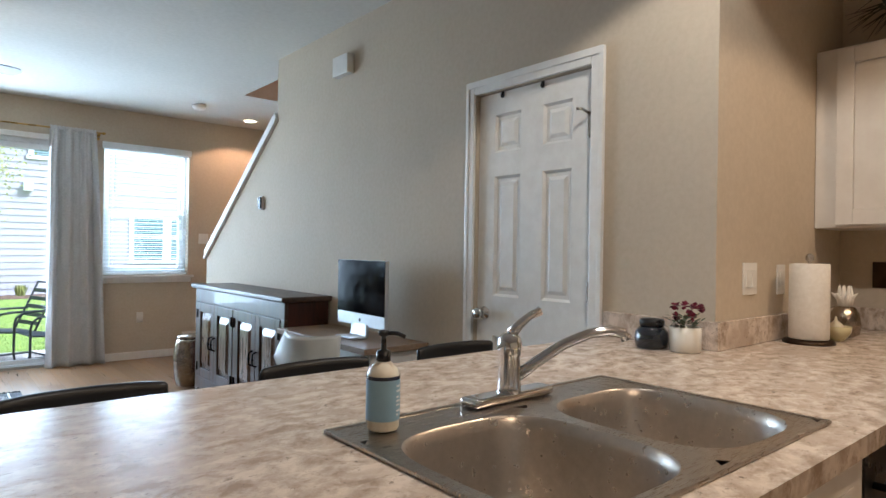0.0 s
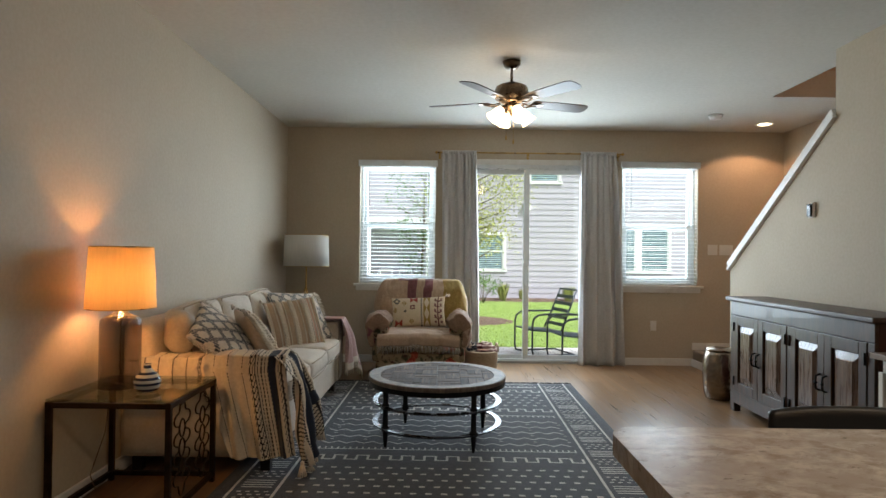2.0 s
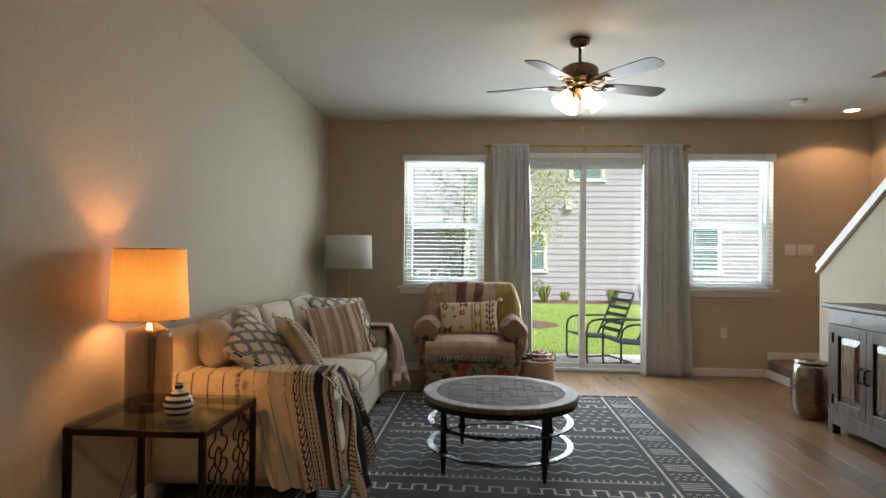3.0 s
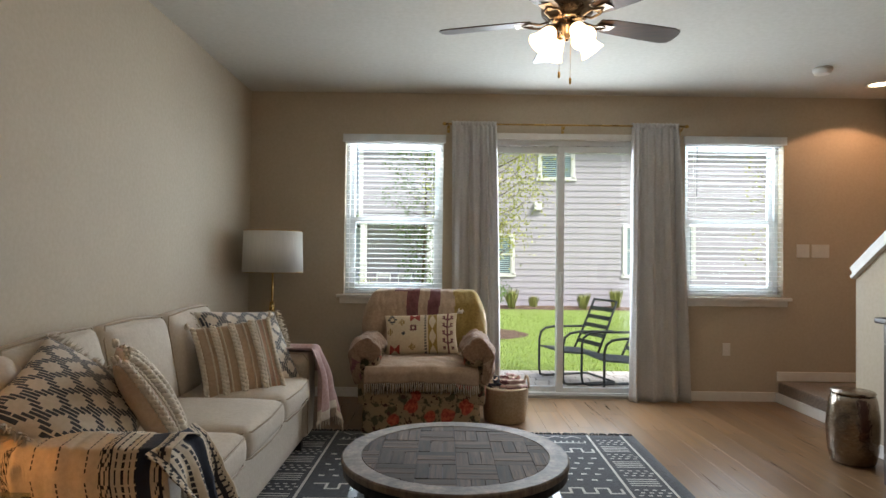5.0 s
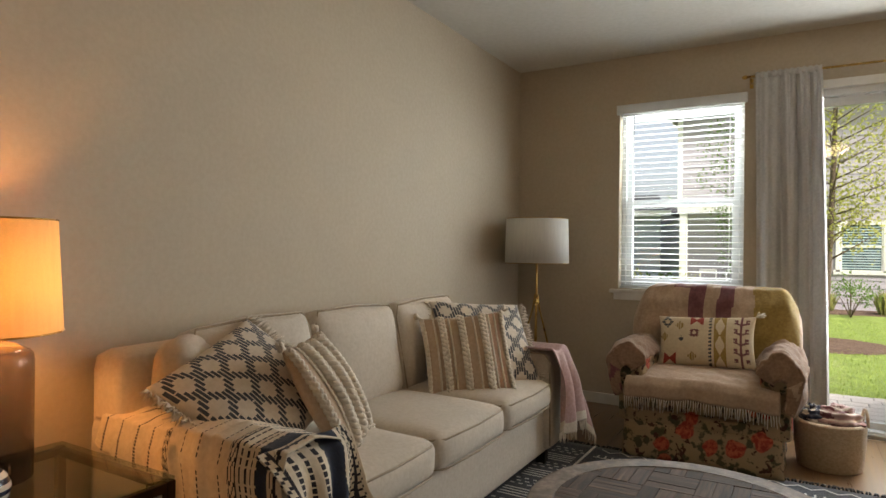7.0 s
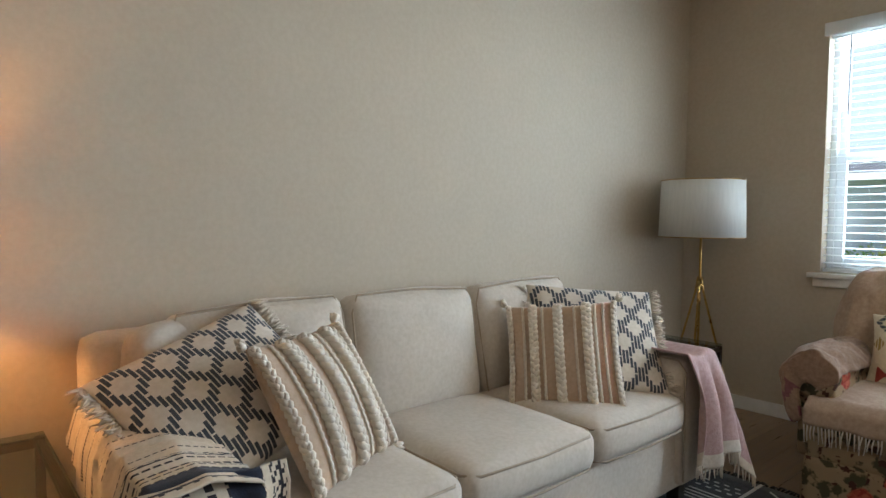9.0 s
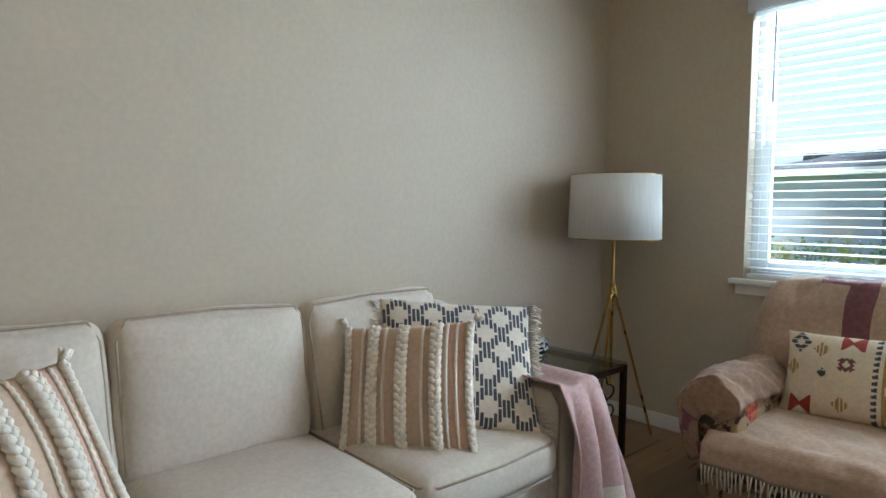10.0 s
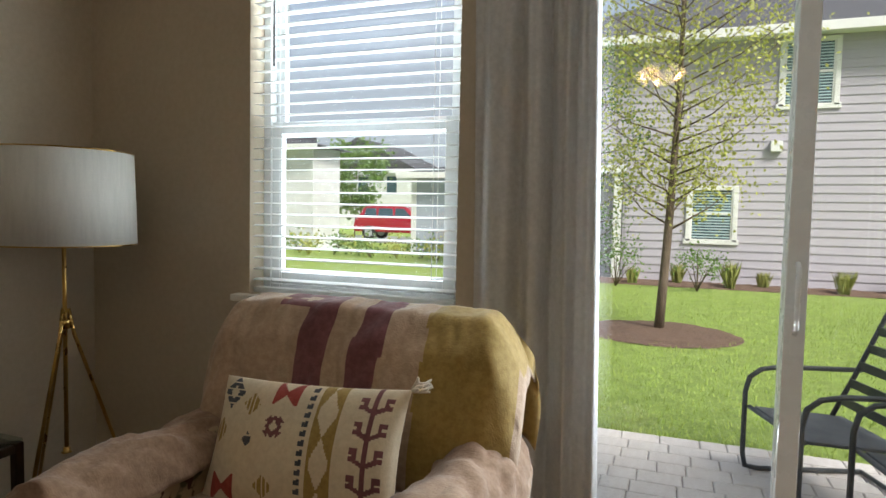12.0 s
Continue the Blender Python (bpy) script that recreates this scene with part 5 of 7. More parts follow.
def key_row(y, h=0.075, p=0.14, t=0.015):
    x, up = -IN + 0.03, True
    while x < IN - p / 2:
        yy = y + (h / 2 if up else -h / 2)
        bars(key, x, x + p / 2 + t, yy - t / 2, yy + t / 2)
        bars(key, x + p / 2, x + p / 2 + t, y - h / 2 + t / 2, y + h / 2 - t / 2)
        x, up = x + p / 2, not up


def comb_row(y, s=1):
    bars(comb, -IN + 0.02, IN - 0.02, y - 0.006, y + 0.006)
    for i in range(42):
        x = -IN + 0.04 + i * 0.0405
        bars(comb, x, x + 0.011, y + s * 0.007, y + s * 0.042) if s > 0 else bars(comb, x, x + 0.011, y - 0.042, y - 0.007)


def zig_row(y, a=0.022, p=0.115):
    n = int(2 * (IN - 0.03) / (p / 2))
    for i in range(n):
        xa, xb = -IN + 0.03 + i * p / 2, -IN + 0.03 + (i + 1) * p / 2
        ya, yb = (y - a, y + a) if i % 2 else (y + a, y - a)
        zig.faces.new([zig.verts.new(q) for q in ((xa, ya - 0.007, RZ), (xb, yb - 0.007, RZ), (xb, yb + 0.007, RZ), (xa, ya + 0.007, RZ))])


def dot_row(y, off, w=0.034, h=0.02, p=0.082):
    x = -IN + 0.03 + off
    while x < IN - w:
        bars(dots, x, x + w, y - h / 2, y + h / 2)
        x += p


for base in (3.56, 4.26, 5.47, 6.17):
    key_row(base - 5)
for y, s in ((4.42, 1), (5.30, -1), (6.33, 1)):
    comb_row(y - 5, s)
for y in (4.56, 4.70, 4.84, 4.98, 5.12, 6.46):
    zig_row(y - 5)
for y in (4.63, 4.77, 4.91, 5.05):
    dot_row(y - 5, 0.05, 0.022, 0.01, 0.23)
for y0 in (3.70, 5.63):
    for i in range(5 if y0 < 4 else 5):
        dot_row(y0 + i * 0.095 - 5, 0.041 * (i % 2))
for x in (-1.13, -0.89, 0.89, 1.13):
    bars(lines, x - 0.008, x + 0.008, Y0, Y1)
y = Y0 + 0.05
while y < Y1 - 0.2:
    for sx in (-1, 1):
        for k in range(4):
            bars(lines, sx * 1.01 - 0.085, sx * 1.01 + 0.085, y + k * 0.032, y + k * 0.032 + 0.012)
        for k in range(3):
            for j in range(4):
                xx = sx * 1.01 - 0.085 + j * 0.048 + 0.02 * (k % 2)
                bars(dots, xx, xx + 0.024, y + 0.155 + k * 0.04, y + 0.168 + k * 0.04)
    y += 0.30
for nm, b in (("key_band", key), ("comb_band", comb), ("zigzag_band", zig), ("dash_band", dots), ("border_band", lines)):
    tagged(part(nm, b, RUGWHITE, rug), "off-white woven motif", kind="stuff")
for yy, s in ((Y1, 1), (Y0, -1)):
    bm = bmesh.new()
    for i in range(150):
        x = -HWX + 2 * HWX * (i + 0.5) / 150
        l = random.uniform(0.025, 0.055)
        tube(bm, [(x, yy, 0.008), (x + random.uniform(-0.012, 0.012), yy + s * l / 2, 0.014), (x + random.uniform(-0.02, 0.02), yy + s * l, 0.005)], [0.006, 0.006, 0.003], 5)
    tagged(part("fringe", bm, RUGDARK, rug, "short black knotted fringe"), kind="stuff")


# ---- ceiling fan ----
fan = thing("ceiling_fan", "five-blade ceiling fan with four lit frosted glass shades", "ceiling fan", pose(FAN[0], FAN[1], H))
BLADE = wood("dark_walnut_blade", "3c2f29", "5d4b40", (1, 8, 8), 0.35, 0.0, 0.2, 9, 0.12)
FANMETAL = mat("brushed_bronze_nickel", "8d7a66", "6c5b4a", 0.28, 1.0, bump=0.03)
bm = bmesh.new()
lathe(bm, [(0.022, -0.062), (0.045, -0.055), (0.066, -0.03), (0.07, -0.002)], 32)
part("canopy", bm, FANMETAL, fan)
bm = bmesh.new()
tube(bm, [(0, 0, -0.17), (0, 0, -0.06)], 0.011, 12)
part("downrod", bm, FANMETAL, fan)
bm = bmesh.new()
lathe(bm, [(0.05, -0.335), (0.085, -0.325), (0.095, -0.31), (0.095, -0.30), (0.125, -0.285), (0.128, -0.27), (0.128, -0.22), (0.12, -0.20), (0.09, -0.182), (0.04, -0.175), (0.03, -0.16)], 40)
part("motor_housing", bm, FANMETAL, fan)
for k in range(5):
    a = radians(19 + 72 * k)
    rot = Matrix.Rotation(a, 4, "Z")
    bm = bmesh.new()
    for s in (-1, 1):
        tube(bm, [rot @ Vector(q) for q in ((0.09, s * 0.012, -0.318), (0.13, s * 0.03, -0.335), (0.18, s * 0.036, -0.326), (0.225, 0, -0.321))], 0.006, 6)
    box(bm, 0.17, 0.26, -0.03, 0.03, -0.3225, -0.3185, 0.001, m=rot)
    arm = part("blade_iron", bm, FANMETAL, fan)
    bm = bmesh.new()
    pitch = Matrix.Rotation(radians(-11), 4, "X")
    out = [(0.175, 0.045), (0.24, 0.058), (0.45, 0.068), (0.60, 0.071), (0.640, 0.058), (0.655, 0.03)]
    ring = [(x, y) for x, y in out] + [(x, -y) for x, y in out[::-1]]
    hi = [bm.verts.new(rot @ (Matrix.Translation((0, 0, -0.312)) @ pitch @ Vector((x, y, 0.003)))) for x, y in ring]
    lo = [bm.verts.new(rot @ (Matrix.Translation((0, 0, -0.312)) @ pitch @ Vector((x, y, -0.003)))) for x, y in ring]
    bm.faces.new(hi), bm.faces.new(lo[::-1])
    for i in range(len(ring)):
        j = (i + 1) % len(ring)
        bm.faces.new((lo[i], lo[j], hi[j], hi[i]))
    bmesh.ops.recalc_face_normals(bm, faces=bm.faces)
    part("blade", bm, BLADE, fan)
bm = bmesh.new()
lathe(bm, [(0.004, -0.42), (0.012, -0.412), (0.014, -0.40), (0.03, -0.392), (0.035, -0.37), (0.05, -0.355), (0.055, -0.335)], 28)
part("light_hub", bm, FANMETAL, fan)
for k in range(4):
    a = radians(20 + 90 * k)
    tiltm = Matrix.Rotation(a, 4, "Z") @ Matrix.Translation((0.06, 0, -0.352)) @ Matrix.Rotation(radians(-42), 4, "Y")
    bm = bmesh.new()
    lathe(bm, [(0.018, 0.0), (0.02, -0.02), (0.026, -0.03)][::-1], 16)
    bm.transform(tiltm)
    hold = part("lamp_holder", bm, FANMETAL, fan)
    bm = bmesh.new()
    lathe(bm, [(0.022, -0.026), (0.036, -0.045), (0.042, -0.07), (0.046, -0.10), (0.058, -0.13), (0.062, -0.138)][::-1], 24, cap=False)
    bm.transform(tiltm)
    sh = part("glass_shade", bm, LAMPGLOW, fan, "glowing frosted bell glass")
    sh.visible_shadow = False
for x, z in ((-0.04, -0.575), (0.015, -0.605)):
    bm = bmesh.new()
    tube(bm, [(x, -0.02, -0.40), (x, -0.02, z)], 0.0012, 5)
    lathe(bm, [(0.002, z - 0.035), (0.006, z - 0.03), (0.006, z - 0.008), (0.002, z)], 10, (x, -0.02, 0))
    part("pull_chain", bm, BRASS, fan)


# ---- sideboard ----
SBWOOD = wood("grey_brown_sideboard_wood", "2e1d13", "604533", (8, 8, 0.8), 0.4, 0.12, 0.5, 7, 0.25, 0.15)
SBTOP = wood("sideboard_top_wood", "33231a", "62493a", (9, 0.8, 9), 0.42, 0.0, 0.5, 7, 0.2, 0.08)
SBSIDE = wood("dark_red_brown_wood", "2e1710", "5a2c1c", (6, 6, 0.7), 0.42, 0.0, 0.4, 7, 0.25)
PANEL = wood("polished_panel_wood", "4a3324", "8a6d57", (8, 8, 0.8), 0.28, 0.15, 0.25, 7, 0.25, 0.25)
sb = thing("sideboard", "weathered four-door wooden sideboard with raised panels and iron pulls", "sideboard", pose(1.792, 3.955, 0) @ Matrix.Diagonal((1.165, 0.925, 1.035, 1.0)))
L = 1.86
bm = bmesh.new()
box(bm, 0.02, 0.275, 0.0, L, 0.09, 0.885, 0.004)
part("body", bm, SBSIDE, sb)
bm = bmesh.new()
box(bm, 0.0, 0.019, 0.0, L, 0.775, 0.884, 0.004)
box(bm, 0.0, 0.019, 0.0, L, 0.07, 0.165, 0.004)
box(bm, 0.0, 0.019, 0.0, 0.065, 0.166, 0.774, 0.004)
box(bm, 0.0, 0.019, L - 0.065, L, 0.166, 0.774, 0.004)
box(bm, 0.0, 0.019, L / 2 - 0.02, L / 2 + 0.02, 0.166, 0.774, 0.004)
part("face_frame", bm, SBWOOD, sb)
part("top", boxed(-0.03, 0.285, -0.035, L + 0.035, 0.886, 0.92, bevel=0.01, seg=3), SBTOP, sb)
for x in (0.0, 0.225):
    for y in (0.0, L - 0.07):
        part("foot", boxed(x, x + 0.05, y, y + 0.07, 0, 0.089, bevel=0.006), SBWOOD, sb)
ops = ((0.067, L / 4 + 0.022), (L / 4 + 0.024, L / 2 - 0.022), (L / 2 + 0.022, 3 * L / 4 - 0.024), (3 * L / 4 - 0.022, L - 0.067))
for i, (a, b) in enumerate(ops):
    bm = bmesh.new()
    z0, z1, fw = 0.168, 0.772, 0.075
    box(bm, -0.004, 0.016, a, a + fw, z0, z1, 0.004)
    box(bm, -0.004, 0.016, b - fw, b, z0, z1, 0.004)
    box(bm, -0.004, 0.016, a + fw, b - fw, z0, z0 + fw, 0.004)
    box(bm, -0.004, 0.016, a + fw, b - fw, z1 - fw, z1, 0.004)
    d = part("cabinet_door", bm, SBWOOD, sb)
    bm = bmesh.new()
    rings = []
    for ins, dx in ((0.0, 0.014), (0.008, 0.012), (0.05, -0.002), (0.055, -0.006)):
        rings.append([bm.verts.new((dx, y, z)) for y, z in ((a + fw + ins, z0 + fw + ins), (b - fw - ins, z0 + fw + ins), (b - fw - ins, z1 - fw - ins), (a + fw + ins, z1 - fw - ins))])
    for p, q in zip(rings, rings[1:]):
        for k in range(4):
            bm.faces.new((p[k], q[k], q[(k + 1) % 4], p[(k + 1) % 4]))
    bm.faces.new(rings[-1][::-1])
    part("raised_panel", bm, PANEL, d)
    inner = (b - 0.035) if i % 2 == 0 else (a + 0.035)
    outer = (a + 0.01) if i % 2 == 0 else (b - 0.01)
    bm = bmesh.new()
    tube(bm, [(-0.006, inner, 0.42), (-0.03, inner, 0.43), (-0.034, inner, 0.47), (-0.03, inner, 0.51), (-0.006, inner, 0.52)], [0.007, 0.006, 0.005, 0.006, 0.007], 8)
    tube(bm, [(-0.034, inner - 0.012, 0.47), (-0.034, inner + 0.012, 0.47)], 0.008, 8)
    part("iron_pull", bm, BLACKMETAL, d)
    for z in (0.25, 0.68):
        bm = bmesh.new()
        tube(bm, [(-0.008, outer, z - 0.035), (-0.008, outer, z + 0.035)], 0.006, 8)
        part("hinge", bm, BLACKMETAL, d)

# ---- hammered drum stool ----
ds = thing("drum_stool", "silver hammered metal drum stool beside the stairs", "stool", pose(1.875, 6.06, 0))
HAM = mat("hammered_silver", "a89c8e", "8b7f72", 0.18, 1.0, scale=12, bump=1.0, bscale=28, dist=0.006)
bm = bmesh.new()
lathe(bm, [(0.10, 0.0), (0.122, 0.01), (0.138, 0.08), (0.146, 0.17), (0.148, 0.23), (0.144, 0.31), (0.132, 0.40), (0.12, 0.435)], 36)
part("barrel", bm, HAM, ds)
bm = bmesh.new()
lathe(bm, [(0.122, 0.436), (0.126, 0.444), (0.118, 0.455), (0.002, 0.458)], 36)
part("seat", bm, HAM, ds)

# ---- desk, computer, chair ----
DESKTOP = wood("tan_desk_wood", "7a6450", "9f8871", (8, 0.8, 8), 0.4, 0, 0.25, 6, 0.12)
dk = thing("desk", "tan wood desk with a white frame against the wall", "desk", pose(1.70, 2.86, 0) @ Matrix.Diagonal((0.86, 0.84, 1.035, 1.0)))
part("desktop", boxed(0, 0.48, 0, 1.20, 0.712, 0.742, bevel=0.004), DESKTOP, dk)
for x in (0.03, 0.42):
    for y in (0.04, 1.12):
        part("leg", boxed(x, x + 0.04, y, y + 0.04, 0, 0.645, bevel=0.003), TRIM, dk)
part("apron", boxed(0.03, 0.05, 0.081, 1.119, 0.646, 0.711, bevel=0.002), TRIM, dk)
part("apron", boxed(0.071, 0.419, 0.04, 0.06, 0.646, 0.711, bevel=0.002), TRIM, dk)
pc = thing("desktop_computer", "slim silver all-in-one computer with a dark screen on the desk", "computer", pose(1.93, 3.247, 0.769, 0, 0, -2))
ALU = mat("satin_aluminium", "d3d6d9", "c9ccd0", 0.35, 0.6, bump=0, wear=0.03)
SCREEN = mat("black_screen_glass", "0a0a0c", "08080a", 0.12, bump=0)
SCREEN.node_tree.nodes["Principled BSDF"].inputs["Specular IOR Level"].default_value = 0.03
bm = bmesh.new()
box(bm, -0.014, 0.010, -0.264, 0.264, 0.062, 0.44, 0.006)
part("case", bm, ALU, pc)
part("screen", boxed(-0.0165, -0.0143, -0.262, 0.262, 0.135, 0.438, bevel=0.001), SCREEN, pc, "black glossy display")
bm = bmesh.new()
lathe(bm, [(0.002, 0.0), (0.011, 0.0), (0.011, 0.001)], 16)
bm.transform(Matrix.Translation((-0.0146, 0, 0.098)) @ Matrix.Rotation(-math.pi / 2, 4, "Y"))
part("badge", bm, DARKPLASTIC, pc)
bm = bmesh.new()
sheet(bm, lambda u, v: ((-0.115 + 0.10 * min(1, v * 1.8) + 0.03 * max(0, v - 0.55), (u - 0.5) * 0.19, 0.004 if v < 0.5 else 0.004 + (v - 0.5) ** 1.15 * 0.30)), 6, 20)
part("stand", bm, ALU, pc).modifiers.new("thick", "SOLIDIFY").thickness = 0.006
dc = thing("desk_chair", "pale grey molded shell chair pulled up to the desk", "chair", pose(1.69, 3.20, 0, 0, 0, -74) @ Matrix.Diagonal((1.0, 1.0, 1.03, 1.0)))
SHELL = mat("pale_grey_shell", "cfd3d2", "c5c9c8", 0.45, bump=0.03)
SEATP2 = [(0.22, 0.43), (0.20, 0.455), (0.05, 0.45), (-0.12, 0.445), (-0.19, 0.50), (-0.225, 0.62), (-0.245, 0.80)]


def shell(u, v):
    y, z = along(SEATP2, v)
    a = 2 * u - 1
    w = 0.235 - 0.03 * max(0, v - 0.75) * 4
    bow = a * a
    z += bow * (0.06 + 0.14 * math.sin(math.pi * min(1, max(0, (v - 0.15) / 0.6)))) - 0.05 * bow * max(0, v - 0.8) * 5
    return (a * w, y + bow * 0.07 * (v > 0.55) * (v - 0.55) * 4, z)


bm = bmesh.new()
sheet(bm, shell, 26, 30)
part("shell", bm, SHELL, dc).modifiers.new("thick", "SOLIDIFY").thickness = 0.008
for x, y in ((0.2, 0.2), (-0.2, 0.2), (0.2, -0.2), (-0.2, -0.2)):
    bm = bmesh.new()
    tube(bm, [(x * 0.6, y * 0.6, 0.44), (x, y, 0.0)], [0.014, 0.010], 8)
    part("leg", bm, TRIM, dc)


# ---- bar stools ----
def bar_stool(m):
    t = thing("bar_stool", "black counter stool with a low curved back at the peninsula", "bar stool", m, "stools along the peninsula")
    bm = bmesh.new()
    softbox(bm, (0, 0, 0.625), (0.38, 0.36, 0.05), 0.02, (0, 0, 0.01), 7)
    part("seat", bm, BLACKWOOD, t)
    bm = bmesh.new()

    def back(u, v):
        a = (u - 0.5) * 1.0
        return (a * 0.375, 0.18 + 0.03 * (1 - (2 * a) ** 2), 0.80 + 0.112 * v - 0.006 * (2 * a) ** 4 * v)

    sheet(bm, back, 16, 5)
    b = part("backrest", bm, BLACKWOOD, t)
    so = b.modifiers.new("thick", "SOLIDIFY")
    so.thickness, so.offset = 0.024, 0
    b.modifiers.new("round", "BEVEL").width = 0.008
    for x in (-0.15, 0.15):
        bm = bmesh.new()
        tube(bm, [(x, 0.165, 0.62), (x, 0.188, 0.82)], 0.012, 8)
        part("back_post", bm, BLACKWOOD, t)
    for x in (-0.16, 0.16):
        for y in (-0.15, 0.15):
            bm = bmesh.new()
            tube(bm, [(x * 0.9, y * 0.9, 0.605), (x * 1.15, y * 1.15, 0)], [0.018, 0.015], 8)
            part("leg", bm, BLACKWOOD, t)
    bm = bmesh.new()
    for a, b in (((-0.175, -0.165), (0.175, -0.165)), ((-0.175, 0.165), (0.175, 0.165))):
        tube(bm, [(*a, 0.22), (*b, 0.22)], 0.011, 8)
    part("footrest", bm, BLACKWOOD, t)
    return t


s0 = bar_stool(pose(0.33, 1.80, 0) @ Matrix.Diagonal((1.0, 1.0, 1.005, 1.0)))
copy_thing(s0, pose(0.957, 1.79, 0) @ Matrix.Diagonal((1.0, 1.0, 1.005, 1.0)))
copy_thing(s0, pose(1.56, 1.82, 0) @ Matrix.Diagonal((1.0, 1.0, 1.005, 1.0)))


# ---- kitchen ----
def laminate():
    m, nt, nodes, links, p = base_mat("marbled_laminate")
    tc = nodes.new("ShaderNodeTexCoord").outputs["Object"]
    a = noise_node(nt, tc, 7, 7, 0.62, (1.0, 1.4, 1.0))
    warp = nodes.new("ShaderNodeVectorMath")
    warp.operation = "MULTIPLY_ADD"
    warp.inputs[1].default_value = (0.12, 0.12, 0.12)
    links.new(a, warp.inputs[0]), links.new(tc, warp.inputs[2])
    b = noise_node(nt, warp.outputs[0], 17, 7, 0.66, (1.0, 1.4, 1.0))
    c = noise_node(nt, warp.outputs[0], 38, 5, 0.7, (1.0, 1.6, 1.0))
    col = mix(nt, remap(nt, b, 0.36, 0.6), rgb("9a8877"), rgb("d6c8b9"))
    col = mix(nt, remap(nt, a, 0.50, 0.66), col, rgb("b7a797"))
    col = mix(nt, remap(nt, c, 0.60, 0.70), col, rgb("75685d"))
    links.new(col, p.inputs["Base Color"])
    p.inputs["Roughness"].default_value = 0.26
    p.inputs["Specular IOR Level"].default_value = 0.3
    bumped(nt, p, c, 0.03, 0.0005)
    return m


LAM = laminate()
CZ = 0.937
CX0, CY0, CY1 = -0.315, 0.632, 1.735
SKX0, SKX1, SKY0, SKY1 = 0.575, 1.41, 0.70, 1.25
ctop = bmesh.new()
hx0, hx1, hy0, hy1 = SKX0 + 0.015, SKX1 - 0.015, SKY0 + 0.015, SKY1 - 0.015


def plan_slab(bm, outline, z0, z1):
    lo = [bm.verts.new((x, y, z0)) for x, y in outline]
    hi = [bm.verts.new((x, y, z1)) for x, y in outline]
    bm.faces.new(hi), bm.faces.new(lo[::-1])
    for i in range(len(lo)):
        j = (i + 1) % len(lo)
        bm.faces.new((lo[i], lo[j], hi[j], hi[i]))


rc = 0.06
corner = [(CX0 + rc - rc * math.cos(t), CY1 - rc + rc * math.sin(t)) for t in [math.pi / 2 * k / 8 for k in range(9)]]
plan_slab(ctop, [(hx0, CY0), (hx0, CY1)] + corner[::-1] + [(CX0, CY0)], CZ - 0.04, CZ)
box(ctop, hx0, hx1, CY0, hy0, CZ - 0.04, CZ)
box(ctop, hx0, hx1, hy1, CY1, CZ - 0.04, CZ)
box(ctop, hx1, RX, CY0, CY1, CZ - 0.04, CZ)
box(ctop, RX, SX, CY0, WY - 0.002, CZ - 0.04, CZ)
box(ctop, 2.74, SX, -1.2, CY0, CZ - 0.04, CZ)
bmesh.ops.remove_doubles(ctop, verts=ctop.verts, dist=0.0001)
tagged(linked("kitchen_worktop", ctop, LAM), "marbled beige laminate worktop on the kitchen peninsula", "worktop")
bs = thing("backsplash", "low marbled laminate backsplash along the wall", "backsplash")
bm = bmesh.new()
box(bm, RX - 0.02, RX - 0.001, WY - 0.018, CY1, CZ + 0.001, CZ + 0.1, 0.003)
part("strip", bm, LAM, bs)
part("strip", boxed(RX - 0.019, SX - 0.021, WY - 0.02, WY - 0.002, CZ + 0.001, CZ + 0.1, bevel=0.003), LAM, bs)
part("strip", boxed(SX - 0.02, SX - 0.001, -1.2, WY - 0.021, CZ + 0.001, CZ + 0.1, bevel=0.003), LAM, bs)
CABW = mat("white_cabinet_paint", "e0dbd3", "d8d2c9", 0.35, bump=0.04, wear=0.04)


def base_unit(x0, x1, y0, y1, face, label, black=False):
    c = thing("base_cabinet", label, "dishwasher" if black else "cabinet")
    if black:
        c.name = "dishwasher"
    part("body", boxed(x0, x1, y0, y1, 0.1, 0.66 if "sink" in label else CZ - 0.041), CABW, c)
    part("plinth", boxed(x0, x1, y0 + 0.05, y1, 0, 0.099), DARKPLASTIC, c)
    if face:
        m = DARKPLASTIC if black else CABW
        d = part("door", boxed(x0 + 0.004, x1 - 0.004, y0 - 0.02, y0 - 0.001, 0.12, CZ - 0.05, bevel=0.004), m, c)
        if black:
            bm = bmesh.new()
            tube(bm, [(x0 + 0.06, y0 - 0.021, 0.80), (x0 + 0.06, y0 - 0.05, 0.80), (x1 - 0.06, y0 - 0.05, 0.80), (x1 - 0.06, y0 - 0.021, 0.80)], 0.008, 8)
            part("bar_handle", bm, BLACKMETAL, d)
        else:
            bm = bmesh.new()
            for ins in (0.06,):
                box(bm, x0 + ins, x1 - ins, y0 - 0.024, y0 - 0.0202, 0.12 + ins, CZ - 0.05 - ins, 0.003)
            part("door_panel", bm, CABW, d)


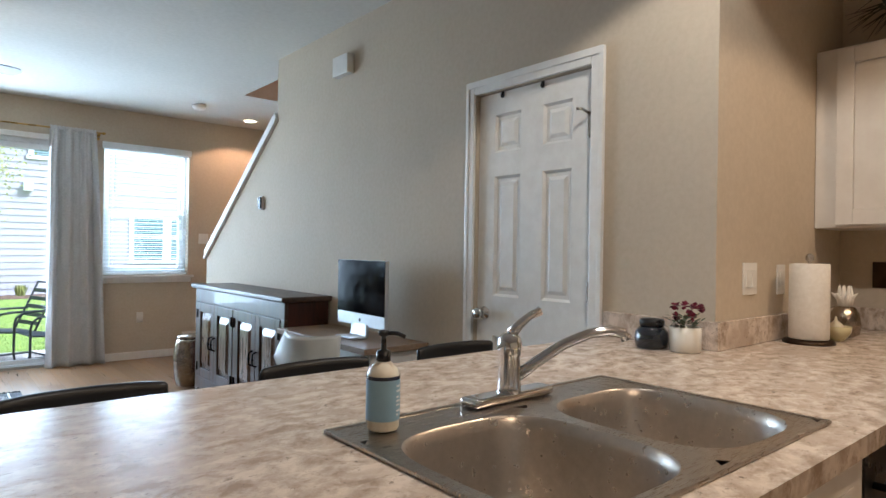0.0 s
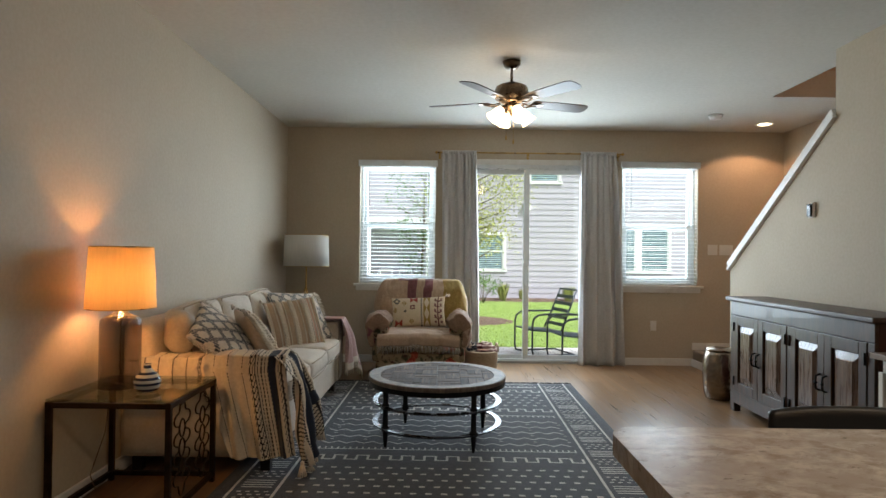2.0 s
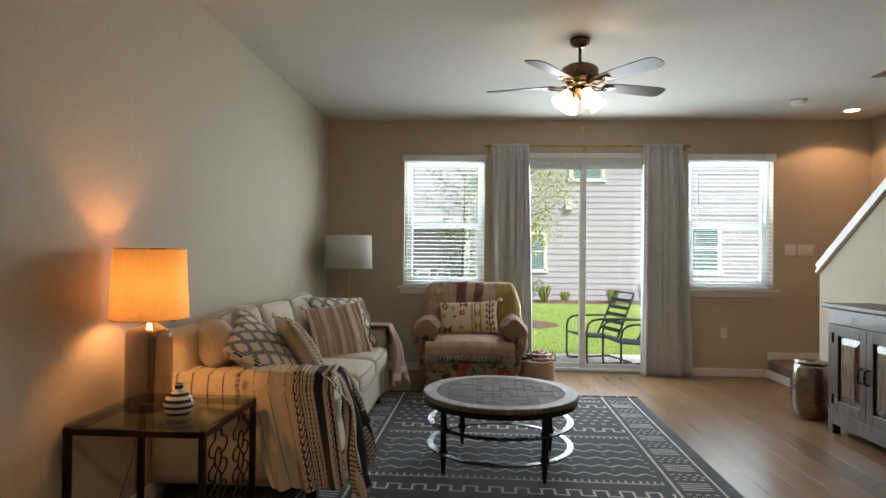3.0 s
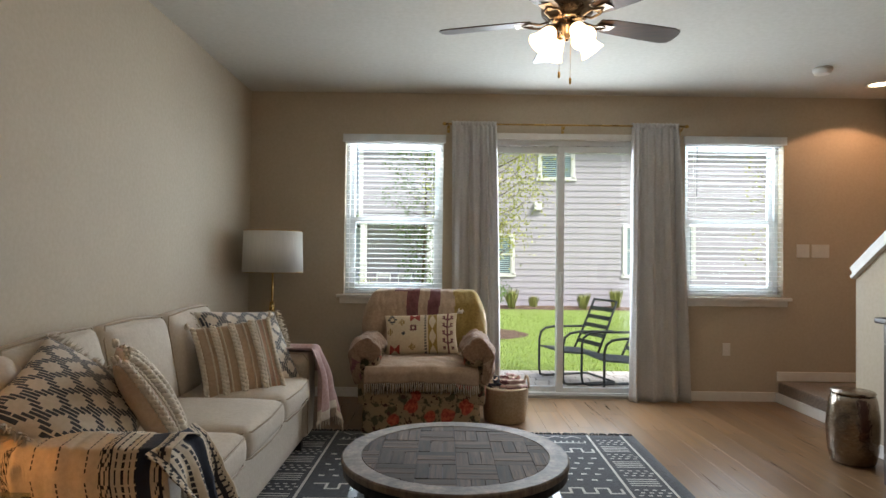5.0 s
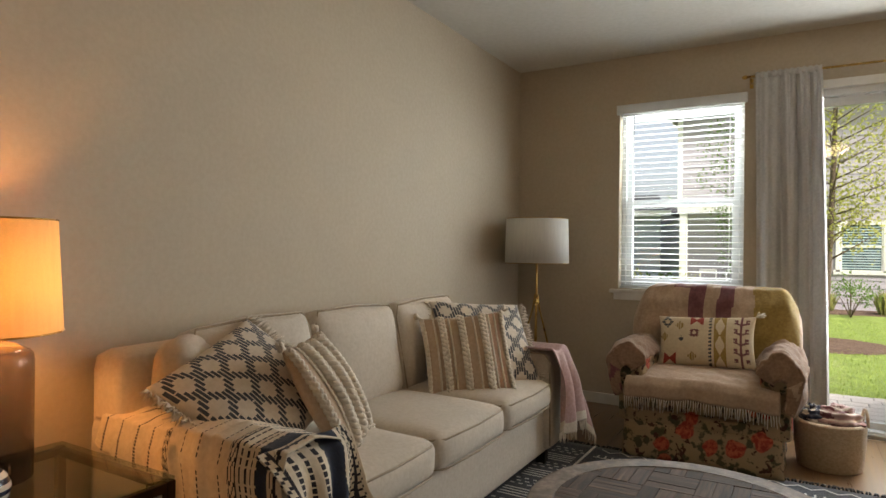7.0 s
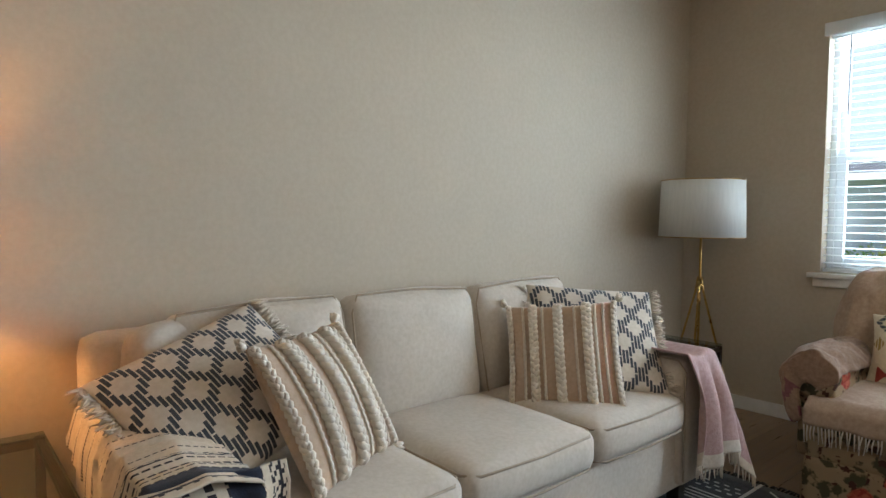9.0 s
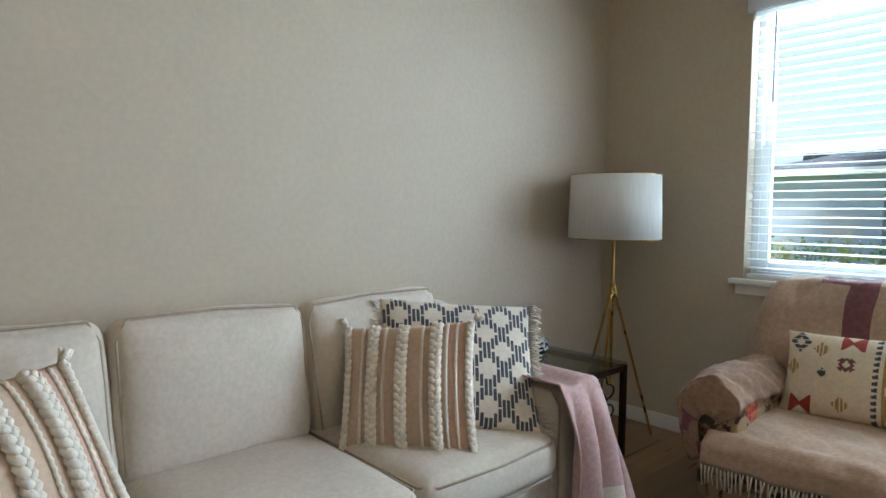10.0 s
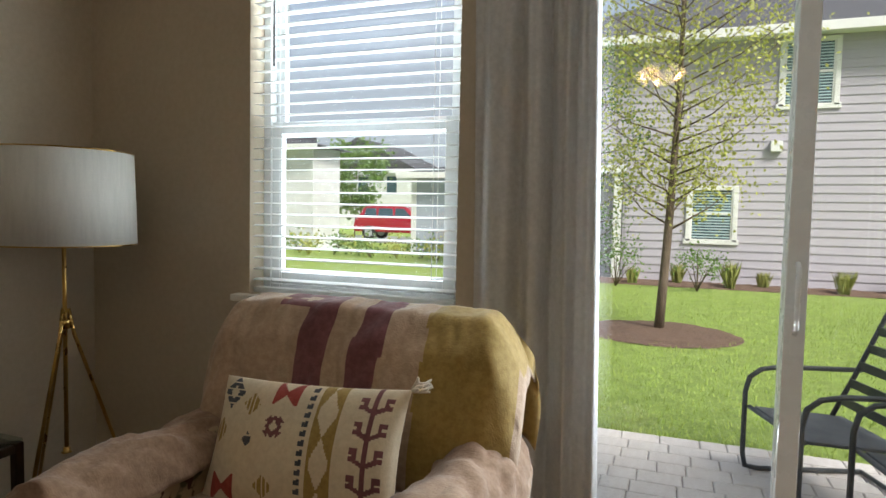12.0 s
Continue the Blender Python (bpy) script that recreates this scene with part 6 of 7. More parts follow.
base_unit(-0.27, 0.50, 0.68, 1.30, True, "white base cabinet at the end of the peninsula")
base_unit(0.502, 1.462, 0.68, 1.30, True, "white sink base cabinet under the worktop")
base_unit(1.466, 2.07, 0.68, 1.30, True, "black built-in dishwasher under the worktop", True)
base_unit(2.072, 2.75, 0.68, WY - 0.02, False, "white corner base cabinet under the worktop")
part("side_panel", boxed(-0.29, -0.2705, 0.68, 1.32, 0, CZ - 0.041), CABW, thing("peninsula_end_panel", "white painted end panel of the peninsula", "panel"))
part("wall_board", boxed(-0.29, RX - 0.03, 1.321, 1.34, 0, CZ - 0.041), WALL, thing("peninsula_back_panel", "beige panel behind the peninsula cabinets", "panel"))

# sink: a steel deck with two deep bowls
sk = thing("kitchen_sink", "double-bowl brushed stainless steel drop-in sink", "sink", pose(0, 0, CZ))


SINKSTEEL = mat("satin_sink_steel", "bfb7ad", "b5ada3", 0.33, 0.8, scale=50, bump=0, wear=0.04)


def superloop(cx, cy, hx, hy, n, z, e=0.6):
    r = []
    for k in range(n):
        a = 2 * math.pi * (k + 0.5) / n
        c, s = math.cos(a), math.sin(a)
        r.append((cx + hx * math.copysign(abs(c) ** e, c), cy + hy * math.copysign(abs(s) ** e, s), z))
    return r


def boxloop(x0, x1, y0, y1, n, z):
    r = []
    for k in range(n):
        a = 2 * math.pi * (k + 0.5) / n
        c, s = math.cos(a), math.sin(a)
        f = 1 / max(abs(c), abs(s))
        r.append(((x0 + x1) / 2 + (x1 - x0) / 2 * c * f, (y0 + y1) / 2 + (y1 - y0) / 2 * s * f, z))
    return r


deck = bmesh.new()
mid = (SKX0 + SKX1) / 2
for x0, x1 in ((SKX0 + 0.014, mid), (mid, SKX1 - 0.014)):
    N = 64
    cx, cy, hx, hy = (x0 + x1) / 2, (SKY0 + 0.014 + 1.155) / 2, (x1 - x0) / 2 - 0.016, (1.155 - SKY0 - 0.014) / 2 - 0.018
    a = [deck.verts.new(p) for p in boxloop(x0, x1, SKY0 + 0.014, 1.155, N, 0.006)]
    b = [deck.verts.new(p) for p in superloop(cx, cy, hx, hy, N, 0.006)]
    for k in range(N):
        deck.faces.new((a[k], a[(k + 1) % N], b[(k + 1) % N], b[k]))
    bowl = bmesh.new()
    loops = []
    for ins, z in ((0, 0.006), (0.004, 0.001), (0.008, -0.02), (0.016, -0.13), (0.028, -0.175), (0.055, -0.2), (0.10, -0.207)):
        loops.append([bowl.verts.new(p) for p in superloop(cx, cy, hx - ins, hy - ins, N, z)])
    for p, q in zip(loops, loops[1:]):
        for k in range(N):
            bowl.faces.new((p[k], p[(k + 1) % N], q[(k + 1) % N], q[k])).smooth = True
    bowl.faces.new(loops[-1])
    bo = part("bowl", bowl, SINKSTEEL, sk)
    bm = bmesh.new()
    lathe(bm, [(0.045, -0.206), (0.04, -0.203), (0.03, -0.205), (0.002, -0.205)], 24, (cx, cy, 0), cap=False)
    part("drain", bm, CHROME, bo)
box(deck, SKX0 + 0.014, SKX1 - 0.014, 1.155, SKY1 - 0.014, 0.003, 0.006)
part("deck", deck, STEEL, sk)
bm = bmesh.new()
for a in ((SKX0, SKX1, SKY0, SKY0 + 0.014), (SKX0, SKX1, SKY1 - 0.014, SKY1)):
    box(bm, *a, 0.0005, 0.0085, 0.003)
for a in ((SKX0, SKX0 + 0.014), (SKX1 - 0.014, SKX1)):
    box(bm, *a, SKY0 + 0.014, SKY1 - 0.014, 0.0005, 0.0085, 0.003)
part("raised_rim", bm, STEEL, sk)
fc = thing("kitchen_faucet", "chrome single-lever kitchen faucet with a curved spout", "faucet", pose(1.01, 1.205, CZ + 0.0065) @ Matrix.Scale(0.98, 4))
bm = bmesh.new()
softbox(bm, (0, 0, 0.011), (0.255, 0.055, 0.022), 0.0108, n=10)
part("base_plate", bm, CHROME, fc)
bm = bmesh.new()
lathe(bm, [(0.028, 0.018), (0.026, 0.03), (0.024, 0.10), (0.027, 0.105), (0.028, 0.125), (0.025, 0.14), (0.016, 0.15), (0.004, 0.153)], 28)
part("body", bm, CHROME, fc)
bm = bmesh.new()
tube(bm, [(0.015, -0.012, 0.055), (0.05, -0.035, 0.085), (0.10, -0.07, 0.125), (0.15, -0.105, 0.15), (0.19, -0.133, 0.158), (0.215, -0.15, 0.152), (0.222, -0.155, 0.138)], [0.014, 0.013, 0.012, 0.012, 0.012, 0.0125, 0.014], 14)
part("spout", bm, CHROME, fc)
bm = bmesh.new()
tube(bm, [(0.002, -0.002, 0.148), (0.018, -0.010, 0.168), (0.042, -0.020, 0.188), (0.066, -0.03, 0.200)], [0.014, 0.011, 0.009, 0.011], 12)
part("lever", bm, CHROME, fc)

sp = thing("soap_bottle", "hand soap pump bottle with a pale blue label by the sink", "soap bottle", pose(0.661, 1.187, CZ + 0.009) @ Matrix.Scale(0.88, 4))
SOAP = mat("cream_soap", "e2dccb", "d8d1bd", 0.25, bump=0, coat=0.4)
LABEL = mat("pale_blue_label", "8fb0c6", "86a7be", 0.5, bump=0, wear=0.05)
bm = bmesh.new()
lathe(bm, [(0.03, 0), (0.034, 0.006), (0.0345, 0.11), (0.03, 0.126), (0.018, 0.136), (0.014, 0.14)], 28)
bot = part("bottle", bm, SOAP, sp)
bm = bmesh.new()
lathe(bm, [(0.0352, 0.022), (0.0352, 0.105)], 28, cap=False)
part("label_band", bm, LABEL, bot, "pale blue paper label")
bm = bmesh.new()
lathe(bm, [(0.0353, 0.1045), (0.0353, 0.112)], 28, cap=False)
part("label_edge", bm, VB, bot)
bm = bmesh.new()
for i, (z, w) in enumerate(((0.09, 20), (0.08, 26), (0.068, 14), (0.06, 24), (0.052, 18), (0.04, 30), (0.032, 12))):
    for k in range(w):
        a0, a1 = radians(-75 + k), radians(-74 + k)
        bm.faces.new([bm.verts.new((0.0357 * math.cos(a), 0.0357 * math.sin(a), zz)) for a, zz in ((a0, z), (a1, z), (a1, z + 0.004), (a0, z + 0.004))])
part("print_lines", bm, mat("label_print", "dfe6ea", rough=0.6, bump=0), bot, "unreadable pale print")
bm = bmesh.new()
lathe(bm, [(0.014, 0.138), (0.015, 0.142), (0.015, 0.16), (0.006, 0.164), (0.005, 0.19), (0.011, 0.192), (0.011, 0.202), (0.004, 0.204)], 16)
tube(bm, [(0, 0, 0.197), (0.02, -0.02, 0.197), (0.032, -0.032, 0.19)], 0.0045, 8)
part("pump", bm, DARKPLASTIC, sp, "black pump head")
fp = thing("flower_pot", "white ceramic pot with small maroon flowers on the worktop", "plant", pose(2.015, 1.335, CZ) @ Matrix.Scale(1.07, 4))
bm = bmesh.new()
lathe(bm, [(0.044, 0), (0.048, 0.004), (0.05, 0.08), (0.046, 0.08), (0.044, 0.07), (0.002, 0.068)], 28)
part("pot", bm, VW, fp)
LEAF = mat("grey_green_leaf", "5d6650", "4b543f", 0.6, scale=30)
MAROON = mat("maroon_petal", "6d2038", "8a2f4c", 0.6, scale=40)
rnd = random.Random(12)
lf, pt = bmesh.new(), bmesh.new()
for i in range(60):
    a, r, z = rnd.uniform(0, 6.28), rnd.uniform(0, 0.05), rnd.uniform(0.075, 0.115)
    d = Vector((math.cos(a), math.sin(a), rnd.uniform(0, 0.8))).normalized() * rnd.uniform(0.02, 0.035)
    p = Vector((r * math.cos(a), r * math.sin(a), z))
    s = d.cross(Vector((0, 0, 1))).normalized() * 0.007
    lf.faces.new([lf.verts.new(q) for q in (p, p + d * 0.5 + s, p + d, p + d * 0.5 - s)])
for i in range(9):
    a, r = rnd.uniform(0, 6.28), rnd.uniform(0.015, 0.06)
    c = Vector((r * math.cos(a), r * math.sin(a), rnd.uniform(0.11, 0.15)))
    for k in range(12):
        d = Vector([rnd.gauss(0, 1) for _ in range(3)]).normalized() * 0.017
        s = d.cross(Vector((0.3, 0.2, 1))).normalized() * 0.009
        pt.faces.new([pt.verts.new(q) for q in (c, c + d * 0.6 + s, c + d, c + d * 0.6 - s)])
part("leaves", lf, LEAF, fp)
part("flowers", pt, MAROON, fp)
cj = thing("candle_jar", "dark blue glass candle jar with a lid", "jar", pose(1.994, 1.45, CZ) @ Matrix.Scale(1.07, 4))
bm = bmesh.new()
lathe(bm, [(0.042, 0), (0.052, 0.006), (0.055, 0.03), (0.053, 0.055), (0.04, 0.07), (0.036, 0.075)], 28)
part("body", bm, mat("dark_blue_glass", "1d2530", "161c25", 0.1, bump=0, coat=0.5), cj)
bm = bmesh.new()
lathe(bm, [(0.04, 0.075), (0.041, 0.09), (0.036, 0.097), (0.01, 0.1)], 28)
part("lid", bm, DARKPLASTIC, cj)
pt_ = thing("paper_towel_holder", "paper towel roll on a round metal holder", "paper towels", pose(2.622, 1.16, CZ) @ Matrix.Scale(1.05, 4))
bm = bmesh.new()
lathe(bm, [(0.085, 0), (0.086, 0.006), (0.08, 0.014), (0.01, 0.016)], 32)
part("base", bm, BRONZE, pt_)
bm = bmesh.new()
lathe(bm, [(0.006, 0.014), (0.006, 0.30), (0.014, 0.305), (0.014, 0.32), (0.004, 0.328)], 14)
part("rod", bm, STEEL, pt_)
bm = bmesh.new()
lathe(bm, [(0.02, 0.017), (0.064, 0.017), (0.066, 0.02), (0.066, 0.288), (0.064, 0.291), (0.02, 0.291)], 40)
part("roll", bm, fabric("paper_towel", "e8e2d8", "e0d9cd", 300), pt_)
jar = thing("pineapple_jar", "silver and white pineapple-shaped canister on the worktop", "canister", pose(2.96, 1.14, CZ) @ Matrix.Scale(1.07, 4))
bm = bmesh.new()
lathe(bm, [(0.03, 0), (0.05, 0.012), (0.055, 0.05), (0.05, 0.09), (0.035, 0.115), (0.025, 0.12)], 24)
part("body", bm, HAM, jar)
bm = bmesh.new()
for k in range(14):
    a = 2 * math.pi * k / 7 + (0.4 if k > 6 else 0)
    h = 0.2 if k > 6 else 0.17
    r = 0.02 if k > 6 else 0.045
    tube(bm, [(0.015 * math.cos(a), 0.015 * math.sin(a), 0.115), (0.02 * math.cos(a), 0.02 * math.sin(a), 0.15), (r * math.cos(a), r * math.sin(a), h)], [0.01, 0.011, 0.002], 6)
part("crown", bm, VW, jar)
gb = thing("small_bowl", "small cream ceramic bowl beside the paper towels", "bowl", pose(2.79, 1.12, CZ) @ Matrix.Scale(1.07, 4))
bm = bmesh.new()
lathe(bm, [(0.025, 0), (0.03, 0.006), (0.048, 0.03), (0.052, 0.055), (0.047, 0.055), (0.03, 0.02), (0.002, 0.016)], 24)
part("bowl", bm, mat("cream_glaze", "c9bd92", rough=0.25, bump=0), gb)
bm = bmesh.new()
lathe(bm, [(0.03, 0.045), (0.022, 0.062), (0.006, 0.075), (0.003, 0.09)], 12)
part("lid", bm, mat("garlic_white", "ddd3b8", rough=0.5), gb)
TILE = mat("taupe_tile", "8c7b6a", "7c6c5c", 0.3, wear=0.1)
uc = thing("wall_cabinet", "white painted wall cabinet with a recessed-panel door", "cabinet", pose(3.03, 1.283, 1.395) @ Matrix.Diagonal((1.0, 1.0, 1.026, 1.0)))
part("body", boxed(0.0, SX - 3.03 - 0.001, -0.76, 0, 0, 0.76, bevel=0.003), CABW, uc)
bm = bmesh.new()
for a in ((-0.755, -0.69, 0.012, 0.748), (-0.15, -0.085, 0.012, 0.748)):
    box(bm, -0.02, -0.001, a[0], a[1], a[2], a[3], 0.003)
for a in ((-0.69, -0.15, 0.012, 0.077), (-0.69, -0.15, 0.683, 0.748)):
    box(bm, -0.02, -0.001, a[0], a[1], a[2], a[3], 0.003)
box(bm, -0.010, -0.001, -0.688, -0.152, 0.079, 0.681)
part("door", bm, CABW, uc)
wc = thing("wall_cabinet", "white painted wall cabinet beside the first one", "cabinet", pose(3.03, 0.521, 1.395) @ Matrix.Diagonal((1.0, 1.0, 1.026, 1.0)))
part("body", boxed(0.0, SX - 3.03 - 0.001, -0.9, 0, 0, 0.76, bevel=0.003), CABW, wc)
part("door", boxed(-0.02, -0.001, -0.89, -0.01, 0.012, 0.748, bevel=0.004), CABW, wc)
wp = thing("wall_plate_outlet", "dark brown outlet plate on the kitchen wall", "outlet", pose(SX, 1.09, 1.19))
part("cover_plate", boxed(-0.008, 0, -0.06, 0.06, -0.06, 0.06, bevel=0.003), BRONZE, wp)
gp = thing("artificial_grass", "dark green grass plant on top of the wall cabinet", "plant", pose(3.22, 1.0, 2.176))
bm = bmesh.new()
lathe(bm, [(0.05, 0), (0.06, 0.01), (0.065, 0.08), (0.06, 0.08), (0.002, 0.07)], 20)
part("pot", bm, BRONZE, gp)
bm = bmesh.new()
rnd = random.Random(7)
for i in range(70):
    a, l = rnd.uniform(0, 6.28), rnd.uniform(0.16, 0.30)
    d = Vector((math.cos(a), math.sin(a), 0))
    tube(bm, [d * 0.02 + Vector((0, 0, 0.07)), d * l * 0.4 + Vector((0, 0, 0.07 + l * 0.6)), d * l + Vector((0, 0, 0.07 + l * rnd.uniform(0.1, 0.6)))], [0.003, 0.0035, 0.0008], 4)
part("blades", bm, mat("dark_green_blade", "2c3a22", "1f2b18", 0.5), gp)


# ---- outdoors ----
GZ = -0.14
GRASS = mat("lawn_grass", "a3ba5b", "819b44", 0.9, scale=45, bump=1.0, bscale=220, dist=0.02, wear=0.3)
DISTANT = mat("far_lawn", "82994f", "6b8443", 0.95, scale=3, bump=0)
ROAD = mat("asphalt_road", "8d8d8c", "7c7c7b", 0.9, scale=20)
MULCH = mat("brown_mulch", "7b6354", "584539", 0.95, scale=35, bump=1.0, bscale=120, dist=0.02)
PAVER = mat("grey_pink_paver", "d8d2ce", "c6bfba", 0.85, scale=30, bump=0.5, bscale=90)
SAND = mat("paver_joint_sand", "756c64", "655c55", 0.95, scale=60)
SIDING = mat("grey_lap_siding", "b7b2bc", "ada8b2", 0.7, scale=4, stretch=(0.3, 1, 8), bump=0.2, bscale=60, wear=0.06)
HTRIM = mat("white_house_trim", "e6e6e4", "dcdcda", 0.5, wear=0.05)
ROOF = mat("charcoal_shingle", "53545a", "3e3f45", 0.9, scale=30, stretch=(1, 1, 1), bump=0.8, bscale=25, dist=0.01)
HGLASS = mat("house_window_glass", "3f5961", "314850", 0.08, bump=0, coat=0.5)
FOUND = mat("painted_foundation", "9b9494", "8c8585", 0.9, bump=0.4)
GROUNDPLANE = structure("ground", boxed(-400, 400, BY + OUT, 600, -1.0, GZ), GRASS, "green mown lawn", "ground")
bm = bmesh.new()
box(bm, -1.9, 3.6, BY + OUT, 9.72, GZ + 0.001, GZ + 0.02)
patio = structure("pavement", bm, SAND, "paver patio outside the sliding door", "pavement")

# tufts of grass near the patio
rnd = random.Random(3)
v, f = [], []
for i in range(15000):
    x, y = rnd.uniform(-3.2, 4.2), 9.73 + 8.3 * rnd.random() ** 1.7
    h, a = rnd.uniform(0.02, 0.05), rnd.uniform(0, 3.14)
    dx, dy = 0.006 * math.cos(a), 0.006 * math.sin(a)
    lx, ly = rnd.uniform(-0.02, 0.02), rnd.uniform(-0.02, 0.02)
    n = len(v)
    v += [(x - dx, y - dy, GZ), (x + dx, y + dy, GZ), (x + lx, y + ly, GZ + h)]
    f.append((n, n + 1, n + 2))
me = bpy.data.meshes.new("grass_blades")
me.from_pydata(v, [], f)
me.materials.append(thin(mat("grass_blade", "bccd70", "97b04f", 0.7, scale=6, bump=0), 0.3))
tagged(new("lawn_grass_blades", me), "short green grass blades of the lawn", "grass", "", "stuff")

# neighbouring house: lap siding, windows, a corner porch
HY, HX0, HX1, EAVE, HB = 20.0, -3.2, 13.0, 5.06, -0.1
house = thing("neighbour_house", "two-storey house with grey lap siding and white window trim", "house")
PX1, PZ = -1.0, 2.30
bm = bmesh.new()
box(bm, PX1, HX1, HY, HY + 0.2, HB, EAVE)
box(bm, HX0, PX1, HY, HY + 0.2, PZ, EAVE)
box(bm, HX0, PX1, HY + 1.0, HY + 1.2, HB, PZ)
box(bm, PX1, PX1 + 0.15, HY + 0.2, HY + 1.0, HB, PZ)
box(bm, HX0, PX1, HY + 0.2, HY + 1.0, PZ, PZ + 0.1)
box(bm, HX0, HX0 + 0.2, HY + 0.2, HY + 9, PZ, EAVE)
box(bm, HX0, HX0 + 0.2, HY + 1.2, HY + 9, HB, PZ)
part("wall", bm, SIDING, house)
part("foundation", boxed(HX0, HX1, HY + 0.02, HY + 8, GZ, HB - 0.001), FOUND, house)
bm = bmesh.new()
y0, y1 = HY - 0.45, HY + 9.4
rv = [bm.verts.new(p) for p in ((HX0 - 0.45, y0, EAVE + 0.12), (HX1 + 0.45, y0, EAVE + 0.12), (HX1 + 0.45, y1, EAVE + 0.12), (HX0 - 0.45, y1, EAVE + 0.12), (HX0 + 4.2, (y0 + y1) / 2, EAVE + 2.7), (HX1 - 4.2, (y0 + y1) / 2, EAVE + 2.7))]
for q in ((0, 1, 5, 4), (1, 2, 5), (2, 3, 4, 5), (3, 0, 4), (3, 2, 1, 0)):
    bm.faces.new([rv[i] for i in q])
part("roof", bm, ROOF, house)
bm = bmesh.new()
box(bm, HX0 - 0.45, HX1 + 0.45, y0 - 0.02, y0 + 0.02, EAVE - 0.06, EAVE + 0.13, 0.01)
box(bm, HX0 - 0.47, HX0 - 0.43, y0 + 0.02, y1, EAVE - 0.06, EAVE + 0.13, 0.01)
part("gutter", bm, HTRIM, house)
part("soffit", boxed(HX0 - 0.42, HX1 + 0.42, y0 + 0.021, HY - 0.001, EAVE - 0.03, EAVE), HTRIM, house)
bm = bmesh.new()
box(bm, HX0 - 0.02, HX0 + 0.1, HY - 0.04, HY + 0.1, PZ, EAVE - 0.031)
box(bm, HX0 - 0.01, PX1 + 0.05, HY - 0.05, HY - 0.001, PZ - 0.02, PZ + 0.16)
part("corner_board", bm, HTRIM, house)
for x in (HX0 + 0.12, PX1 - 0.12):
    part("porch_post", boxed(x - 0.09, x + 0.09, HY + 0.0, HY + 0.18, GZ, PZ - 0.021, bevel=0.01), HTRIM, house)


def house_window(x0, x1, z0, z1, twin=False):
    bm = bmesh.new()
    t = 0.1
    for a, b, c, d in ((x0, x0 + t, z0, z1), (x1 - t, x1, z0, z1), (x0 + t, x1 - t, z1 - t, z1), (x0 - 0.04, x1 + 0.04, z0 - 0.06, z0 + 0.05)):
        box(bm, a, b, HY - 0.055, HY - 0.002, c, d, 0.006)
    w = part("window", bm, HTRIM, house)
    spans = [(x0 + t, x1 - t)]
    if twin:
        m = (x0 + x1) / 2
        part("mullion", boxed(m - 0.09, m + 0.09, HY - 0.05, HY - 0.003, z0 + 0.05, z1 - t), HTRIM, w)
        spans = [(x0 + t, m - 0.09), (m + 0.09, x1 - t)]
    for a, b in spans:
        part("pane", boxed(a, b, HY - 0.022, HY - 0.004, z0 + 0.05, z1 - t), HGLASS, w)
        bm = bmesh.new()
        zm = (z0 + z1) / 2
        box(bm, a, b, HY - 0.04, HY - 0.0225, zm - 0.025, zm + 0.025)
        for q in (a, b - 0.03):
            box(bm, q, q + 0.03, HY - 0.04, HY - 0.0225, z0 + 0.05, zm - 0.025)
            box(bm, q, q + 0.03, HY - 0.04, HY - 0.0225, zm + 0.025, z1 - t)
        part("sash", bm, HTRIM, w)
        bm = bmesh.new()
        z = z0 + 0.08
        while z < z1 - t - 0.03:
            box(bm, a + 0.03, b - 0.03, HY - 0.0285, HY - 0.0225, z, z + 0.026)
            z += 0.06
        part("blind", bm, mat("far_blind", "b8cfd4", rough=0.6, bump=0), w)


house_window(0.33, 1.35, 0.80, 2.0)
house_window(2.0, 3.09, 3.62, 5.0)
house_window(4.5, 6.62, 0.80, 2.30, True)
bm = bmesh.new()
box(bm, 1.90, 2.12, HY - 0.12, HY - 0.02, 2.70, 2.92, 0.01)
part("vent_hood", bm, HTRIM, house)
bt_ = thing("bistro_set", "white metal bistro chair with a potted plant on the far porch", "chair", pose(-2.2, HY + 0.55, GZ))
for x in (-0.35, 0.3):
    bm = bmesh.new()
    for s in (-0.2, 0.2):
        tube(bm, [(x + s, 0.2, 0), (x + s, 0.2, 0.5), (x + s, 0.25, 0.9)], 0.02, 6)
        tube(bm, [(x + s, -0.2, 0), (x + s, -0.2, 0.48)], 0.02, 6)
    box(bm, x - 0.22, x + 0.22, -0.22, 0.22, 0.46, 0.5, 0.01)
    box(bm, x - 0.2, x + 0.2, 0.22, 0.26, 0.82, 0.92, 0.01)
    part("chair_frame", bm, HTRIM, bt_)


# trees and shrubs
BARK = mat("grey_brown_bark", "7a6a5b", "5a4d42", 0.9, scale=20, stretch=(3, 3, 0.6), bump=0.8, bscale=60, dist=0.005)
LEAVES = thin(mat("yellow_green_leaf", "cdce78", "b0b658", 0.6, scale=3, bump=0, wear=0.3), 0.4)
LEAVES2 = thin(mat("mid_green_leaf", "7f9f55", "64863f", 0.6, scale=3, bump=0, wear=0.3), 0.35)


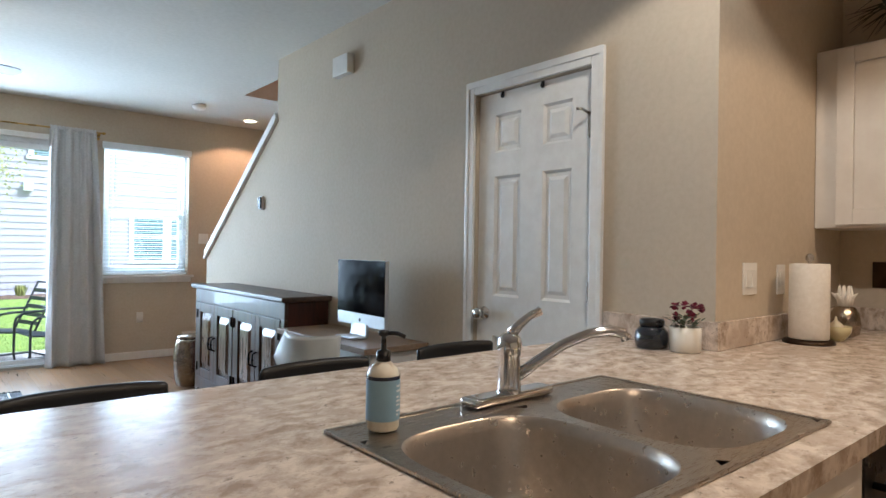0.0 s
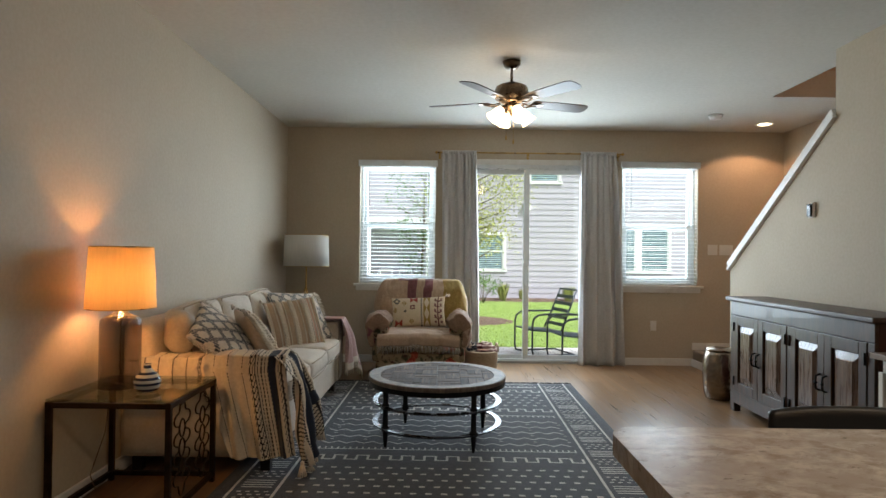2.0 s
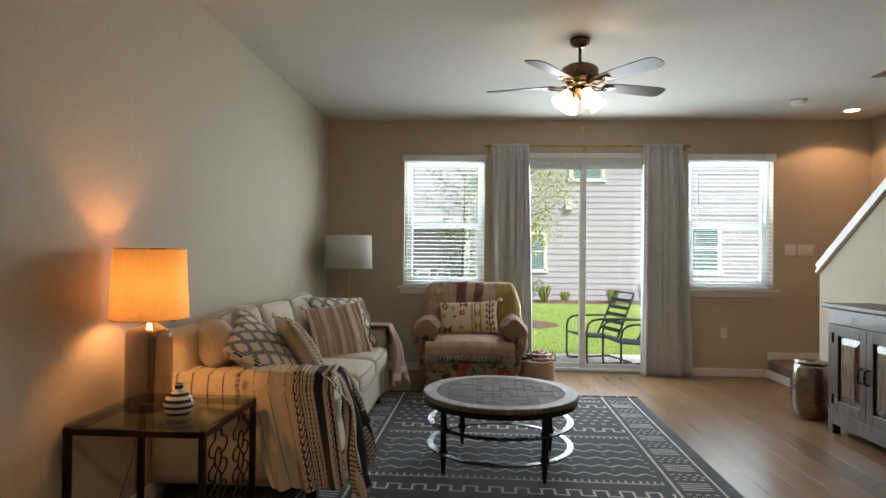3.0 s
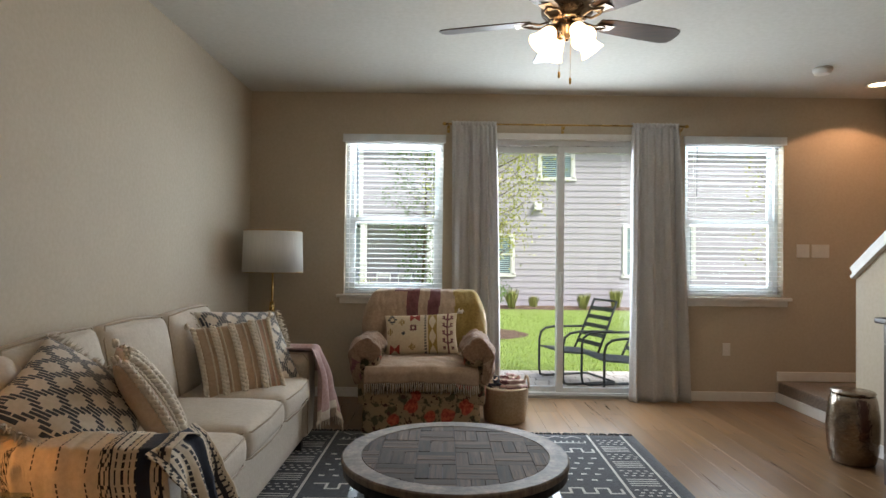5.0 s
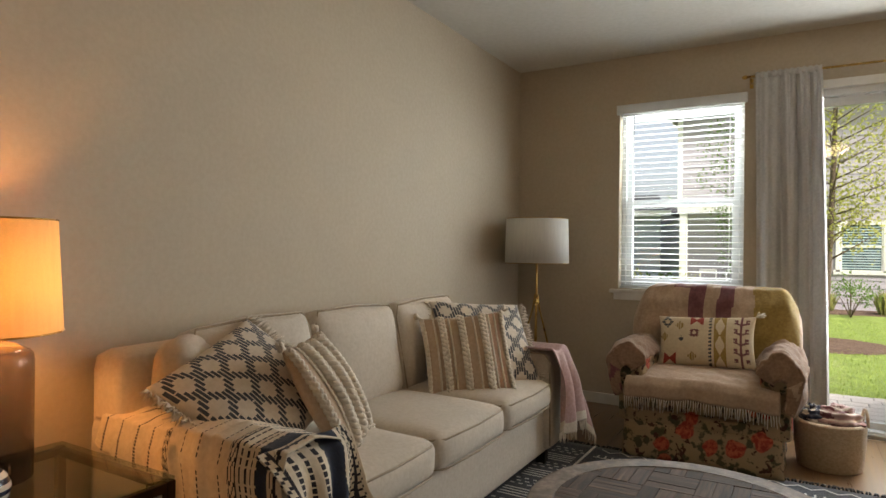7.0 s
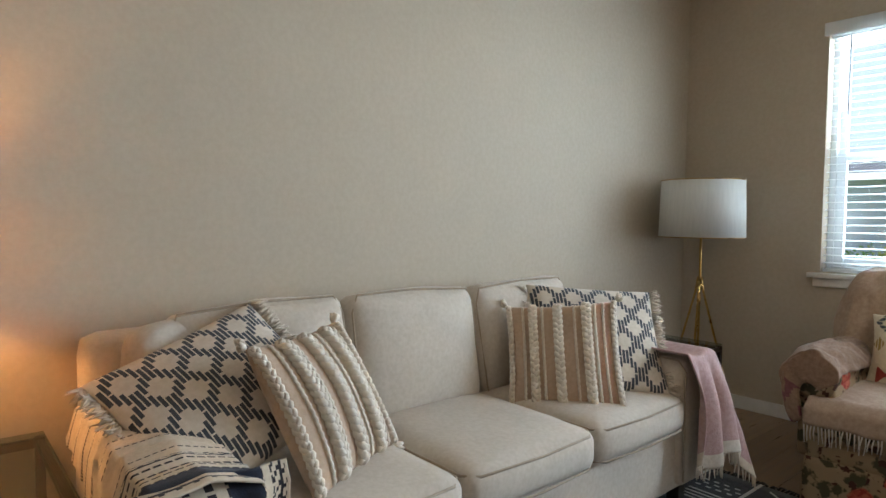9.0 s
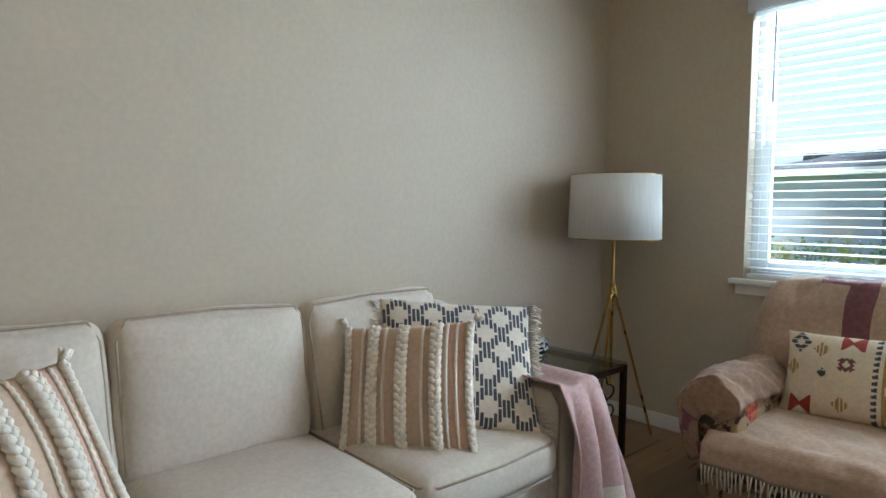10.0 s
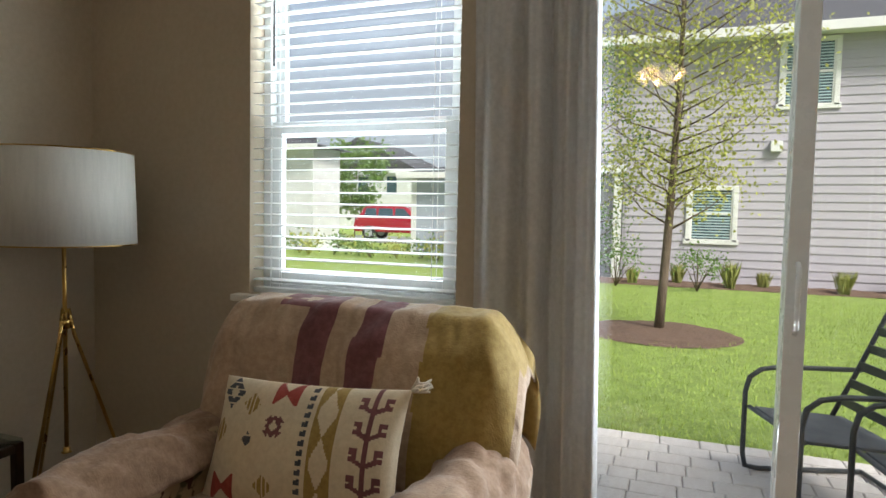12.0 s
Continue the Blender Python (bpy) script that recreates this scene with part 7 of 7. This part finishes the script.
def leafy(bm_or_lists, rnd, c, n, spread, size):
    v, f = bm_or_lists
    for _ in range(n):
        p = Vector(c) + Vector([rnd.gauss(0, spread) for _ in range(3)])
        d = Vector([rnd.gauss(0, 1) for _ in range(3)]).normalized() * size * rnd.uniform(0.7, 1.3)
        s = d.cross(Vector([rnd.gauss(0, 1) for _ in range(3)])).normalized() * size * 0.35
        k = len(v)
        v += [tuple(p), tuple(p + d * 0.5 + s), tuple(p + d), tuple(p + d * 0.5 - s)]
        f.append((k, k + 1, k + 2, k + 3))


def tree(x, y, height, crown, seed, label, leaf, n_limb=34, per=46, size=0.055, first=0.22):
    t = thing("tree", label, "tree", pose(x, y, GZ))
    rnd = random.Random(seed)
    lean = [Vector((0.12 * math.sin(2.2 * k / 8) * height / 5, 0.05 * math.sin(k), height * k / 8)) for k in range(9)]
    bm = bmesh.new()
    tube(bm, lean, [0.05 * (1 - 0.88 * k / 8) * height / 5 + 0.004 for k in range(9)], 8)
    lists = ([], [])
    for i in range(n_limb):
        k = first + (1 - first) * (i + 0.5) / n_limb
        fk = k * 8
        p = lean[int(fk)].lerp(lean[min(8, int(fk) + 1)], fk - int(fk)) if fk < 8 else lean[8]
        a = i * 2.4 + rnd.uniform(-0.4, 0.4)
        reach = crown * (0.35 + 0.75 * math.sin(math.pi * min(1, 0.15 + 0.85 * (1 - k) + 0.1))) * rnd.uniform(0.65, 1.1)
        e = p + Vector((math.cos(a) * reach, math.sin(a) * reach, reach * rnd.uniform(0.35, 0.8)))
        m = (p + e) / 2 + Vector((0, 0, -0.06 * reach)) + Vector([rnd.uniform(-0.06, 0.06) for _ in range(3)])
        tube(bm, [p, m, e], [0.013 * (1.2 - k) + 0.004, 0.008, 0.002], 5)
        for s in range(3):
            q = m.lerp(e, rnd.uniform(0, 0.9))
            w = q + Vector((rnd.uniform(-0.3, 0.3), rnd.uniform(-0.3, 0.3), rnd.uniform(0.02, 0.3))) * crown * 0.6
            tube(bm, [q, w], [0.005, 0.0015], 4)
            leafy(lists, rnd, q.lerp(w, 0.75), per // 4, 0.15 * crown, size)
        leafy(lists, rnd, e, per // 4, 0.17 * crown, size)
    part("trunk", bm, BARK, t)
    me = bpy.data.meshes.new("crown")
    me.from_pydata(lists[0], [], lists[1])
    me.materials.append(leaf)
    c = new("crown", me)
    c.parent = t
    return t


tree(-0.09, 13.55, 5.6, 1.3, 5, "slender young tree with sparse yellow-green leaves in a mulch ring", LEAVES, 66, 170, 0.052)
tree(-1.2, 14.9, 3.6, 0.75, 8, "young green tree before the neighbouring house", LEAVES2, 34, 90, 0.05)
tree(5.4, 13.4, 4.8, 0.8, 15, "slender young tree on the lawn", LEAVES, 30, 30, 0.06)
bm = bmesh.new()
sheet(bm, lambda u, v: (-0.09 + (0.95 + 0.06 * noise.noise((math.cos(6.28 * u), math.sin(6.28 * u), 0))) * (1 - v) * math.cos(6.2832 * u), 13.55 + 0.85 * (1 - v) * math.sin(6.2832 * u), GZ + 0.005 + 0.07 * math.sqrt(v) + 0.02 * noise.noise((u * 30, v * 8, 0))), 60, 10, closed_u=True)
tagged(linked("mulch_ring", bm, MULCH), "brown bark mulch ring round the young tree", "mulch", "", "stuff")
bm = bmesh.new()
sheet(bm, lambda u, v: (HX0 - 1 + (HX1 - HX0 + 1) * u, 19.1 + 0.9 * v, GZ + 0.004 + 0.05 * math.sin(math.pi * min(1, v * 1.4 + 0.02) * 0.6) + 0.03 * noise.noise((u * 90, v * 12, 0))), 160, 12)
tagged(linked("mulch_bed", bm, MULCH), "brown mulch planting bed along the house", "mulch", "", "stuff")


def shrub(name, label, x, y, r, h, seed, leaf, n=420, size=0.06):
    t = thing(name, label, "shrub", pose(x, y, GZ))
    rnd = random.Random(seed)
    lists = ([], [])
    bm = bmesh.new()
    for k in range(9):
        a = rnd.uniform(0, 6.28)
        e = Vector((math.cos(a) * r * rnd.uniform(0.2, 0.9), math.sin(a) * r * 0.7, h * rnd.uniform(0.5, 0.95)))
        tube(bm, [(0, 0, 0), e * 0.5 + Vector((0, 0, h * 0.1)), e], [0.012, 0.008, 0.003], 5)
        leafy(lists, rnd, e, n // 9, 0.28 * r, size)
    part("stems", bm, BARK, t)
    me = bpy.data.meshes.new("foliage")
    me.from_pydata(lists[0], [], lists[1])
    me.materials.append(leaf)
    c = new("foliage", me)
    c.parent = t


def grass_clump(x, y, h, seed):
    t = thing("ornamental_grass", "clump of tall tan-green ornamental grass in the mulch bed", "grass clump", pose(x, y, GZ), "grass clumps along the house")
    rnd = random.Random(seed)
    v, f = [], []
    for i in range(160):
        a, l = rnd.uniform(0, 6.28), h * rnd.uniform(0.6, 1.1)
        o = rnd.uniform(0.1, 0.4) * l
        n = len(v)
        px, py = 0.015 * math.cos(a + 1.57), 0.015 * math.sin(a + 1.57)
        bx, by = rnd.uniform(-0.08, 0.08), rnd.uniform(-0.08, 0.08)
        v += [(bx - px, by - py, 0), (bx + px, by + py, 0), (bx + o * 0.4 * math.cos(a) + px, by + o * 0.4 * math.sin(a) + py, l * 0.6), (bx + o * math.cos(a), by + o * math.sin(a), l)]
        f.append((n, n + 1, n + 2, n + 3))
    me = bpy.data.meshes.new("blades")
    me.from_pydata(v, [], f)
    me.materials.append(mat("tan_green_blade", "9a9a58", "7d8446", 0.7, scale=5, bump=0))
    c = new("blades", me)
    c.parent = t


for i, x in enumerate((-1.0, -0.1, 0.9, 1.55, 2.9, 3.9, 5.2, 6.6)):
    grass_clump(x + 0.3, 19.3 + 0.3 * (i % 2), 0.36 + 0.1 * (i % 3), i)
shrub("shrub", "loose green shrub by the neighbouring house", -1.0, 18.7, 0.5, 0.9, 2, LEAVES2)
shrub("shrub", "loose green shrub by the neighbouring house", 0.55, 18.5, 0.45, 0.8, 3, LEAVES2)
shrub("shrub", "low green shrub before the far porch", -2.9, 18.8, 0.6, 0.65, 4, LEAVES)
shrub("shrub", "low green shrub before the far porch", -1.7, 18.7, 0.4, 0.55, 6, LEAVES2)
shrub("shrub", "green shrub in the mulch bed", 5.6, 18.7, 0.4, 0.6, 9, LEAVES2)


# patio chairs with bent metal arms
def patio_chair(m):
    t = thing("patio_chair", "dark grey metal patio chair with slatted back and loop arms", "patio chair", m, "patio chairs")
    G = mat("grey_powder_coat", "4d5154", "404447", 0.5, 0.3, bump=0.05)
    for s in (-1, 1):
        bm = bmesh.new()
        x = s * 0.28
        tube(bm, [(x, 0.34, 0.015), (x, -0.22, 0.015), (x, -0.285, 0.03), (x, -0.30, 0.10), (x, -0.30, 0.44), (x, -0.28, 0.52), (x, -0.22, 0.565), (x, -0.12, 0.58), (x, 0.31, 0.575)], 0.014, 8)
        part("loop_arm", bm, G, t)
    bm = bmesh.new()
    box(bm, -0.26, 0.26, -0.29, 0.18, 0.325, 0.345, 0.008, m=Matrix.Translation((0, 0, 0)) @ Matrix.Rotation(radians(-5), 4, "X"))
    tube(bm, [(-0.27, -0.28, 0.36), (0.27, -0.28, 0.36)], 0.012, 8)
    part("seat", bm, mat("grey_sling_seat", "5f6469", "53585d", 0.7, bump=0.3, bscale=300), t)
    bm = bmesh.new()
    for s in (-1, 1):
        tube(bm, [(s * 0.25, 0.15, 0.33), (s * 0.24, 0.25, 0.55), (s * 0.23, 0.40, 0.90)], 0.013, 8)
    tube(bm, [(-0.23, 0.40, 0.90), (0.23, 0.40, 0.90)], 0.012, 8)
    tube(bm, [(-0.28, 0.34, 0.015), (0.28, 0.34, 0.015)], 0.012, 8)
    part("back_frame", bm, G, t)
    for k in range(5):
        z = 0.42 + 0.095 * k
        y = 0.19 + (z - 0.42) * 0.43
        part("back_slat", boxed(-0.235, 0.235, y - 0.006, y + 0.006, z - 0.024, z + 0.024, bevel=0.004), G, t)
    return t


c1 = patio_chair(pose(0.77, 9.13, GZ + 0.038, 0, 0, -72))
copy_thing(c1, pose(1.12, 8.56, GZ + 0.038, 0, 0, -80))

# street side, seen by the left window
structure("road", boxed(-60, -5.0, 31.5, 39, GZ, GZ + 0.02), ROAD, "pale asphalt street and drive", "road")


def far_house(x0, x1, y0, y1, eave, ridge, wallm, label, gable=False):
    h = thing("far_house", label, "house")
    part("wall", boxed(x0, x1, y0, y1, GZ, eave), wallm, h)
    bm = bmesh.new()
    o, mx, my = 0.4, (x0 + x1) / 2, (y0 + y1) / 2
    b = [bm.verts.new(p) for p in ((x0 - o, y0 - o, eave), (x1 + o, y0 - o, eave), (x1 + o, y1 + o, eave), (x0 - o, y1 + o, eave))]
    if gable:
        r = [bm.verts.new((mx, y0 - o, ridge)), bm.verts.new((mx, y1 + o, ridge))]
        fs = ((b[0], b[1], r[0]), (b[1], b[2], r[1], r[0]), (b[2], b[3], r[1]), (b[3], b[0], r[0], r[1]))
    else:
        r = [bm.verts.new((x0 + 3, my, ridge)), bm.verts.new((x1 - 3, my, ridge))]
        fs = ((b[0], b[1], r[1], r[0]), (b[1], b[2], r[1]), (b[2], b[3], r[0], r[1]), (b[3], b[0], r[0]))
    for q in fs:
        bm.faces.new(q)
    bm.faces.new(b[::-1])
    part("roof", bm, ROOF, h)
    part("fascia", boxed(x0 - o - 0.02, x1 + o + 0.02, y0 - o - 0.04, y0 - o - 0.005, eave - 0.16, eave + 0.04), HTRIM, h)
    part("corner_board", boxed(x0 - 0.02, x0 + 0.16, y0 - 0.03, y0 - 0.002, GZ, eave - 0.165), HTRIM, h)
    return h


BLUEGREY = mat("blue_grey_siding", "b4bcc9", "a8b0be", 0.7, scale=4, stretch=(0.2, 1, 12), bump=0.4, bscale=20)
WHITEWALL = mat("white_house_wall", "d9dadb", "cdced0", 0.7, scale=3)
far_house(-8.3, -4.6, 25.0, 31.0, 2.62, 3.5, BLUEGREY, "single-storey blue-grey garage with a white corner board")
w = far_house(-34, -22, 58, 68, 5.2, 8.4, WHITEWALL, "white two-storey house across the street", True)
for x in (-31, -28, -25):
    part("window", boxed(x, x + 1.0, 57.93, 57.99, 3.2, 4.7), HGLASS, w)
far_house(-22, -8, 60, 70, 3.4, 6.0, WHITEWALL, "low white house with a dark roof across the street")
far_house(-15.5, -12.0, 24.6, 26.5, 3.6, 4.4, WHITEWALL, "white building end beyond the lawn")
for i in range(16):
    shrub("hedge_shrub", "low green shrub along the street", -15.5 + 0.75 * i, 22.8 + 0.3 * (i % 3), 0.55, 0.55, 40 + i, LEAVES2 if i % 2 else LEAVES, 150, 0.12)
tree(-16.5, 36, 4.6, 1.5, 21, "green tree by the street", LEAVES2, 30, 80, 0.22)
for i, x in enumerate((-46, -38, -20, -12, -4, 8)):
    tree(x, 78 + 3 * (i % 2), 5.5, 2.6, 60 + i, "distant green tree beyond the houses", LEAVES2, 26, 60, 0.7)


def vehicle(x, y, rz, paint, label, name, s=1.0):
    t = thing(name, label, "car", pose(x, y, GZ + 0.02, 0, 0, rz) @ Matrix.Scale(s, 4))
    bm = bmesh.new()
    side = [(-2.25, 0.42), (-2.28, 0.75), (-2.2, 1.02), (-2.08, 1.10), (-1.75, 1.66), (-1.55, 1.74), (0.35, 1.74), (0.6, 1.66), (1.15, 1.13), (2.05, 1.02), (2.25, 0.90), (2.3, 0.5), (2.2, 0.38)]
    vs = []
    for w in (-0.92, 0.92):
        vs.append([bm.verts.new((px, w * (0.86 if pz > 1.2 else 1.0), pz)) for px, pz in side])
    bm.faces.new(vs[0]), bm.faces.new(vs[1][::-1])
    for i in range(len(side)):
        j = (i + 1) % len(side)
        bm.faces.new((vs[0][i], vs[1][i], vs[1][j], vs[0][j]))
    bmesh.ops.recalc_face_normals(bm, faces=bm.faces)
    bmesh.ops.bevel(bm, geom=list(bm.edges), offset=0.05, segments=2, affect="EDGES")
    body = part("body", bm, paint, t)
    for sd in (-1, 1):
        for a, b, c, d in ((-1.72, -1.0, -1.62, -1.05), (-0.92, -0.12, -0.92, -0.16), (-0.02, 0.92, -0.02, 0.45)):
            bm = bmesh.new()
            q = [(a, sd * 0.925, 1.14), (b, sd * 0.925, 1.14), (d, sd * 0.808, 1.62), (c, sd * 0.808, 1.62)]
            lo = [bm.verts.new(p) for p in q]
            hi = [bm.verts.new((p[0], p[1] + sd * 0.012, p[2])) for p in q]
            bm.faces.new(lo), bm.faces.new(hi[::-1])
            for i in range(4):
                bm.faces.new((lo[i], lo[(i + 1) % 4], hi[(i + 1) % 4], hi[i]))
            bmesh.ops.recalc_face_normals(bm, faces=bm.faces)
            part("side_window", bm, HGLASS, body)
        part("roof_rail", boxed(-1.4, 0.2, sd * 0.7 - 0.02, sd * 0.7 + 0.02, 1.745, 1.80, bevel=0.01), DARKPLASTIC, body)
        for x_ in (-1.42, 1.45):
            bm = bmesh.new()
            lathe(bm, [(0.2, -0.11), (0.34, -0.11), (0.37, -0.06), (0.37, 0.06), (0.34, 0.11), (0.2, 0.11)], 24)
            bm.transform(Matrix.Translation((x_, sd * 0.86, 0.37)) @ Matrix.Rotation(math.pi / 2, 4, "X"))
            wh = part("wheel", bm, DARKPLASTIC, t)
            bm = bmesh.new()
            lathe(bm, [(0.21, -0.125), (0.21, 0.125)], 20)
            bm.transform(Matrix.Translation((x_, sd * 0.86, 0.37)) @ Matrix.Rotation(math.pi / 2, 4, "X"))
            part("rim", bm, ALU, wh)


vehicle(-13.0, 34.6, 4, mat("red_car_paint", "b5263a", "a31f33", 0.25, 0.1, bump=0, coat=0.8), "red sport utility vehicle parked across the street", "suv")
vehicle(-24.0, 41.0, 12, mat("blue_car_paint", "2c4a78", "26416b", 0.25, 0.1, bump=0, coat=0.8), "small blue car parked farther down the street", "car", 0.8)

# ---- pieces: siding boards, floor planks, pavers ----
bh = 0.178
me = slab_piece(1, 1, 1, 0.0)
bm = bmesh.new()
q = [(0, -0.002, 0), (0, -0.022, 0), (0, -0.006, bh + 0.01), (0, -0.001, bh + 0.01)]
ra = [bm.verts.new((-0.5, y, z)) for _, y, z in q]
rb = [bm.verts.new((0.5, y, z)) for _, y, z in q]
for i in range(4):
    bm.faces.new((ra[i], ra[(i + 1) % 4], rb[(i + 1) % 4], rb[i]))
bm.faces.new(ra[::-1]), bm.faces.new(rb)
bmesh.ops.recalc_face_normals(bm, faces=bm.faces)
board = bpy.data.meshes.new("siding_board")
bm.to_mesh(board)
bm.free()
board.materials.append(SIDING)
z = HB
while z < EAVE - 0.15:
    a = PX1 + 0.06 if z < PZ + 0.15 else HX0 + 0.1
    cuts = [a, 3.2 + (z * 7 % 2), HX1]
    for p, q in zip(cuts, cuts[1:]):
        piece("siding_board", board, house, ((p + q) / 2, HY, z), 0, (q - p - 0.003, 1, 1))
    z += bh

PW, PL = 0.182, 1.22
plank = slab_piece(PW - 0.0008, PL - 0.0008, 0.0075, 0.0004)
plank.materials.append(FLOOR)
i, x = 0, LX
while x < SX - 0.01:
    w = min(PW, SX - x)
    y = KY - (i * 0.43 % PL)
    while y < BY - 0.005:
        a, b = max(y, KY), min(y + PL, BY)
        if b - a > 0.02:
            piece("plank", plank, floor, (x + w / 2, (a + b) / 2, -0.0078), 0, (w / PW, (b - a) / PL, 1))
        y += PL
    x += PW
    i += 1

pav = slab_piece(0.226, 0.146, 0.04, 0.006)
pav.materials.append(PAVER)
pav2 = slab_piece(0.146, 0.146, 0.04, 0.006)
pav2.materials.append(PAVER)
rnd = random.Random(9)
y, k = BY + OUT + 0.08, 0
while y < 9.7:
    x = -1.0 - 0.05 * (k % 3)
    while x < 2.6:
        big = rnd.random() < 0.6
        w = 0.23 if big else 0.15
        piece("paver", pav if big else pav2, patio, (x + w / 2, y, GZ - 0.002 + rnd.uniform(-0.002, 0.002)), radians(rnd.uniform(-0.5, 0.5)))
        x += w
    y += 0.15
    k += 1
